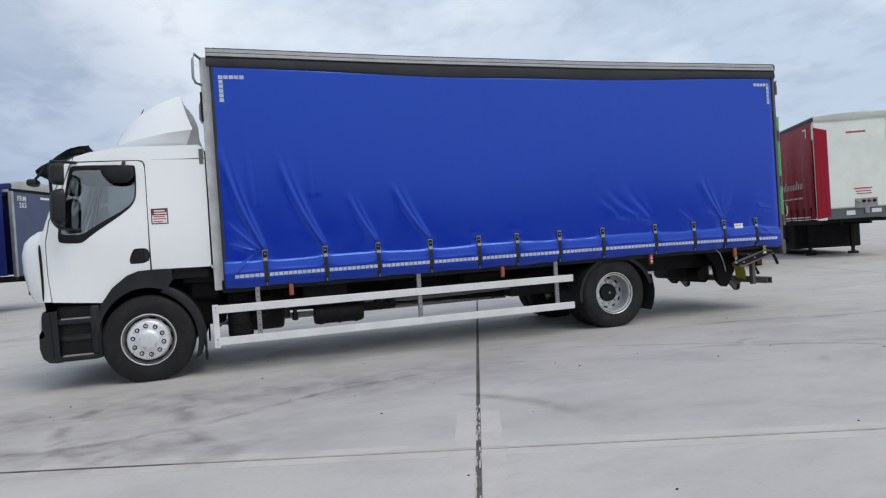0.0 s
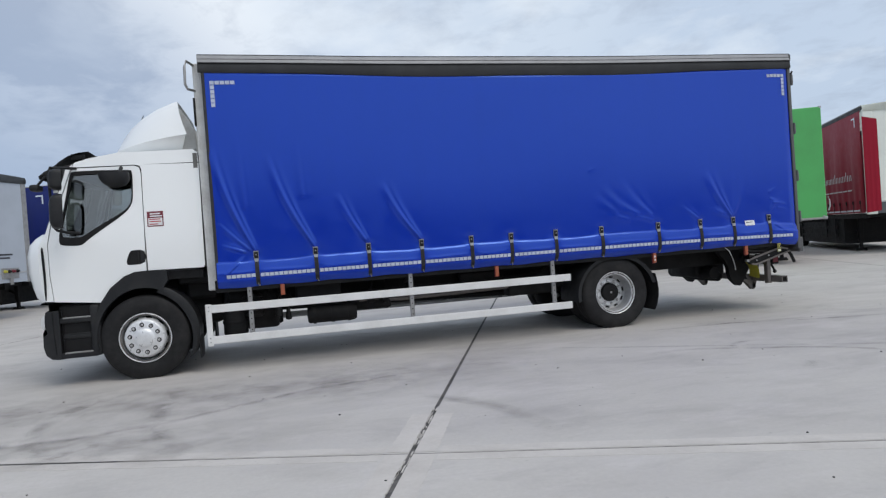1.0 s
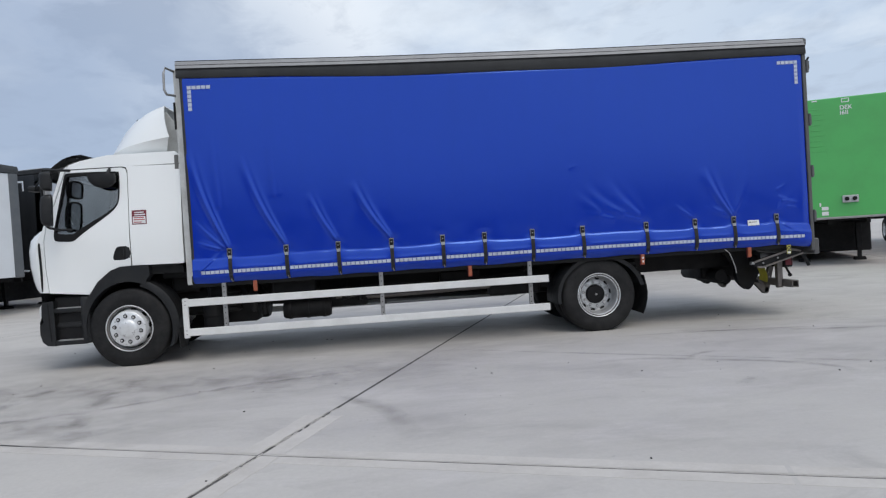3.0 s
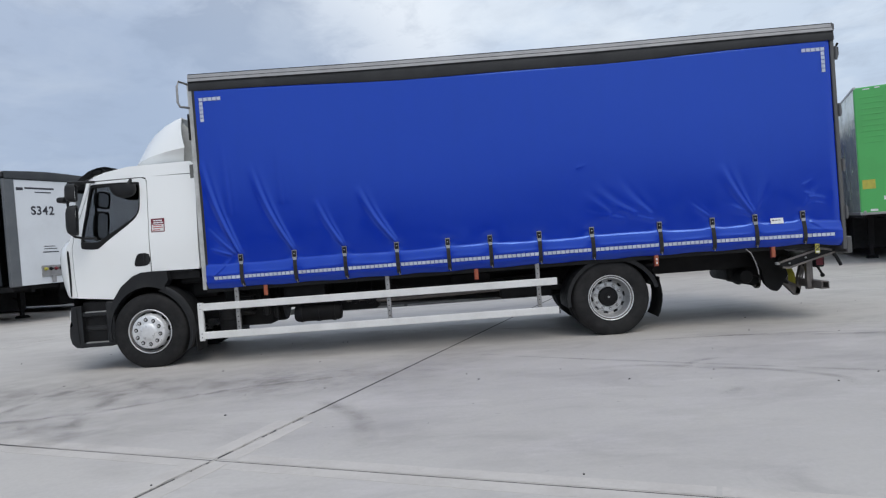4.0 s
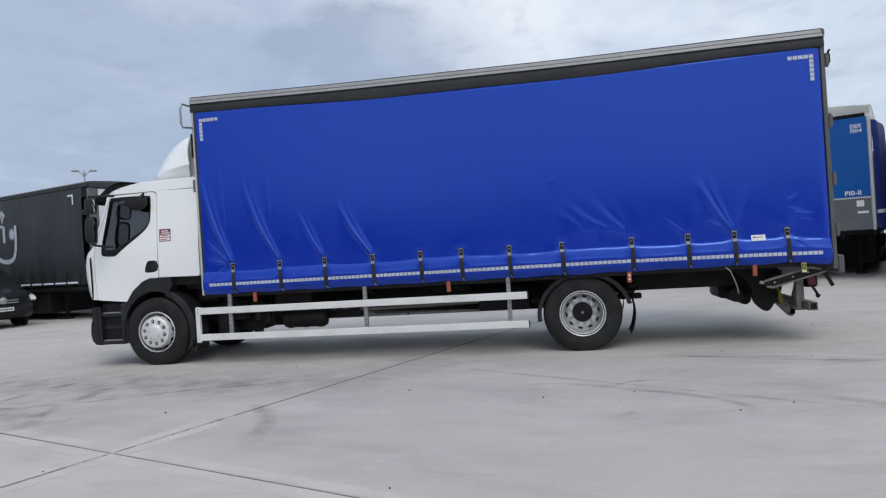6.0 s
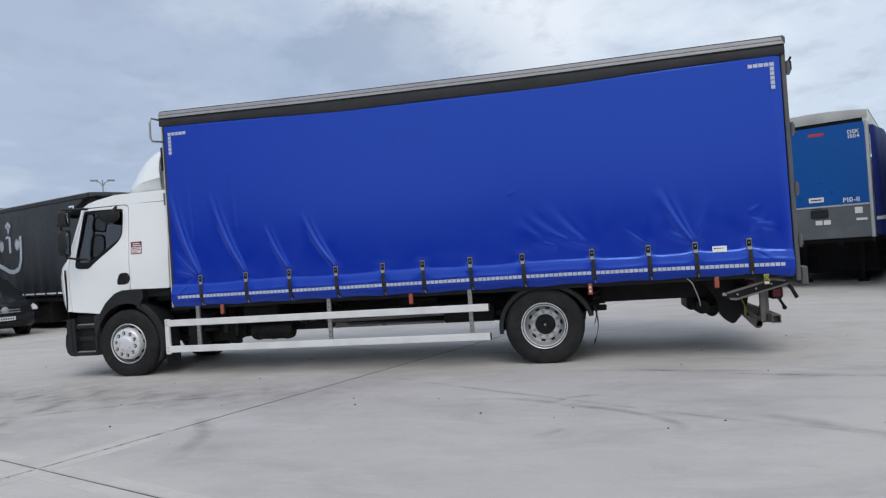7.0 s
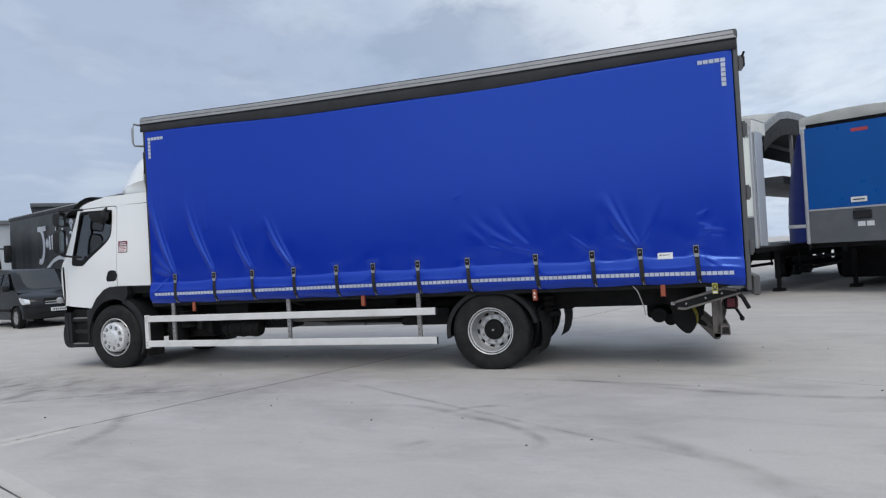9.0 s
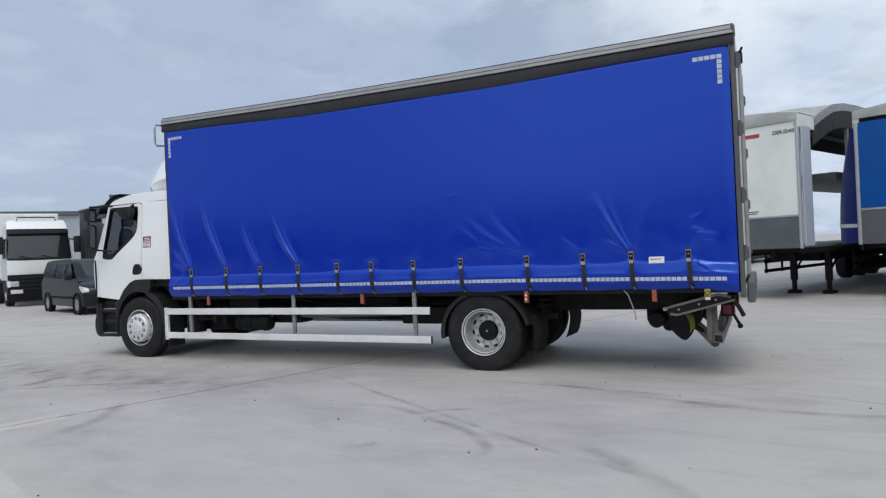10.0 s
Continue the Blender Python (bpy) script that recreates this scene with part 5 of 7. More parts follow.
for y, s in ((CAB_Y, 1), (WIDTH - CAB_Y, -1)):
    bm = bmesh.new()
    tumble(plate(bm, DOOR, y, y + 0.035 * s, [WINDOW]), s)
    door = part("door", bm, PAINT, cab, "white cab door", 30)
    cxm, czm = -0.42, 2.2
    inner = [(cxm + (x - cxm) * 0.955, czm + (z - czm) * (0.90 if z > czm else 0.80)) for x, z in WINDOW]
    bm = bmesh.new()
    tumble(plate(bm, WINDOW, y - 0.003 * s, y + 0.06 * s, [inner]), s)
    part("window_seal", bm, BLACK, cab, "black window surround")
    bm = bmesh.new()
    tumble(plate(bm, inner, y + 0.030 * s, y + 0.034 * s), s)
    g = part("side_window", bm, GLASSY, cab, "tinted side window")
    bm = bmesh.new()
    tumble(plate(bm, QUARTER, y, y + 0.035 * s), s)
    part("quarter_panel", bm, PAINT, cab, "white panel behind the door", 30)
    bm = bmesh.new()
    tumble(plate(bm, CREST, y + 0.002 * s, y + 0.04 * s), s)
    part("roof_side", bm, PAINT, cab)
    bm = bmesh.new()
    plate(bm, [(-0.97, 1.03), (0.75, 1.33), (0.75, 2.70), (-0.70, 2.70), (-0.93, 2.0), (-0.98, 1.7)], y + 0.075 * s, y + 0.09 * s, [[(cxm + (x - cxm) * 1.02, czm + (z - czm) * 1.02) for x, z in WINDOW]])
    tumble(bm, s)
    part("inner_skin", bm, SEAT, cab)
    # front corner piece between the door and the nose, with the dark air slot
    bm = bmesh.new()
    plate(bm, [(-1.08, 1.045), (-1.10, 1.09), (-1.115, 1.20), (-1.13, 1.40), (-1.13, 1.60), (-1.105, 1.74), (-1.07, 1.81), (-1.035, 1.87), (-0.92, 2.21), (-0.80, 2.56), (-0.78, 2.64), (-0.70, 2.70), (-0.70, 2.655), (-0.735, 2.62), (-0.77, 2.52), (-0.875, 2.22), (-0.98, 1.97), (-1.025, 1.72), (-1.025, 1.35), (-1.0, 1.04)], y + 0.003 * s, y + 0.035 * s)
    tumble(bm, s)
    part("corner_panel", bm, PAINT, cab, "white front corner panel")
    bm = bmesh.new()
    plate(bm, smooth_line([(-1.088, 1.06), (-1.072, 1.06), (-1.062, 1.30), (-1.070, 1.69), (-1.085, 1.71), (-1.096, 1.66), (-1.086, 1.35)], 2), y - 0.012 * s, y + 0.01 * s)
    part("air_slot", bm, BLACK, cab, "dark air slot at the cab corner")
    # handle
    bm = bmesh.new()
    plate(bm, smooth_line([(-0.15, 1.435), (-0.155, 1.47), (-0.115, 1.575), (-0.08, 1.60), (0.07, 1.595), (0.07, 1.42), (-0.14, 1.415)], 2), y - 0.002 * s, y + 0.01 * s)
    hd = part("door_handle", bm, BLACK, door, "recessed black door handle")
    bm = bmesh.new()
    box(bm, -0.02, -0.005, y - 0.008 * s, y, 1.44, 1.58, 0.003)
    box(bm, 0.012, 0.06, y - 0.008 * s, y, 1.44, 1.58, 0.004)
    part("grip", bm, PLASTIC, hd)
    # mirrors on two arms
    o = y - CAB_Y * s
    bm = bmesh.new()
    pipe(bm, [(-0.66, y + 0.07 * s, 2.645), (-0.78, y - 0.10 * s, 2.635), (-0.855, y - 0.24 * s, 2.625), (-0.87, y - 0.27 * s, 2.58), (-0.865, y - 0.27 * s, 2.30), (-0.86, y - 0.27 * s, 1.93), (-0.83, y - 0.22 * s, 1.885), (-0.76, y - 0.10 * s, 1.86), (-0.66, y, 1.85)], 0.017)
    part("mirror_arm", bm, PLASTIC, cab, "black mirror arms", 50)
    spin = Matrix.Translation((-0.80, y - 0.29 * s, 0)) @ Matrix.Rotation(radians(20 * s), 4, "Z") @ Matrix.Translation((0, 0, 2.25)) @ Matrix.Rotation(radians(2), 4, "Y") @ Matrix.Translation((0, 0, -2.25))
    for z0, z1 in ((2.355, 2.60), (1.90, 2.31)):
        bm = bmesh.new()
        rows = []
        for x, k in ((-0.075, 0.55), (-0.062, 0.80), (-0.03, 0.95), (0.02, 1.0), (0.055, 1.0), (0.055, 0.90), (0.040, 0.89)):
            row = []
            for i in range(28):
                a = 2 * math.pi * i / 28
                cy_, cz_ = math.cos(a), math.sin(a)
                row.append((x, 0.105 * k * math.copysign(abs(cy_) ** 0.5, cy_), (z0 + z1) / 2 + (z1 - z0) / 2 * k * math.copysign(abs(cz_) ** 0.4, cz_)))
            rows.append(row)
        surface(bm, rows, True)
        bm.verts.ensure_lookup_table()
        bm.faces.new(bm.verts[:28])
        bm.transform(spin)
        bmesh.ops.recalc_face_normals(bm, faces=bm.faces)
        case = part("wing_mirror", bm, PLASTIC, cab, "dark grey wing mirror housing", 40)
        bm = bmesh.new()
        box(bm, 0.036, 0.040, -0.094, 0.094, z0 + 0.02, z1 - 0.02, 0.002)
        bm.transform(spin)
        part("mirror_glass", bm, MIRROR, case)
    bm = bmesh.new()
    box(bm, -1.16, -1.05, y - 0.06 * s, y + 0.14 * s, 2.38, 2.46, 0.03, 2)
    pipe(bm, [(-1.10, y + 0.04 * s, 2.44), (-1.0, y + 0.05 * s, 2.56)], 0.016)
    part("front_mirror", bm, PLASTIC, cab, "small dark front mirror under the visor", 40)
    # arch, steps and bumper end
    bm = bmesh.new()
    band = []
    for i in range(21):
        a = radians(192 - i * (192 - 62) / 20)
        band.append((0.60 * math.cos(a) + 0.035, 0.56 + 0.66 * math.sin(a)))
    outer = [(-0.585, 0.42), (-0.575, 0.60), (-0.545, 0.80), (-0.485, 0.97), (-0.36, 1.15), (-0.19, 1.285), (-0.06, 1.33), (0.30, 1.325), (0.31, 1.20), (0.26, 1.13)]
    innr = [(0.545 * math.cos(radians(a)), HUB + 0.02 + 0.60 * math.sin(radians(a))) for a in range(62, 196, 8)]
    plate(bm, outer + innr, y - 0.035 * s, y + 0.14 * s)
    bmesh.ops.bevel(bm, geom=[e for e in bm.edges if len(e.link_faces) == 2 and e.calc_face_angle(0) > 0.9], offset=0.012, segments=2, affect="EDGES")
    part("wheel_arch", bm, PLASTIC, cab, "dark grey plastic wheel arch", 35)
    bm = bmesh.new()
    rows = []
    for i in range(15):
        a = radians(70 - i * 6.8)
        x, z = 0.605 * math.cos(a), HUB + 0.62 * math.sin(a)
        rows.append([(x - 0.05, y - 0.02 * s, z - 0.03), (x, y - 0.03 * s, z), (x + 0.035, y - 0.01 * s, z + 0.03), (x + 0.035, y + 0.36 * s, z + 0.03), (x, y + 0.36 * s, z)])
    surface(bm, rows, True)
    mg = part("front_mudguard", bm, PLASTIC, cab, "dark plastic mudguard behind the front wheel", 40)
    bm = bmesh.new()
    box(bm, 0.62, 0.64, y + 0.0 * s, y + 0.36 * s, 0.18, 0.46, 0.005)
    part("mud_flap", bm, RUBBER, mg)
    bm = bmesh.new()
    box(bm, -0.97, -0.52, y + 0.05 * s, y + 0.4 * s, 0.34, 0.98, 0.02)
    part("step_well", bm, BLACK, cab, "dark step well under the door")
    for z, d in ((0.80, 0.0), (0.60, 0.03), (0.375, -0.015)):
        bm = bmesh.new()
        box(bm, -0.965, -0.545, y + d * s, y + 0.18 * s, z - 0.035, z + 0.035, 0.018, 2)
        step = part("cab_step", bm, PLASTIC, cab, "dark plastic cab step", 40)
        bm = bmesh.new()
        box(bm, -0.92, -0.60, y + (d - 0.003) * s, y + (d + 0.10) * s, z + 0.022, z + 0.038, 0.004)
        part("tread", bm, STEEL if z != 0.6 else PLASTIC, step, "grey step tread")
    bm = bmesh.new()
    box(bm, -0.62, -0.50, y - 0.012 * s, y + 0.2 * s, 0.345, 0.97, 0.035, 3)
    part("step_panel", bm, PLASTIC, cab, smooth=40)
    bm = bmesh.new()
    plate(bm, smooth_line([(-1.125, 0.70), (-1.18, 0.70), (-1.195, 0.76), (-1.185, 0.87), (-1.10, 0.90), (-1.06, 0.86), (-1.11, 0.80)], 2), y + 0.10 * s, y + 0.38 * s)
    part("headlamp", bm, LENS, cab, "clear headlamp set in the bumper", 40)
    bm = bmesh.new()
    plate(bm, [(-1.10, 0.92), (-0.955, 0.93), (-0.95, 0.40), (-0.97, 0.335), (-1.06, 0.345), (-1.12, 0.40), (-1.145, 0.50), (-1.14, 0.62), (-1.09, 0.66), (-1.11, 0.74)], y - 0.012 * s, y + 0.05 * s)
    be = part("bumper_end", bm, PLASTIC, cab, "dark plastic bumper corner")
    bm = bmesh.new()
    plate(bm, [(-1.035, 0.92), (-1.02, 0.92), (-1.01, 0.62), (-1.0, 0.40), (-1.012, 0.40), (-1.025, 0.62)], y - 0.016 * s, y)
    part("panel_gap", bm, BLACK, be)
bm = bmesh.new()
surface(bm, skin_rows([(-1.13, 0.935, 0.06, 0), (-1.17, 0.92, 0.07, 0), (-1.185, 0.86, 0.07, 0), (-1.19, 0.72, 0.07, 0), (-1.225, 0.66, 0.08, 0), (-1.235, 0.50, 0.09, 0), (-1.21, 0.40, 0.09, 0), (-1.15, 0.345, 0.08, 0), (-1.0, 0.335, 0.0, 0), (-0.93, 0.335, 0.0, 0), (-0.93, 0.93, 0, 0)]))
part("bumper", bm, PLASTIC, cab, "dark grey plastic front bumper", 50)
bm = bmesh.new()
surface(bm, skin_rows([(-1.13, 0.935, 0.07, 0), (-1.15, 1.05, 0.08, 0)]))
part("grille_base", bm, BLACK, cab)
bm = bmesh.new()
for z in (1.15, 1.25, 1.35, 1.45):
    box(bm, -1.365, -1.33, 0.7, WIDTH - 0.7, z - 0.03, z + 0.03, 0.01)
part("grille", bm, BLACK, cab, "black radiator grille slats")
# sun visor over the windscreen
bm = bmesh.new()
rows = []
for x, z, dx, dz in ((-0.56, 2.872, 0, 0.02), (-0.68, 2.862, 0, 0.03), (-0.80, 2.825, 0.01, 0.035), (-0.90, 2.76, 0.02, 0.03), (-0.985, 2.69, 0.02, 0.03), (-1.08, 2.64, 0.01, 0.035), (-1.14, 2.59, 0.02, 0.03), (-1.13, 2.55, 0.03, 0.01)):
    top = [(x + 0.05 * abs(v) ** 4, WIDTH / 2 + v * (WIDTH / 2 - 0.23), z - 0.02 * abs(v) ** 3) for v in [-1 + k / 10 for k in range(21)]]
    rows.append(top)
surface(bm, rows)
bmesh.ops.solidify(bm, geom=list(bm.faces), thickness=0.035)
part("sun_visor", bm, PLASTIC, cab, "dark smoked sun visor", 50)
# wind deflector: narrow at the nose, it flares out to a sharp crease and steps in below it
RIDGE = [(-0.36, 2.90), (-0.345, 2.98), (-0.28, 3.085), (-0.13, 3.200), (0.06, 3.310), (0.27, 3.405), (0.44, 3.465), (0.53, 3.49)]


def deflector_side(x, z):
    """The near side under the ridge point (x, z), from the foot up."""
    u = (x + 0.36) / 0.89
    w = 1 - u
    foot = Vector((-0.36 + 0.92 * u + 0.06 * w ** 3, 0.370 + 0.40 * w ** 2, 2.845))
    under = Vector((-0.36 + 0.99 * u + 0.06 * w ** 3, 0.235 + 0.52 * w ** 2.1, min(z, 2.900 + 0.110 * u)))
    crease = Vector((-0.36 + 1.01 * u + 0.06 * w ** 3, 0.210 + 0.54 * w ** 2.1, min(z, 2.907 + 0.118 * u)))
    ridge = Vector((x + 0.08 * w ** 3, 0.470 + 0.42 * w ** 1.6, z))
    pts = [foot, under, crease]
    for k in range(1, 7):
        v = k / 7
        p = crease.lerp(ridge, v)
        p.y -= 0.030 * math.sin(math.pi * v) * u
        p.x -= 0.012 * math.sin(math.pi * v)
        pts.append(p)
    return pts + [ridge]


bm = bmesh.new()
rows = []
for x, z in RIDGE:
    side = deflector_side(x, z)
    r = side[-1]
    top = [(x + (r.x - x) * abs(v) ** 2, WIDTH / 2 + v * (WIDTH / 2 - r.y - 0.02), z + 0.012 + 0.01 * (1 - v * v)) for v in [-1 + k / 6 for k in range(13)]]
    rows.append([tuple(p) for p in side] + top + [(p.x, WIDTH - p.y, p.z) for p in reversed(side)])
surface(bm, rows)
bmesh.ops.recalc_face_normals(bm, faces=bm.faces)
bmesh.ops.solidify(bm, geom=list(bm.faces), thickness=0.015)
part("wind_deflector", bm, PAINT, cab, "white moulded wind deflector on the roof", 30)
for y in (0.50, WIDTH - 0.53):
    bm = bmesh.new()
    plate(bm, [(0.46, 2.86), (0.72, 2.86), (0.71, 3.10), (0.66, 3.25), (0.54, 3.42), (0.48, 3.40)], y, y + 0.03)
    part("deflector_wing", bm, FRAME_WHITE, cab)
bm = bmesh.new()
box(bm, -0.73, -0.59, 0.26, 0.39, 2.765, 2.835, 0.02, 3)
part("roof_lamp", bm, BLACK, cab, "black roof marker lamp", 40)
bm = bmesh.new()
box(bm, -0.73, -0.59, WIDTH - 0.39, WIDTH - 0.26, 2.765, 2.835, 0.02, 3)
part("roof_lamp", bm, BLACK, cab, "black roof marker lamp", 40)
bm = bmesh.new()
pipe(bm, [(-0.10, 0.80, 3.10), (0.0, 0.78, 3.27), (0.06, 0.77, 3.385)], 0.005, 6)
part("aerial", bm, BLACK, cab, "thin black aerial")
# sticker behind the door
bm = bmesh.new()
box(bm, 0.115, 0.305, CAB_Y - 0.003, CAB_Y, 1.875, 2.065, 0.001)
tumble(bm, 1)
st = part("warning_sticker", bm, RED, cab, "dark red and white warning sticker")
bm = bmesh.new()
box(bm, 0.128, 0.292, CAB_Y - 0.005, CAB_Y - 0.0031, 1.888, 1.982)
tumble(bm, 1)
part("sticker_panel", bm, LABEL, st)
bm = bmesh.new()
for z, w in ((1.966, 0.13), (1.938, 0.14), (1.905, 0.10)):
    box(bm, 0.14, 0.14 + w, CAB_Y - 0.0065, CAB_Y - 0.0051, z - 0.006, z + 0.006)
tumble(bm, 1)
part("sticker_print", bm, RED_INK, st)
bm = bmesh.new()
for z, w in ((2.035, 0.12), (2.005, 0.14)):
    box(bm, 0.15, 0.15 + w, CAB_Y - 0.0065, CAB_Y - 0.0031, z - 0.008, z + 0.008)
tumble(bm, 1)
part("sticker_heading", bm, LABEL, st)
# cab inside
for y in (0.42, 1.66):
    bm = bmesh.new()
    box(bm, -0.10, 0.38, y, y + 0.50, 1.40, 1.57, 0.05, 2)
    n = bmesh.new()
    box(n, -0.07, 0.07, y + 0.02, y + 0.48, 0.0, 0.70, 0.05, 2)
    join(bm, n, pose(0.40, 0, 1.50, 0, 10, 0))
    box(bm, 0.44, 0.54, y + 0.12, y + 0.38, 2.20, 2.40, 0.04, 2)
    box(bm, -0.02, 0.34, y + 0.06, y + 0.44, 1.2, 1.42)
    part("seat", bm, SEAT, cab, "dark cloth seat", 40)
bm = bmesh.new()
plate(bm, [(-1.02, 1.2), (-0.62, 1.3), (-0.66, 1.70), (-0.80, 1.80), (-1.03, 1.80)], 0.22, WIDTH - 0.22)
part("dashboard", bm, SEAT, cab, "dark dashboard")
bm = bmesh.new()
ring = [(0.2 * math.cos(2 * math.pi * i / 24), 0.2 * math.sin(2 * math.pi * i / 24), 0) for i in range(25)]
pipe(bm, ring, 0.016)
pipe(bm, [(-0.19, 0, 0), (0.19, 0, 0)], 0.02)
bm.transform(pose(-0.52, 1.92, 1.86, 0, 30, 0))
part("steering_wheel", bm, SEAT, cab, "black steering wheel", 50)
bm = bmesh.new()
box(bm, 0.70, 0.75, 0.2, WIDTH - 0.2, 1.35, 2.78)
part("lining", bm, GREY_TRIM, cab, "grey lining at the back of the cab")
bm = bmesh.new()
box(bm, -0.7, 0.72, 0.2, WIDTH - 0.2, 1.2, 1.30)
part("cab_floor", bm, BLACK, cab, "black cab floor")
bm = bmesh.new()
box(bm, -0.84, -0.60, 0.24, WIDTH - 0.24, 2.57, 2.70, 0.04, 2)
part("overhead_shelf", bm, SEAT, cab, "dark overhead shelf", 40)
# kerb mirror that hangs over the near side window: a bowl with a flat top on a short bracket
bm = bmesh.new()
rows = []
for j in range(9):
    v = j / 8
    half = 0.172 * math.sqrt(max(0.02, 1 - (max(0.0, v - 0.25) / 0.77) ** 2.2))
    deep = 0.115 * math.sqrt(max(0.04, 1 - (max(0.0, v - 0.15) / 0.87) ** 2))
    row = []
    for i in range(24):
        a = 2 * math.pi * i / 24
        cx_, sx_ = math.cos(a), math.sin(a)
        row.append((-0.222 + half * math.copysign(abs(cx_) ** 0.6, cx_) + 0.03 * v, 0.105 + deep * 0.8 * math.copysign(abs(sx_) ** 0.7, sx_), 2.565 - 0.185 * v))
    rows.append(row)
surface(bm, rows, True)
bm.faces.new(bm.verts[:24])
bm.verts.ensure_lookup_table()
bm.faces.new(bm.verts[-24:])
km = part("kerb_mirror", bm, PLASTIC, cab, "dark grey kerb mirror over the side window", 40)
bm = bmesh.new()
pipe(bm, [(-0.15, 0.12, 2.55), (-0.15, 0.16, 2.60), (-0.15, 0.22, 2.64)], 0.022)
part("bracket", bm, PLASTIC, km, "", 40)
bm = bmesh.new()
for k, y in enumerate((0.35, 0.45, 0.55)):
    pts = [(0.77, y, 1.5 + 0.5 * k)]
    for i in range(16):
        pts.append((0.80 + 0.02 * math.sin(i * 2.4), y + 0.03 * math.cos(i * 2.4), 1.5 + 0.5 * k - 0.03 * i))
    pipe(bm, pts, 0.01, 6)
pipe(bm, [(0.79, 0.2, 2.75), (0.80, 0.2, 1.3)], 0.025)
pipe(bm, [(0.79, 0.27, 2.4), (0.81, 0.27, 1.2)], 0.015)
part("suzi_hoses", bm, BLACK, truck, "dark hoses between cab and body", 50)
bm = bmesh.new()
box(bm, 0.45, 0.84, 0.5, 1.9, 0.9, 1.25, 0.05, 2)
box(bm, 0.40, 0.78, 0.30, 0.7, 1.12, 1.30, 0.03, 2)
part("cab_mount", bm, BLACK, truck, "dark cab mounting gear")

# ---- parked trailers: local x runs back from the front board, y from its right corner to its left, seen from ahead ----
TW, TH, TB = 2.5, 4.36, 1.22


def road_wheel_mesh(bm, x, y, s, r=0.5):
    m = Matrix.Translation((x, y, r)) @ Matrix.Rotation(radians(-90 * s), 4, "X")
    lathe(bm, [(0.28, 0.03), (0.31, 0.0), (0.42, -0.01), (0.475, 0.01), (0.5, 0.04), (0.5, 0.33), (0.46, 0.36), (0.3, 0.36)], m, 32)
    return m


def trailer_wheels(ob, xs):
    for x in xs:
        for y, s in ((0.06, 1), (TW - 0.06, -1)):
            bm = bmesh.new()
            m = road_wheel_mesh(bm, x, y, s)
            w = part("wheel", bm, RUBBER, ob, "dark trailer wheel", 40)
            bm = bmesh.new()
            lathe(bm, [(0.29, 0.02), (0.285, 0.0), (0.27, 0.03), (0.25, 0.1), (0.2, 0.06), (0.14, 0.04), (0.13, -0.01), (0.0, -0.02)], m, 24)
            part("rim", bm, RIM, w, "", 40)


def undergear(ob, length, bogie, low=TB, carrier=(2.75, 0.25, 0.12), legs=(0.45, TW - 0.60)):
    bm = bmesh.new()
    for y in (0.75, 1.65):
        plate(bm, [(0.25, low - 0.02), (length - 0.1, low - 0.02), (length - 0.1, low - 0.32), (4.0, low - 0.42), (3.2, low - 0.20), (0.25, low - 0.20)], y, y + 0.1)
    for k in range(int(length / 0.8)):
        box(bm, 0.3 + 0.8 * k, 0.38 + 0.8 * k, 0.05, TW - 0.05, low - 0.12, low - 0.02)
    box(bm, 0.05, length - 0.05, 0.03, 0.09, low - 0.14, low - 0.01)
    box(bm, 0.05, length - 0.05, TW - 0.09, TW - 0.03, low - 0.14, low - 0.01)
    part("chassis", bm, BLACK, ob, "black trailer chassis")
    for y in legs:
        bm = bmesh.new()
        box(bm, 2.35, 2.50, y, y + 0.15, 0.35, low - 0.1, 0.01)
        box(bm, 2.375, 2.475, y + 0.025, y + 0.125, 0.06, 0.40, 0.005)
        plate(bm, [(2.26, 0.0), (2.59, 0.0), (2.59, 0.03), (2.50, 0.09), (2.35, 0.09), (2.26, 0.03)], y - 0.06, y + 0.21)
        pipe(bm, [(2.42, y + 0.07, 0.55), (3.2, y + 0.1, low - 0.3)], 0.03)
        part("landing_leg", bm, BLACK, ob, "black landing leg on a flat foot")
    # guards coloured black instead of steel, for the shade under the deck
    bm = bmesh.new()
    for s in ((0.06, 0.0), (TW - 0.09, 0.0)):
        box(bm, 3.4, bogie[0] - 0.75, s[0], s[0] + 0.03, 0.50, 0.60)
        box(bm, 3.4, bogie[0] - 0.75, s[0], s[0] + 0.03, 0.78, 0.88)
        for x in (3.5, 4.6, bogie[0] - 0.9):
            box(bm, x, x + 0.06, s[0], s[0] + 0.05, 0.48, low - 0.1)
    part("side_guard", bm, BLACK, ob, "dark trailer side guard")
    for x in bogie:
        bm = bmesh.new()
        pipe(bm, [(x, 0.3, 0.5), (x, TW - 0.3, 0.5)], 0.08)
        box(bm, x - 0.25, x + 0.1, 0.7, 0.85, 0.5, low - 0.2)
        box(bm, x - 0.25, x + 0.1, 1.65, 1.8, 0.5, low - 0.2)
        part("axle", bm, BLACK, ob)
    # made-up dark block that stands in for the shade below the deck
    bm = bmesh.new()
    box(bm, carrier[0], bogie[0] - 0.8, carrier[2], TW - carrier[2], carrier[1], low - 0.12, 0.03)
    part("shade_filler", bm, BLACK, ob, "dark filler block for the shade under the deck")
    trailer_wheels(ob, bogie)


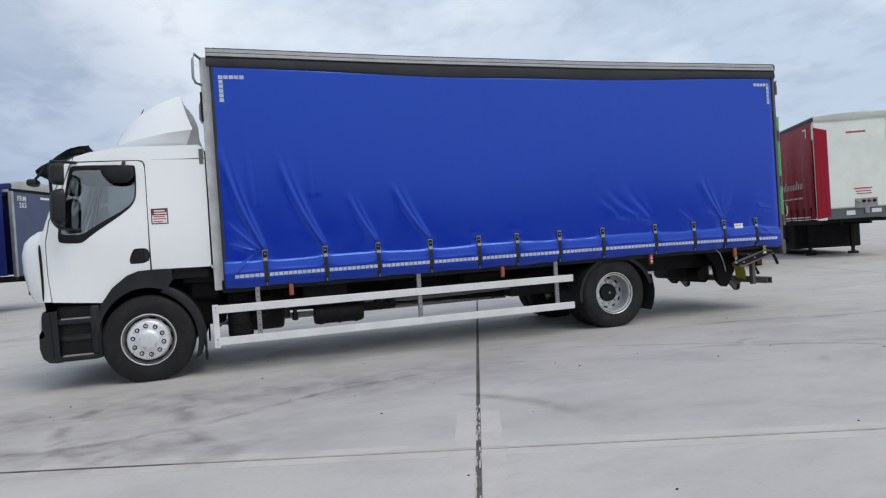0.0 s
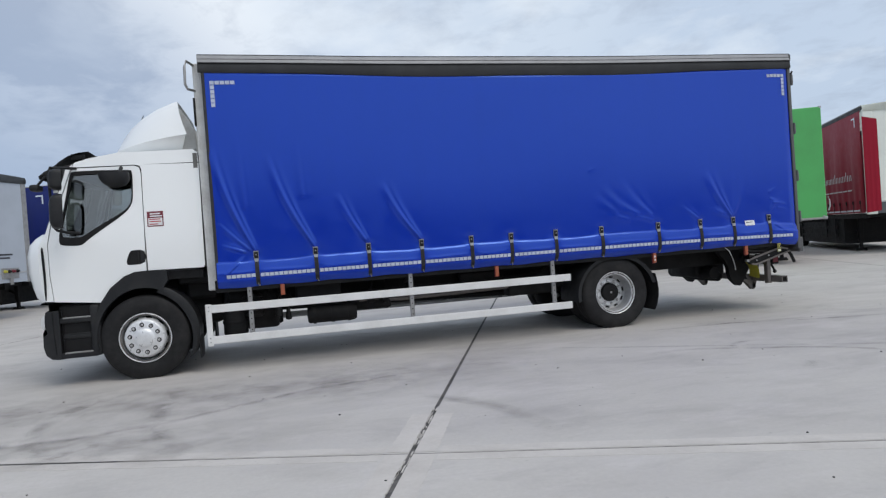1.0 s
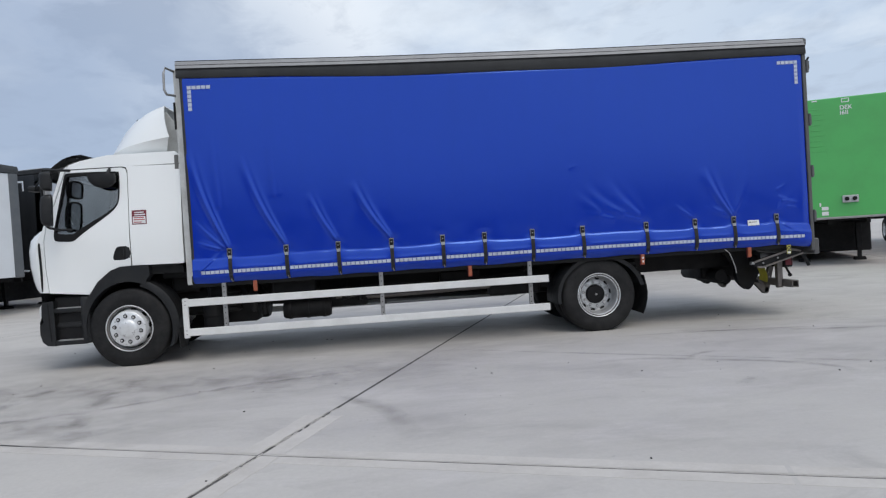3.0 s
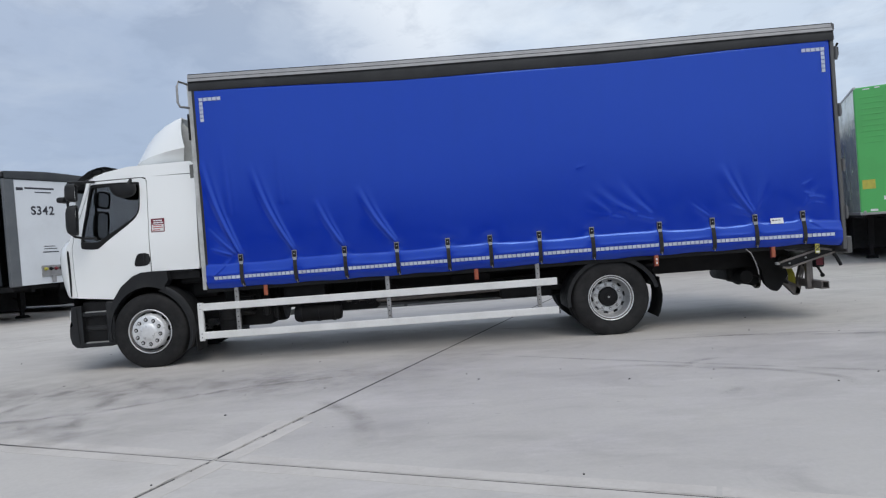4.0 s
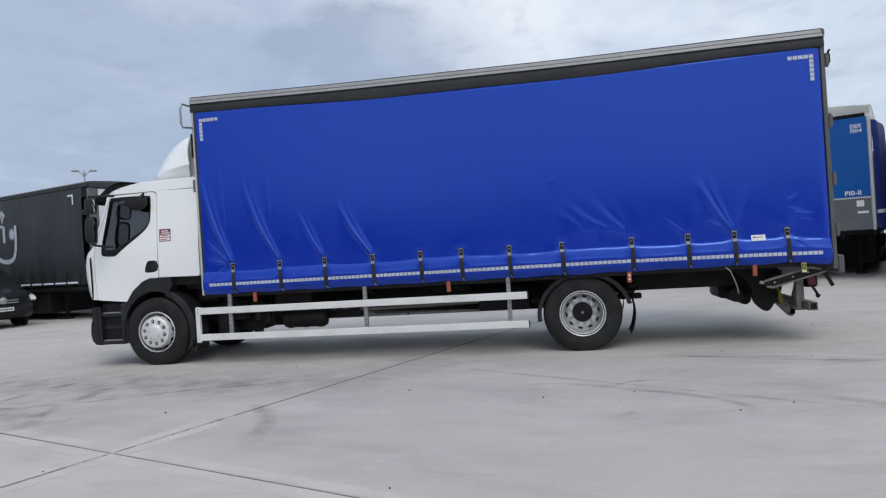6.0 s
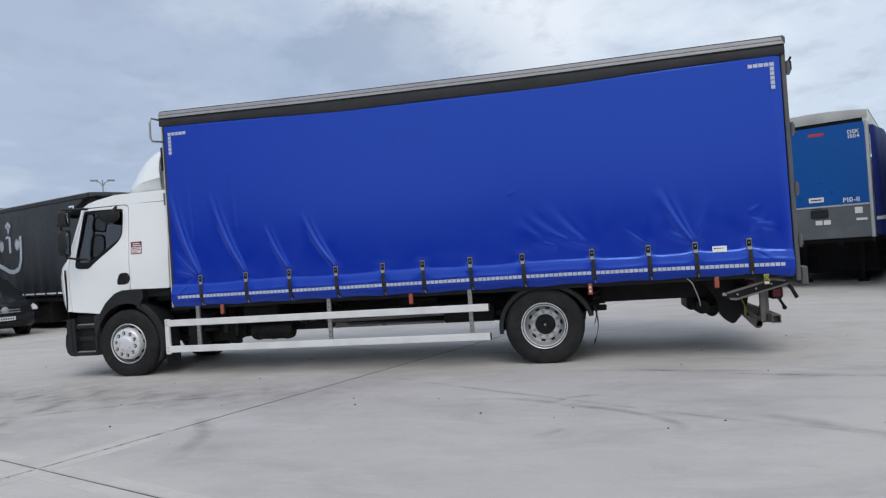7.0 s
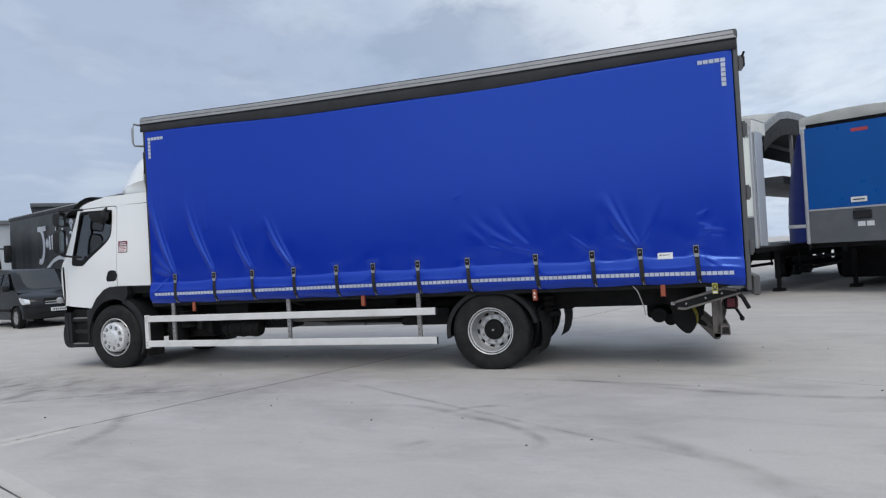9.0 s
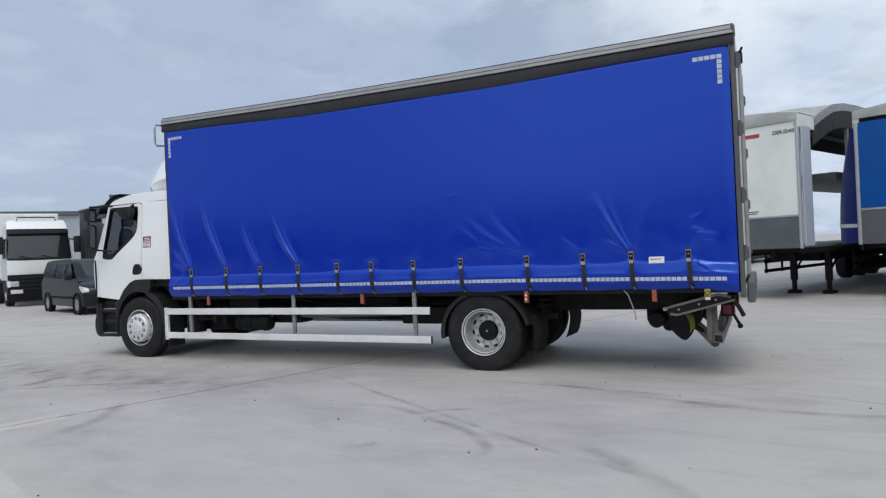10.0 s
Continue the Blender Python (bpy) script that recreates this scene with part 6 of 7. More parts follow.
def side_curtain(ob, y, s, length, material, z0, z1, x0=0.30, straps=True, label="", mark=True, wave=0.02):
    """A hanging curtain with soft waves, straps and hem tape; s is 1 on the y=0 side."""
    bm = bmesh.new()
    nx = int((length - x0) / 0.09)
    rows = []
    for j in range(13):
        v = j / 12
        z = z0 + (z1 - z0) * v
        rows.append([(x0 + (length - x0 - 0.15) * i / nx, y - s * (0.012 + wave * math.sin(1.7 * i * 0.09 * 2) * math.sin(math.pi * v) + 0.014 * math.sin(i * 0.09 * 10.5) * (1 - v) ** 2 + 0.03 * math.sin(math.pi * v)), z) for i in range(nx + 1)])
    surface(bm, rows)
    c = part("curtain", bm, material, ob, label, 60)
    if straps:
        k = 0
        x = x0 + 0.35
        while x < length - 0.3:
            bm = bmesh.new()
            box(bm, x - 0.022, x + 0.022, y - s * 0.035, y - s * 0.028, z0 - 0.07, z0 + 0.42)
            box(bm, x - 0.03, x + 0.03, y - s * 0.06, y - s * 0.03, z0 + 0.28, z0 + 0.40, 0.008)
            part("strap", bm, WEB, c)
            bm = bmesh.new()
            box(bm, x + 0.05, x + 0.60, y - s * 0.050, y - s * 0.040, z0 + 0.055, z0 + 0.105)
            part("reflective_tape", bm, TAPE, c)
            x += 0.68
            k += 1
    if mark:
        bm = bmesh.new()
        box(bm, x0 + 0.38, x0 + 0.66, y - s * 0.062, y - s * 0.054, z1 - 0.22, z1 - 0.17)
        box(bm, x0 + 0.38, x0 + 0.43, y - s * 0.063, y - s * 0.055, z1 - 0.48, z1 - 0.17)
        part("corner_mark", bm, TAPE, c)
    return c


def top_edge(ob, length, material_rail, high, roof=ROOF, crown=0.10, lip=0.16):
    for y, s in ((0.0, 1), (TW, -1)):
        bm = bmesh.new()
        box(bm, 0.0, length, y - 0.02 * s, y + 0.12 * s, high - lip, high - 0.03, 0.02, 2)
        part("cant_rail", bm, material_rail, ob, "roof edge rail")
        bm = bmesh.new()
        box(bm, 0.02, length - 0.02, y - 0.025 * s, y + 0.10 * s, high - 0.03, high, 0.01)
        part("roof_trim", bm, ALU_PALE, ob, "pale roof trim")
    bm = bmesh.new()
    surface(bm, [[(x, 0.08 + (TW - 0.16) * k / 12, high - 0.01 + crown * math.sin(math.pi * k / 12)) for k in range(13)] for x in [length * i / 16 for i in range(17)]])
    bmesh.ops.solidify(bm, geom=list(bm.faces), thickness=0.03)
    part("roof", bm, roof, ob, "grubby pale roof", 50)
    bm = bmesh.new()
    surface(bm, [[(x, 0.0 + TW * k / 12, z + crown * math.sin(math.pi * k / 12) * w) for k in range(13)] for x, z, w in ((-0.03, high - 0.20, 0), (-0.05, high - 0.10, 0.6), (-0.02, high - 0.01, 1.0), (0.12, high + 0.01, 1.0))])
    bmesh.ops.solidify(bm, geom=list(bm.faces), thickness=0.02)
    part("roof_front", bm, roof, ob, "front edge of the roof", 50)


def front_board(ob, panel, low_panel, split, post, z0, high, label="", top=0.2, inset=0.14):
    bm = bmesh.new()
    box(bm, 0.0, 0.05, inset, TW - inset, split, high - top, 0.004)
    p = part("front_panel", bm, panel, ob, label)
    if split > z0 + 0.01:
        bm = bmesh.new()
        box(bm, 0.002, 0.052, inset, TW - inset, z0, split - 0.045, 0.004)
        part("lower_panel", bm, low_panel, ob, "dark lower board")
        bm = bmesh.new()
        box(bm, -0.012, 0.04, inset, TW - inset, split - 0.045, split, 0.006)
        part("rail", bm, ALU_PALE, ob)
    for y0, y1 in ((0.0, inset), (TW - inset, TW)):
        bm = bmesh.new()
        box(bm, -0.02, 0.12, y0, y1, z0 - 0.02, high - top + 0.02, 0.03, 3)
        part("corner_post", bm, post, ob, "upright corner post")
    bm = bmesh.new()
    box(bm, 0.05, 0.10, 0.05, TW - 0.05, z0, high - 0.1)
    part("bulkhead", bm, BLACK, ob)
    return p


def connectors(ob, y, z, plate_mat=STEEL):
    bm = bmesh.new()
    box(bm, -0.03, 0.0, y - 0.34, y + 0.34, z - 0.16, z + 0.16, 0.01)
    c = part("connector_board", bm, plate_mat, ob, "board with air and power couplings")
    for i, dy in enumerate((-0.24, -0.08, 0.08, 0.24)):
        bm = bmesh.new()
        lathe(bm, [(0.045, 0.0), (0.05, -0.03), (0.035, -0.06), (0.03, -0.09), (0.0, -0.09)], Matrix.Translation((-0.03, y + dy, z + 0.06)) @ Matrix.Rotation(radians(90), 4, "Y"), 12)
        part("coupling", bm, (BLACK, RED, BLACK, YELLOW)[i] if i % 2 else BLACK, c)
    bm = bmesh.new()
    box(bm, -0.05, -0.03, y - 0.08, y + 0.06, z - 0.34, z - 0.12, 0.01)
    part("bracket", bm, STEEL, c)


def board_text(ob, text, size, y, z, material, x=-0.006):
    """Lettering on the front board, which reads from ahead; y is where it starts, on its left."""
    return lettering(text, size, Matrix.Translation((x, y, z)) @ Matrix(((0, 0, -1, 0), (-1, 0, 0, 0), (0, 1, 0, 0), (0, 0, 0, 1))), material, ob)


def bars(name, ob, rects, material, x=-0.006, plane="front", y=0.0):
    """Flat bars that stand for print: (a0, a1, z0, z1)."""
    for a0, a1, z0, z1 in rects:
        bm = bmesh.new()
        if plane == "front":
            box(bm, x, x + 0.004, a0, a1, z0, z1)
        else:
            box(bm, a0, a1, y, y + 0.004, z0, z1)
        part(name, bm, material, ob)


def rear_end(ob, length, material, low=TB):
    high = TH
    bm = bmesh.new()
    box(bm, length - 0.06, length, 0.02, TW - 0.02, low, high - 0.05, 0.01)
    part("rear_doors", bm, material, ob, "closed rear doors")


# black trailer with a white front board and a pale mark on its near curtain
L_ANGLE = 160.0
LX, LY = (0.342, 0.940)


def left_at(cx, cy_):
    return pose(cx + TW * LX, cy_ + TW * LY, 0, 0, 0, L_ANGLE)


t = thing("curtainsider_trailer", left_at(-7.90, 8.79), "charcoal curtain-sided trailer with a white front board", "trailer", "trailers in the yard")
TH = 4.23
undergear(t, 11.6, (7.6, 8.9, 10.2), 1.06, (2.75, 0.22, 0.12))
front_board(t, PANEL_PALE, PANEL_PALE, 1.06, PANEL_DARK, 1.06, TH, "white front board with a fleet number", 0.22, 0.30)
top_edge(t, 11.6, PELMET, TH, PANEL_DARK, 0.05)
c1 = side_curtain(t, TW, -1, 11.6, BLACK_PVC, 1.10, TH - 0.17, 0.36, True, "charcoal PVC curtain with a large pale emblem")
side_curtain(t, 0.0, 1, 11.6, BLACK_PVC, 1.10, TH - 0.17, 0.36, False, "charcoal PVC curtain", False)
rear_end(t, 11.6, PANEL_GREY)
connectors(t, 1.25, 1.42)
board_text(t, "S342", 0.34, 1.76, 3.04, INK)
bars("board_print", t, [(1.95, 2.15, 3.72, 3.80), (1.0, 1.9, 3.76, 3.81), (1.1, 1.6, 3.66, 3.69), (1.0, 1.5, 1.95, 1.98), (1.05, 1.45, 2.05, 2.07), (1.1, 1.45, 2.12, 2.14), (0.95, 1.5, 4.02, 4.09)], INK)
# the pale emblem: upright strokes with a flourish under them
bm = bmesh.new()


def stroke(pts, r):
    for (x0, z0), (x1, z1) in zip(pts, pts[1:]):
        d = Vector((x1 - x0, 0, z1 - z0))
        nrm = Vector((-d.z, 0, d.x)).normalized() * r
        q = [bm.verts.new((x0 + k * nrm.x, TW + 0.075, z0 + k * nrm.z)) for k in (-1, 1)] + [bm.verts.new((x1 + k * nrm.x, TW + 0.075, z1 + k * nrm.z)) for k in (1, -1)]
        bm.faces.new(q)


def ring(cx, cz, rx, rz, r, a0=0, a1=360):
    stroke([(cx + rx * math.cos(radians(a0 + (a1 - a0) * i / 20)), cz + rz * math.sin(radians(a0 + (a1 - a0) * i / 20))) for i in range(21)], r)


for x in (4.35, 5.45, 7.25):
    ring(x, 2.90, 0.085, 0.115, 0.09)
for x in (4.12, 4.85, 5.95, 6.75, 7.0):
    stroke([(x, 2.64), (x, 3.18)], 0.075)
stroke([(5.72, 2.64), (5.72, 3.40)], 0.06)
stroke([(6.33, 2.64), (6.33, 3.48)], 0.06)
ring(4.98, 3.14, 0.12, 0.06, 0.045, 0, 180)
ring(6.6, 3.12, 0.13, 0.06, 0.045, 0, 180)
ring(8.0, 2.85, 0.42, 0.66, 0.11, 80, 290)
stroke([(7.35, 3.50), (8.2, 3.50)], 0.10)
stroke([(4.12, 2.7), (4.16, 2.35), (4.3, 2.08), (4.6, 1.98), (4.95, 2.0), (5.4, 2.16), (5.8, 2.28), (6.2, 2.30), (6.7, 2.20), (7.2, 1.98), (7.6, 1.80)], 0.075)
for dx, dz in ((0, 0.13), (-0.11, 0.05), (0.11, 0.05), (0, -0.08)):
    ring(4.92 + dx, 3.52 + dz, 0.035, 0.05, 0.045)
stroke([(4.92, 3.30), (4.92, 3.5)], 0.03)
bmesh.ops.solidify(bm, geom=list(bm.faces), thickness=0.004)
part("emblem", bm, TAPE, c1, "large pale curling emblem")

# second charcoal trailer
t = thing("curtainsider_trailer", left_at(-6.84, 12.22), "charcoal curtain-sided trailer with a pale grey front board", "trailer", "trailers in the yard")
TH = 4.30
undergear(t, 13.4, (9.0, 10.3, 11.6), 1.08, (2.75, 0.22, 0.12))
front_board(t, PANEL_GREY, PANEL_GREY, 1.40, STEEL, 1.08, TH, "pale grey front board", 0.2, 0.20)
top_edge(t, 13.4, PELMET, TH, PANEL_DARK, 0.05)
side_curtain(t, TW, -1, 13.4, BLACK_PVC, 1.12, TH - 0.17, 0.36, True, "charcoal PVC curtain")
side_curtain(t, 0.0, 1, 13.4, BLACK_PVC, 1.12, TH - 0.17, 0.36, False, "charcoal PVC curtain", False)
rear_end(t, 13.4, PANEL_GREY)
connectors(t, 0.9, 1.36)
bars("board_print", t, [(0.75, 1.6, 1.90, 1.95), (0.85, 1.55, 1.80, 1.85), (2.1, 2.24, 1.56, 1.7), (2.0, 2.15, 1.26, 1.36)], INK)

# dark blue trailer
t = thing("curtainsider_trailer", left_at(-5.77, 17.37), "dark blue curtain-sided trailer with a navy front board", "trailer", "trailers in the yard")
TH = 4.37
undergear(t, 13.4, (9.0, 10.3, 11.6), 1.2, (2.75, 0.22, 0.12))
front_board(t, PANEL_NAVY, PANEL_NAVY, 1.2, ALU, 1.2, TH, "navy front board with a fleet code", 0.30, 0.12)
top_edge(t, 13.4, BLUE_DARK, TH, ROOF, 0.12, 0.2)
side_curtain(t, TW, -1, 13.4, BLUE_DARK, 1.24, TH - 0.17, 0.30, True, "dark blue PVC curtain")
side_curtain(t, 0.0, 1, 13.4, BLUE_DARK, 1.24, TH - 0.17, 0.30, False, "dark blue PVC curtain", False)
rear_end(t, 13.4, PANEL_GREY)
board_text(t, "FRM", 0.24, 2.20, 3.78, LABEL)
board_text(t, "203", 0.24, 2.12, 3.55, LABEL)
bars("board_print", t, [(0.35, 0.95, 3.88, 3.96)], LABEL)

# ---- the row of trailers on the other hand ----


def right_at(cx, cy_, turn):
    """cx, cy_: the left front corner."""
    a = radians(turn)
    return pose(cx + TW * math.sin(a), cy_ - TW * math.cos(a), 0, 0, 0, turn)


# blue board, loose blue curtain
t = thing("curtainsider_trailer", right_at(11.816, 11.07, 66.0), "blue boarded trailer with loose blue curtains and a pale domed roof", "trailer", "trailers in the yard")
TH = 4.53
undergear(t, 13.4, (9.0, 10.3, 11.6), 1.29)
front_board(t, PANEL_BLUE, PANEL_DARK, 2.155, ALU_PALE, 1.29, TH, "blue upper front board with fleet codes", 0.29, 0.09)
top_edge(t, 13.4, ROOF, TH, ROOF, 0.09, 0.40)
for y, s, belly, waist in ((0.0, 1, 0.26, 0.10), (TW, -1, 0.85, 0.55)):
    bm = bmesh.new()
    rows = []
    for j in range(15):
        v = j / 14
        row = []
        for i in range(61):
            u = i / 60
            swell = belly * math.sin(math.pi * min(1.0, u * 1.1)) ** 0.4 * (1 - waist * v ** 3) if u < 0.91 else 0.02
            row.append((0.14 + 4.6 * u, y - s * (0.02 + swell * (0.9 + 0.1 * math.sin(9 * u + 3 * v)) + 0.035 * math.sin(26 * u) * (1 - v)), 1.33 - 0.03 * math.sin(14 * u) + (TH - 0.38 - 1.33) * v))
        rows.append(row)
    surface(bm, rows)
    c = part("curtain", bm, BLUE_DARK, t, "loose dark blue curtain that bellies out", 60)
    bm = bmesh.new()
    lo, hi = [], []
    for i in range(61):
        u = i / 60
        swell = belly * math.sin(math.pi * min(1.0, u * 1.1)) ** 0.4 if u < 0.91 else 0.02
        yy = y - s * (0.03 + swell * (0.9 + 0.1 * math.sin(9 * u + 0.45)) + 0.035 * math.sin(26 * u))
        lo.append((0.14 + 4.6 * u, yy, 1.70 + 0.25 * u))
        hi.append((0.14 + 4.6 * u, yy, 1.79 + 0.25 * u))
    surface(bm, [lo, hi])
    part("white_stripe", bm, LABEL, c, "", 60)
    bm = bmesh.new()
    box(bm, 4.7, 13.3, y + 0.02 * s, y + 0.04 * s, 1.33, TH - 0.3)
    part("tail_curtain", bm, BLUE_DARK, t)
rear_end(t, 13.4, PANEL_GREY)
board_text(t, "DEK", 0.135, 0.46, 3.965, LABEL)
board_text(t, "1504", 0.135, 0.455, 3.845, LABEL)
board_text(t, "P10-11", 0.165, 0.665, 2.21, LABEL)
bars("red_label", t, [(1.00, 1.36, 4.0, 4.08)], RED_INK)
bars("board_label", t, [(1.10, 1.45, 2.26, 2.39), (0.98, 1.14, 1.66, 1.78), (1.17, 1.33, 1.66, 1.78), (0.25, 0.42, 1.90, 2.06), (0.16, 0.40, 1.72, 1.78)], LABEL, -0.014)
bars("label_print", t, [(1.15, 1.40, 2.31, 2.34), (1.15, 1.36, 2.08, 2.10)], INK, -0.018)
bm = bmesh.new()
box(bm, -0.05, 0.0, 1.02, 1.42, 1.84, 2.06, 0.02)
part("socket_box", bm, PLASTIC, t, "dark socket box")

# white board, bare frame: its near side stands open
t = thing("open_trailer_frame", right_at(8.286, 10.987, 66.0), "bare double-deck trailer frame with a white front board and domed roof", "trailer", "trailers in the yard")
TH = 4.50
undergear(t, 13.4, (9.4, 10.7, 12.0), 1.28, (2.7, 0.86, 0.60), (1.13, 0.25))
front_board(t, PANEL_WHITE, PANEL_DARK, 2.07, ALU_PALE, 1.27, TH, "white front board with a fleet code", 0.20, 0.07)
top_edge(t, 0.95, ROOF, TH, ROOF, 0.14, 0.36)
# behind the neck the roof climbs to the height of the double deck
RISE = [(0.90, TH - 0.12), (1.2, TH + 0.0), (1.7, TH + 0.20), (2.3, TH + 0.40), (3.0, TH + 0.50), (4.0, TH + 0.54), (8.0, TH + 0.54), (13.4, TH + 0.50)]
bm = bmesh.new()
surface(bm, [[(x, TW * k / 12, z + 0.10 * math.sin(math.pi * k / 12)) for k in range(13)] for x, z in RISE])
bmesh.ops.solidify(bm, geom=list(bm.faces), thickness=0.05)
part("raised_roof", bm, ROOF, t, "raised pale roof that climbs behind the neck", 50)
# lining and valance coloured near-black, for the shadow inside the raised roof
bm = bmesh.new()
surface(bm, [[(x, 0.03 + (TW - 0.06) * k / 12, z - 0.03 + 0.06 * math.sin(math.pi * k / 12)) for k in range(13)] for x, z in RISE])
part("roof_lining", bm, FLAP, t, "roof lining coloured dark for the shadow inside", 50)
for y in (-0.01, TW - 0.05):
    bm = bmesh.new()
    plate(bm, [(x, z + 0.03) for x, z in RISE] + [(x, z - 0.17) for x, z in reversed(RISE)], y, y + 0.06)
    part("cant_rail", bm, STEEL, t, "grey curved roof rail")
    bm = bmesh.new()
    plate(bm, [(x, z - 0.17) for x, z in RISE] + [(x, z - 0.62) for x, z in reversed(RISE)], y + 0.015, y + 0.035)
    part("valance", bm, FLAP, t, "valance under the roof rail, coloured dark for shadow")
bm = bmesh.new()
box(bm, 0.14, 0.66, -0.03, 0.02, 1.30, TH - 0.30, 0.02, 2)
part("side_panel", bm, PANEL_GREY, t, "pale grey narrow side panel")
for x, y in ((3.3, 0.03), (3.3, TW - 0.1), (13.2, 0.03), (13.2, TW - 0.1)):
    bm = bmesh.new()
    box(bm, x, x + 0.12, y, y + 0.07, 1.33, TH + 0.45)
    part("side_post", bm, STEEL, t, "grey steel side post")
bm = bmesh.new()
box(bm, 2.6, 13.3, 0.1, TW - 0.1, 3.0, 3.2)
part("upper_deck", bm, PANEL_DARK, t, "dark upper deck")
bm = bmesh.new()
box(bm, 0.12, 13.4, 0.03, TW - 0.03, 1.26, 1.33)
part("deck", bm, PANEL_DARK, t, "dark lower deck")
bm = bmesh.new()
box(bm, 13.0, 13.06, 0.1, TW - 0.1, 1.92, 2.02)
for k in range(11):
    box(bm, 13.0, 13.06, 0.15 + 0.22 * k, 0.22 + 0.22 * k, 1.33, 1.95)
part("tail_barrier", bm, PANEL_DARK, t, "low barred tail barrier")
bm = bmesh.new()
pipe(bm, [(7.4, 0.15, 1.35), (9.4, 0.15, 2.8)], 0.045)
part("brace", bm, STEEL, t)
board_text(t, "DEK1540", 0.128, 0.58, 4.04, INK)
bars("red_label", t, [(0.90, 1.27, 4.03, 4.12)], RED_INK)
bars("board_print", t, [(1.0, 1.4, 2.19, 2.21), (1.05, 1.35, 2.14, 2.16)], INK)

# green box trailer
t = thing("box_trailer", right_at(14.49, 8.14, 67.3), "green fronted box trailer with pale scuffed sides", "trailer", "trailers in the yard")
TH = 4.47
undergear(t, 13.4, (9.0, 10.3, 11.6), 1.31, (2.75, 0.25, 0.12))
bm = bmesh.new()
box(bm, 0.0, 0.08, 0.0, TW, 1.29, TH - 0.02, 0.03, 3)
g = part("front_panel", bm, GREEN, t, "ribbed green front panel")
for k in range(9):
    z = 3.05 + 0.14 * k
    bm = bmesh.new()
    box(bm, -0.006, 0.002, 1.75 + 0.06 * (k % 3), 2.38 - 0.04 * (k % 2), z, z + 0.03, 0.003)
    part("rib", bm, GREEN, g)
bm = bmesh.new()
box(bm, -0.02, 0.05, 0.02, TW - 0.02, 1.25, 1.31, 0.01)
for y in (0.06, TW - 0.12):
    box(bm, -0.03, 0.06, y, y + 0.06, 1.27, 1.36, 0.01)
part("bottom_rail", bm, STEEL, t)
for y, s in ((0.0, 1), (TW, -1)):
    bm = bmesh.new()
    box(bm, 0.08, 13.4, y, y + 0.04 * s, 1.29, TH - 0.05, 0.005)
    part("box_side", bm, PALE_GREEN, t, "pale box side")
    bm = bmesh.new()
    box(bm, 0.0, 13.4, y - 0.012 * s, y + 0.06 * s, TH - 0.07, TH, 0.01)
    box(bm, 0.0, 13.4, y - 0.012 * s, y + 0.06 * s, 1.25, 1.33, 0.01)
    part("side_rail", bm, ALU, t)
bm = bmesh.new()
box(bm, 0.05, 13.4, 0.05, TW - 0.05, TH - 0.06, TH - 0.02)
part("roof", bm, ROOF, t)
rear_end(t, 13.4, PANEL_GREY)
board_text(t, "DEK", 0.15, 1.40, 4.12, LABEL)
board_text(t, "1611", 0.15, 1.40, 3.985, LABEL)
bars("orange_plate", t, [(2.15, 2.43, 1.90, 2.13)], YELLOW)
bars("board_label", t, [(1.78, 1.94, 1.50, 1.59), (1.78, 1.94, 1.36, 1.46), (1.95, 1.99, 1.60, 1.70), (2.13, 2.29, 1.335, 1.39), (1.93, 2.05, 4.385, 4.415), (2.15, 2.30, 4.375, 4.40)], LABEL)
bars("box_outline", t, [(1.18, 1.36, 4.30, 4.32), (1.18, 1.36, 4.39, 4.41), (1.18, 1.20, 4.32, 4.39), (1.34, 1.36, 4.32, 4.39)], LABEL)
bm = bmesh.new()
box(bm, -0.04, 0.0, 1.07, 1.45, 1.67, 1.86, 0.01)
cb = part("connector_board", bm, ALU_PALE, t, "pale box with two dark couplings")
for y in (1.17, 1.35):
    bm = bmesh.new()
    lathe(bm, [(0.05, 0.0), (0.055, -0.03), (0.04, -0.05), (0.0, -0.05)], Matrix.Translation((-0.04, y, 1.77)) @ Matrix.Rotation(radians(90), 4, "Y"), 12)
    part("coupling", bm, BLACK, cb, "", 40)
bm = bmesh.new()
pipe(bm, [(0.02, -0.05, 1.50), (-0.03, -0.07, 1.6), (-0.03, -0.07, 1.78), (0.02, -0.05, 1.88)], 0.02)
part("grab_handle", bm, ALU_PALE, t)

# red trailer with a white board
t = thing("curtainsider_trailer", right_at(19.9, 8.85, 62.0), "red curtain-sided trailer with a white front board", "trailer", "trailers in the yard")
TH = 4.76
undergear(t, 13.4, (9.0, 10.3, 11.6), 1.29, (2.75, 0.25, 0.12))
front_board(t, PANEL_WHITE, PANEL_DARK, 1.68, PANEL_WHITE, 1.29, TH, "white front board with stickers", 0.14, 0.30)
top_edge(t, 13.4, PELMET, TH, PANEL_WHITE, 0.05)
cr = side_curtain(t, TW, -1, 13.4, RED_PVC, 1.33, TH - 0.15, 0.14, True, "red PVC curtain with pale lettering bars")
side_curtain(t, 0.0, 1, 13.4, RED_PVC, 1.33, TH - 0.15, 0.14, False, "red PVC curtain", False)
bm = bmesh.new()
surface(bm, [[(-0.035 + 0.012 * math.sin(k * 2.0) * (1 - j / 10), TW - 0.40 + 0.42 * k / 10, 1.33 + (TH - 0.48 + 0.12 * k / 10 - 1.33) * j / 10 + 0.05 * (1 - k / 10) * (1 - j / 10)) for k in range(11)] for j in range(11)])
part("wrapped_edge", bm, RED_PVC, cr, "red curtain edge wrapped round the corner", 60)
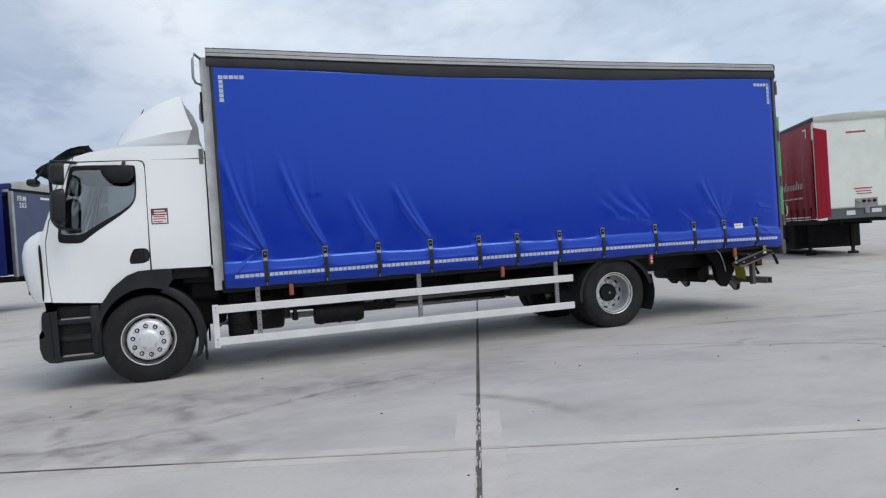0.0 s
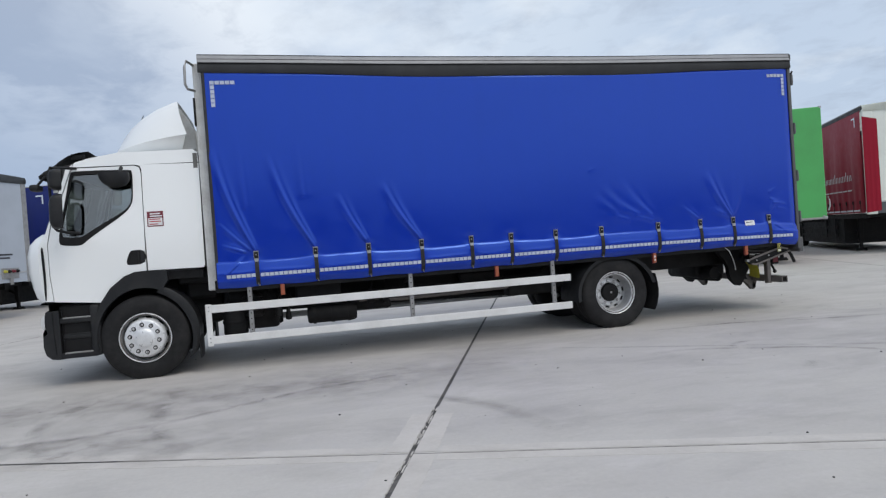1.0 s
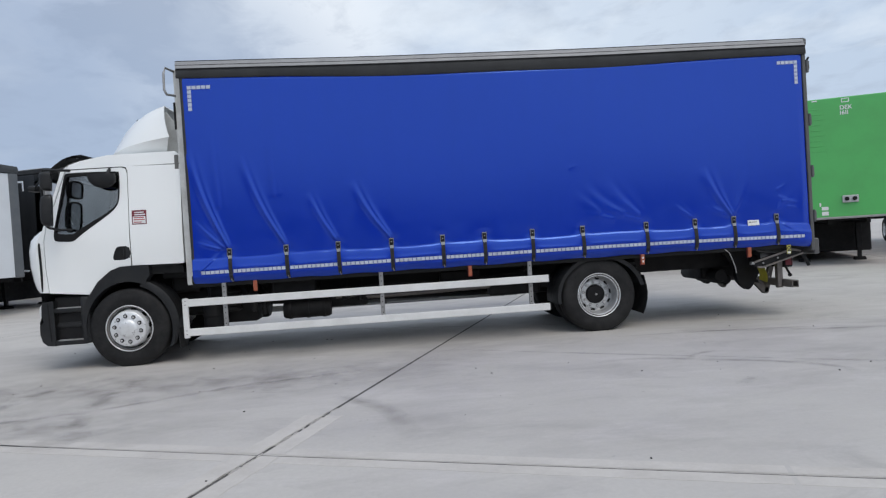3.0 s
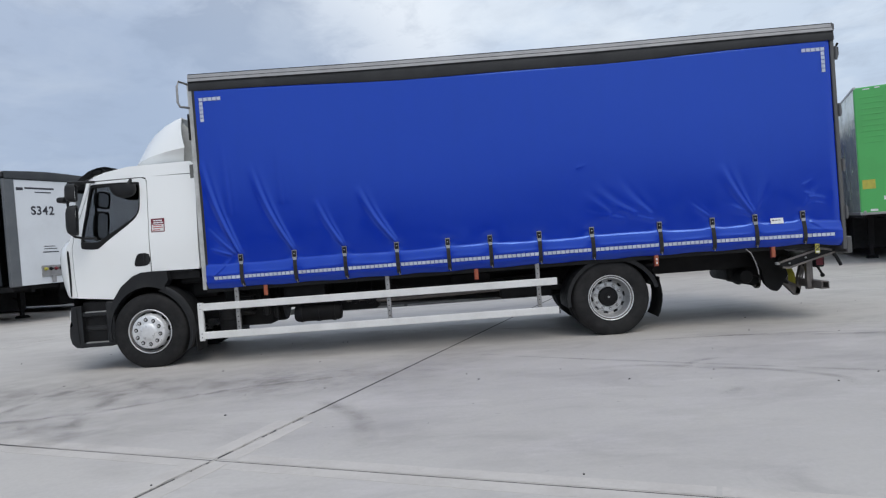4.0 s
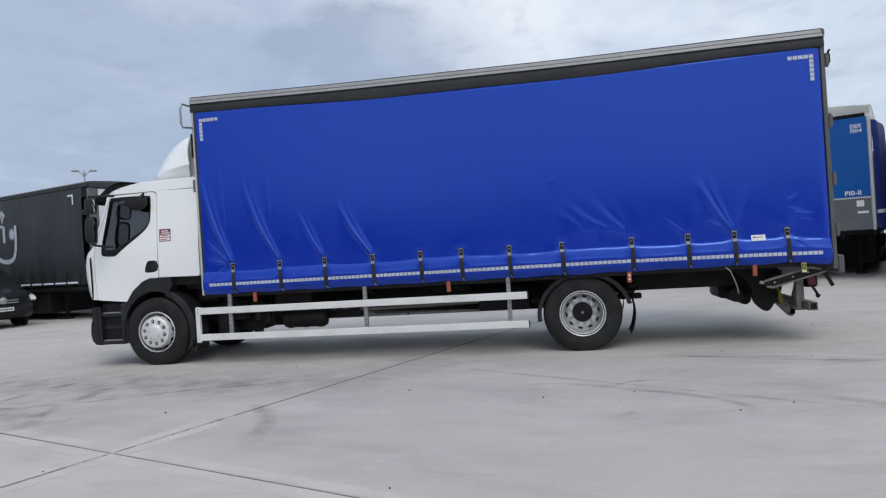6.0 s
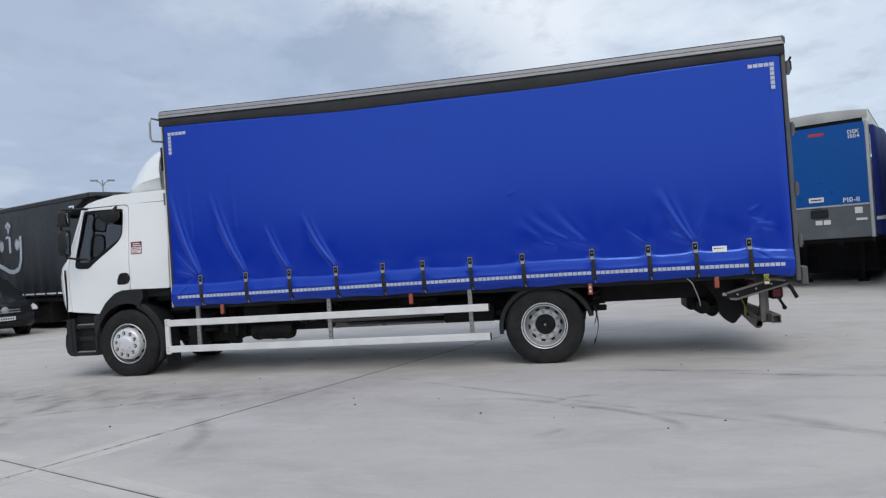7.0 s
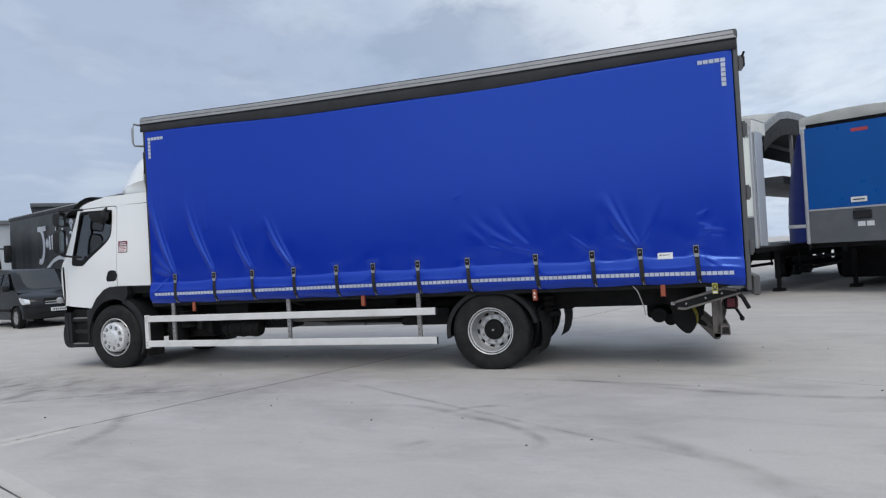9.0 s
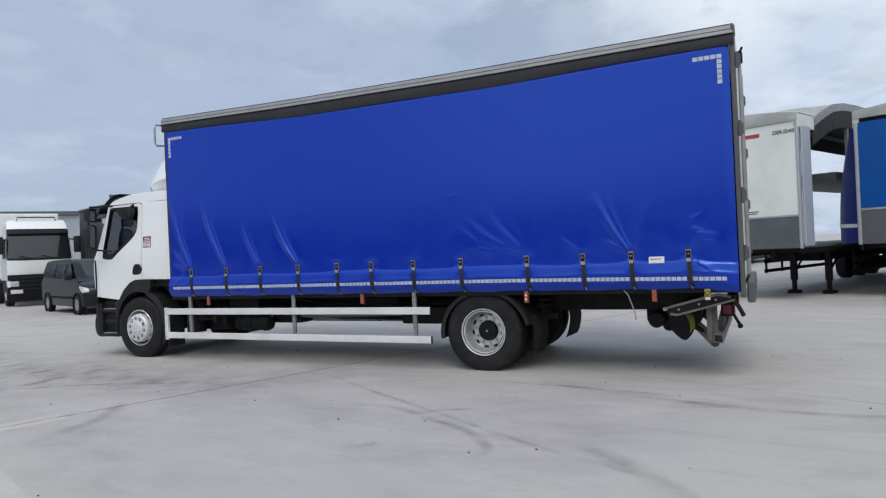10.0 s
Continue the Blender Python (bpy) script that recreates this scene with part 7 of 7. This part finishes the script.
rear_end(t, 13.4, PANEL_GREY)
connectors(t, 1.0, 1.78)
bars("board_label", t, [(0.55, 0.85, 1.45, 1.58), (1.35, 1.62, 1.40, 1.55)], LABEL, -0.012)
bars("board_print", t, [(0.8, 1.35, 2.25, 2.29), (0.85, 1.3, 2.16, 2.19), (0.82, 1.28, 2.08, 2.11), (0.9, 1.5, 4.12, 4.18)], RED_INK)
bars("curtain_print", t, [(1.1 + 0.17 * k, 1.15 + 0.17 * k, 2.42, 2.62 + 0.12 * (k % 7 == 3)) for k in range(18)] + [(1.1 + 0.5 * k, 1.5 + 0.5 * k, 2.08, 2.12) for k in range(6)], LABEL, 0, "side", TW + 0.07)

# far grey trailers seen between the row and at the end
for cx, cy_, turn, mat in ((24.5, 27.5, 70.0, PANEL_GREY), (5.5, 31.0, 73.7, PANEL_DARK)):
    t = thing("box_trailer", right_at(cx, cy_, turn), "grey box trailer standing far back in the yard", "trailer", "far trailers")
    undergear(t, 13.4, (9.0, 10.3, 11.6), 1.25)
    bm = bmesh.new()
    box(bm, 0.0, 13.4, 0.0, TW, 1.25, 4.1, 0.03, 2)
    part("box_body", bm, mat, t, "grey box body")
    bm = bmesh.new()
    for y in (0.0, TW - 0.08):
        box(bm, -0.02, 0.06, y, y + 0.08, 1.25, 4.12)
    part("corner_post", bm, ALU, t)

# grey box trailer beyond the green one, only its edge to be seen
t = thing("box_trailer", right_at(19.95, 21.65, 67.0), "grey box trailer with pale marker strips on its front", "trailer", "trailers in the yard")
TH = 4.65
undergear(t, 12.0, (8.4, 9.7, 11.0), 1.31)
bm = bmesh.new()
box(bm, 0.0, 12.0, 0.0, TW, 1.29, TH, 0.03, 2)
part("body", bm, PANEL_GREY, t, "grey panelled box body")
for y in (0.06, TW - 0.36):
    bm = bmesh.new()
    box(bm, -0.03, 0.0, y, y + 0.12, 1.35, 2.65, 0.01)
    part("marker_strip", bm, LABEL, t, "pale upright marker strip")
bm = bmesh.new()
box(bm, -0.04, 0.0, TW - 0.12, TW, 1.29, TH, 0.01)
part("front_post", bm, PANEL_DARK, t, "dark corner post")
bm = bmesh.new()
box(bm, -0.04, 0.0, 0.0, 0.12, 1.29, TH, 0.01)
part("front_post", bm, PANEL_DARK, t, "dark corner post")

# ---- the van ----
VAN_A = 160.2
van = thing("van", pose(-11.02, 6.87, 0, 0, 0, VAN_A), "dark grey panel van with a chrome grille, parked by the trailers", "van")
# local x runs back from the front axle, y from the near side at 0 to the far side at -1.9
VW = 1.90


SIDE_V = [(-0.88, 0.30), (-0.50, 0.24), (3.75, 0.24), (4.12, 0.32), (4.20, 0.70), (4.16, 1.30), (4.05, 1.80), (3.9, 1.88), (1.2, 1.90), (0.72, 1.83), (0.25, 1.45), (-0.10, 1.16), (-0.55, 1.05), (-0.85, 0.92), (-0.93, 0.70)]


def van_y(st, z):
    """st runs from -1 (far) to 1 (near); the sides lean in above the waist."""
    lean = 0.0 if z < 1.1 else 0.20 * ((z - 1.1) / 0.8) ** 1.3
    lean += 0.04 * max(0.0, (0.5 - z) / 0.3) ** 2
    return -VW / 2 + st * (VW / 2 - lean)


bm = bmesh.new()
outl = smooth_line(SIDE_V, 2)
rows = []
for st in (-1, -0.97, -0.9, -0.5, 0, 0.5, 0.9, 0.97, 1):
    sh = 1.0 - 0.02 * max(0, abs(st) - 0.9) / 0.1
    rows.append([(1.6 + (x - 1.6) * sh + (0.16 * abs(st) ** 4 if x < -0.3 else 0.0), van_y(st, z), 0.95 + (z - 0.95) * sh) for x, z in outl])
surface(bm, rows, True)
bm.verts.ensure_lookup_table()
n = len(outl)
bm.faces.new(bm.verts[:n])
bm.faces.new(bm.verts[8 * n:9 * n])
body = part("body", bm, VAN_PAINT, van, "glossy dark grey van body", 50)


def van_patch(name, outline, material, st_sign, lift, parent, label=""):
    """A panel that follows the lean of the van's side inside an outline."""
    zs_ = [z for _, z in outline]
    lo, hi = min(zs_) + 0.002, max(zs_) - 0.002
    rows = []
    for i in range(11):
        z = lo + (hi - lo) * i / 10
        xs_ = []
        for (xa, za), (xb, zb) in zip(outline, outline[1:] + outline[:1]):
            if (za - z) * (zb - z) <= 0 and za != zb:
                xs_.append(xa + (xb - xa) * (z - za) / (zb - za))
        x0, x1 = min(xs_), max(xs_)
        rows.append([(x0 + (x1 - x0) * k / 4, van_y(st_sign, z) + lift * st_sign, z) for k in range(5)])
    bm = bmesh.new()
    surface(bm, rows)
    bmesh.ops.solidify(bm, geom=list(bm.faces), thickness=0.006)
    return part(name, bm, material, parent, label, 40)


for sg in (1, -1):
    van_patch("front_side_window", [(0.42, 1.20), (1.25, 1.20), (1.25, 1.74), (0.95, 1.74), (0.62, 1.48)], VAN_GLASS, sg, 0.010, body, "dark side window")
    van_patch("middle_window", [(1.36, 1.22), (2.45, 1.22), (2.45, 1.74), (1.36, 1.74)], VAN_GLASS, sg, 0.010, body, "dark side window")
    van_patch("rear_window", [(2.58, 1.22), (3.95, 1.24), (3.85, 1.74), (2.58, 1.74)], VAN_GLASS, sg, 0.010, body, "dark side window")
    van_patch("side_trim", [(0.48, 0.52), (2.9, 0.52), (2.9, 0.60), (0.48, 0.60)], PLASTIC, sg, 0.014, body)
    bm = bmesh.new()
    yy = van_y(sg, 1.2)
    box(bm, 0.42, 0.60, yy, yy + 0.22 * sg, 1.16, 1.36, 0.04, 2)
    part("wing_mirror", bm, PLASTIC, body, "dark wing mirror", 40)
    bm = bmesh.new()
    plate(bm, smooth_line([(-0.88, 0.74), (-0.80, 0.90), (-0.36, 0.99), (-0.34, 0.90), (-0.55, 0.76)], 2), (0.02 if sg > 0 else -VW - 0.02) - 0.16 * sg, (0.006 if sg > 0 else -VW - 0.006))
    part("headlamp", bm, LENS, body, "clear headlamp", 40)
    for x in (0.0, 3.43):
        bm = bmesh.new()
        m = Matrix.Translation((x, 0.005 if sg > 0 else -VW - 0.005, 0.335)) @ Matrix.Rotation(radians(90 * sg), 4, "X")
        lathe(bm, [(0.20, 0.02), (0.22, 0.0), (0.30, 0.0), (0.33, 0.03), (0.335, 0.06), (0.335, 0.2), (0.2, 0.22)], m, 28)
        w = part("wheel", bm, RUBBER, van, "", 40)
        bm = bmesh.new()
        lathe(bm, [(0.205, 0.01), (0.19, 0.03), (0.07, 0.035), (0.05, 0.02), (0.0, 0.02)], m, 24)
        for k in range(7):
            n2 = bmesh.new()
            box(n2, 0.05, 0.195, -0.025, 0.025, 0.008, 0.03)
            join(bm, n2, m @ Matrix.Rotation(2 * math.pi * k / 7, 4, "Z"))
        part("rim", bm, RIM_DULL, w, "grey alloy rim", 40)
        bm = bmesh.new()
        lathe(bm, [(0.385, -0.008), (0.395, -0.012), (0.395, 0.10), (0.0, 0.10)], m, 32)
        part("wheel_arch", bm, BLACK, body, "", 40)
# windscreen, grille, bumper
bm = bmesh.new()
surface(bm, [[(x + 0.10 * abs(v) ** 3, -VW / 2 + v * w, z) for v in [-1 + k / 8 for k in range(17)]] for x, z, w in ((-0.06, 1.195, 0.80), (0.20, 1.43, 0.76), (0.48, 1.66, 0.72), (0.66, 1.81, 0.68))])
bmesh.ops.translate(bm, vec=(-0.012, 0, 0.014), verts=bm.verts)
part("windscreen", bm, SCREEN, body, "sloping windscreen", 60)
bm = bmesh.new()
for k, z in enumerate((0.74, 0.81, 0.88)):
    box(bm, -0.935 + 0.02 * k, -0.89 + 0.02 * k, -VW / 2 - 0.42, -VW / 2 + 0.42, z - 0.014, z + 0.014, 0.006)
lathe(bm, [(0.09, 0.0), (0.10, -0.01), (0.085, -0.02), (0.0, -0.02)], Matrix.Translation((-0.93, -VW / 2, 0.81)) @ Matrix.Rotation(radians(90), 4, "Y"), 24)
part("grille", bm, ALU, body, "chrome grille bars with a round badge", 40)
bm = bmesh.new()
box(bm, -0.905, -0.87, -VW / 2 - 0.45, -VW / 2 + 0.45, 0.70, 0.92, 0.01)
box(bm, -0.94, -0.88, -VW / 2 - 0.6, -VW / 2 + 0.6, 0.33, 0.46, 0.02)
part("air_intake", bm, BLACK, body)
bm = bmesh.new()
box(bm, -0.955, -0.94, -VW / 2 - 0.27, -VW / 2 + 0.27, 0.50, 0.61, 0.004)
pl = part("number_plate", bm, LABEL, body, "pale number plate")
bm = bmesh.new()
for k in range(7):
    box(bm, -0.958, -0.9545, -VW / 2 - 0.22 + 0.064 * k, -VW / 2 - 0.18 + 0.064 * k, 0.525, 0.585)
part("plate_print", bm, INK, pl)

# ---- white tractor unit behind the van ----
TRA = thing("tractor_unit", pose(-18.8, 10.85, 0, 0, 0, 155), "white tractor unit with a dark windscreen and grille", "truck")
# local x runs back from the front face, y across from -1.25 to 1.25


def cab_rows(spec):
    rows = []
    for x, z, hw, back in spec:
        rows.append([(x + back * abs(v) ** 4, v * hw, z) for v in [-1 + k / 10 for k in range(21)]])
    return rows


bm = bmesh.new()
surface(bm, cab_rows([(0.12, 0.95, 1.25, 0.12), (0.03, 1.3, 1.25, 0.14), (0.0, 1.75, 1.25, 0.16), (0.0, 2.02, 1.24, 0.16)]))
surface(bm, cab_rows([(0.33, 3.34, 1.16, 0.14), (0.42, 3.42, 1.16, 0.14), (0.55, 3.62, 1.14, 0.12), (0.85, 3.76, 1.10, 0.1), (1.4, 3.82, 1.08, 0.0), (2.2, 3.82, 1.08, 0.0), (2.25, 1.2, 1.24, 0.0)]))
for s in (1, -1):
    surface(bm, [[(x0, s * hw, z) for x0 in (f, 1.0, 2.25)] for f, z, hw in ((0.25, 1.15, 1.245), (0.16, 2.0, 1.25), (0.30, 2.6, 1.22), (0.56, 3.42, 1.155), (0.70, 3.65, 1.12), (1.2, 3.80, 1.09))])
tcab = part("cab", bm, PAINT, TRA, "white high cab", 50)
bm = bmesh.new()
surface(bm, cab_rows([(0.005, 2.03, 1.22, 0.16), (0.13, 2.55, 1.19, 0.15), (0.30, 3.12, 1.17, 0.14)]))
part("windscreen", bm, SCREEN, tcab, "dark windscreen", 50)
bm = bmesh.new()
surface(bm, cab_rows([(0.22, 3.10, 1.17, 0.14), (0.18, 3.16, 1.18, 0.14), (0.28, 3.33, 1.17, 0.14), (0.36, 3.37, 1.16, 0.14)]))
part("sun_visor", bm, BLACK, tcab, "black sun visor", 50)
bm = bmesh.new()
surface(bm, cab_rows([(0.0, 1.99, 1.20, 0.16), (-0.03, 2.02, 1.20, 0.16), (0.0, 2.10, 1.20, 0.16)]))
for y in (-0.5, 0.35):
    pipe(bm, [(-0.02, y, 2.06), (0.02, y + 0.45, 2.20)], 0.015)
part("wipers", bm, BLACK, tcab, "black wipers in their well", 50)
bm = bmesh.new()
surface(bm, cab_rows([(0.13, 0.22, 1.22, 0.12), (0.04, 0.5, 1.25, 0.12), (0.02, 0.95, 1.25, 0.13), (0.0, 1.38, 1.24, 0.14)]))
bmesh.ops.translate(bm, vec=(-0.03, 0, 0), verts=bm.verts)
part("grille", bm, BLACK, tcab, "black grille and bumper", 50)
bm = bmesh.new()
for z in (0.75, 0.9, 1.1, 1.25):
    box(bm, -0.05, -0.02, -0.75, 0.75, z - 0.03, z + 0.03, 0.01)
part("grille_slat", bm, PLASTIC, tcab)
for s in (1, -1):
    bm = bmesh.new()
    plate(bm, [(0.0, 0.86), (0.28, 0.92), (0.30, 1.18), (0.05, 1.12)], s * 1.265, s * 1.15)
    box(bm, -0.035, 0.02, s * 0.84, s * 1.16, 0.88, 1.10, 0.02)
    part("headlamp", bm, LENS, tcab, "clear headlamp")
    bm = bmesh.new()
    box(bm, 0.02, 0.20, s * 1.34, s * 1.62, 2.28, 3.02, 0.05, 2)
    pipe(bm, [(0.30, s * 1.2, 2.9), (0.12, s * 1.45, 2.85)], 0.03)
    part("wing_mirror", bm, PLASTIC, tcab, "tall dark wing mirror", 40)
    bm = bmesh.new()
    plate(bm, [(0.42, 2.1), (1.3, 2.1), (1.3, 2.95), (0.62, 2.95)], s * 1.262, s * 1.20)
    part("side_window", bm, BLACK, tcab)
    for x in (1.35, 4.9):
        bm = bmesh.new()
        m = Matrix.Translation((x, s * 1.2, 0.5)) @ Matrix.Rotation(radians(90 * s), 4, "X")
        lathe(bm, [(0.28, 0.03), (0.31, 0.0), (0.42, -0.01), (0.475, 0.01), (0.5, 0.04), (0.5, 0.3), (0.3, 0.32)], m, 28)
        w = part("wheel", bm, RUBBER, TRA, "", 40)
        bm = bmesh.new()
        lathe(bm, [(0.29, 0.02), (0.26, 0.06), (0.15, 0.0), (0.0, -0.03)], m, 24)
        part("rim", bm, RIM, w, "", 40)
bm = bmesh.new()
box(bm, 0.4, 6.0, -0.45, 0.45, 0.6, 1.0)
box(bm, 0.3, 2.2, -1.2, 1.2, 0.55, 1.2, 0.05)
part("chassis", bm, BLACK, TRA)
bm = bmesh.new()
pipe(bm, [(0.72, -0.75, 3.74), (0.74, -0.72, 3.90), (0.74, 0.72, 3.90), (0.72, 0.75, 3.74)], 0.025)
part("light_bar", bm, BLACK, TRA, "thin black roof light bar")
bm = bmesh.new()
box(bm, -0.055, -0.03, 0.72, 1.16, 0.58, 0.74, 0.004)
part("number_plate", bm, LABEL, tcab)

# white box trailer coupled behind the tractor unit
t = thing("box_trailer", pose(-18.8, 10.85, 0, 0, 0, 155) @ pose(2.9, 1.25, 0), "plain white box trailer behind the tractor unit", "trailer", "far trailers")
bm = bmesh.new()
box(bm, 0.0, 11.0, -2.5, 0.0, 1.2, 4.22, 0.05, 2)
part("box_body", bm, PANEL_WHITE, t, "plain white box")
bm = bmesh.new()
box(bm, 0.3, 10.8, -2.0, -0.5, 0.75, 1.19)
part("chassis", bm, BLACK, t)
for x in (8.0, 9.3):
    for y, s in ((-0.06, -1), (-2.44, 1)):
        bm = bmesh.new()
        road_wheel_mesh(bm, x, y, s)
        part("wheel", bm, RUBBER, t, "", 40)

# ---- distance: sheds and lamp columns ----


def shed(at, turn, length, depth, high, material, label):
    ob = thing("warehouse", pose(*at, 0, 0, 0, turn), label, "building", "far sheds")
    bm = bmesh.new()
    box(bm, 0, length, 0, depth, 0, high - 0.4)
    part("wall", bm, material, ob)
    bm = bmesh.new()
    for k in range(int(length / 1.2)):
        box(bm, 1.2 * k + 0.5, 1.2 * k + 0.58, -0.04, 0.0, 0, high - 0.4)
    part("cladding_ribs", bm, material, ob)
    bm = bmesh.new()
    box(bm, -0.3, length + 0.3, -0.3, depth + 0.3, high - 0.4, high, 0.05)
    part("roof_edge", bm, PANEL_DARK, ob, "dark roof edge")
    for k in range(int(length / 14)):
        bm = bmesh.new()
        box(bm, 5 + 14 * k, 9 + 14 * k, -0.08, 0.0, 0.0, min(4.2, high * 0.6))
        part("shutter_door", bm, PANEL_DARK, ob)
    return ob


shed((-83.5, -21.6), 56.3, 76, 30, 6.75, CLADDING_PALE, "long pale grey clad shed with a dark roof edge")
shed((-53.4, 42.0), 50, 14, 12, 9.25, CLADDING, "taller grey clad block on the shed")


def lamp_column(at, high, turn, label):
    ob = thing("lamp_column", pose(*at, 0, 0, 0, turn), label, "street lamp", "lamp columns")
    bm = bmesh.new()
    lathe(bm, [(0.12, 0), (0.12, 1.2), (0.09, 1.3), (0.05, high), (0.0, high)], Matrix.Identity(4), 12)
    part("column", bm, STEEL, ob, "", 40)
    for s in (1, -1):
        bm = bmesh.new()
        pipe(bm, [(0, 0, high - 0.6), (0.2 * s, 0, high - 0.25), (0.5 * s, 0, high - 0.1)], 0.05)
        part("arm", bm, STEEL, ob)
        bm = bmesh.new()
        box(bm, 0.4 * s, 1.05 * s, -0.15, 0.15, high - 0.12, high + 0.04, 0.05)
        part("lantern", bm, STEEL, ob, "grey lantern head")


lamp_column((-37.5, 45.8), 10.9, 35, "grey double-headed lamp column")
lamp_column((42.0, 62.0), 10.0, 70, "grey double-headed lamp column far off")

# an unseen shed added behind the camera, dark for the curtain's low reflection
shed((70.0, -58.0), 171.0, 150, 20, 6.1, CLADDING, "unseen dark shed added across the yard for reflections")

# loose stones and litter on the concrete
rnd = random.Random(4)
bm = bmesh.new()
for k in range(70):
    x, y = rnd.uniform(-3, 12), rnd.uniform(-7.5, 2.5)
    r = rnd.uniform(0.004, 0.011)
    n = bmesh.new()
    bmesh.ops.create_icosphere(n, subdivisions=1, radius=r)
    for v in n.verts:
        v.co = Vector((v.co.x * rnd.uniform(0.7, 1.5), v.co.y * rnd.uniform(0.7, 1.3), v.co.z * 0.6))
    join(bm, n, Matrix.Translation((x, y, r * 0.4)) @ Matrix.Rotation(rnd.uniform(0, 6), 4, "Z"))
tagged(part("grit", bm, BLACK, None), "dark grit and small stones scattered on the concrete", "stones", kind="stuff")
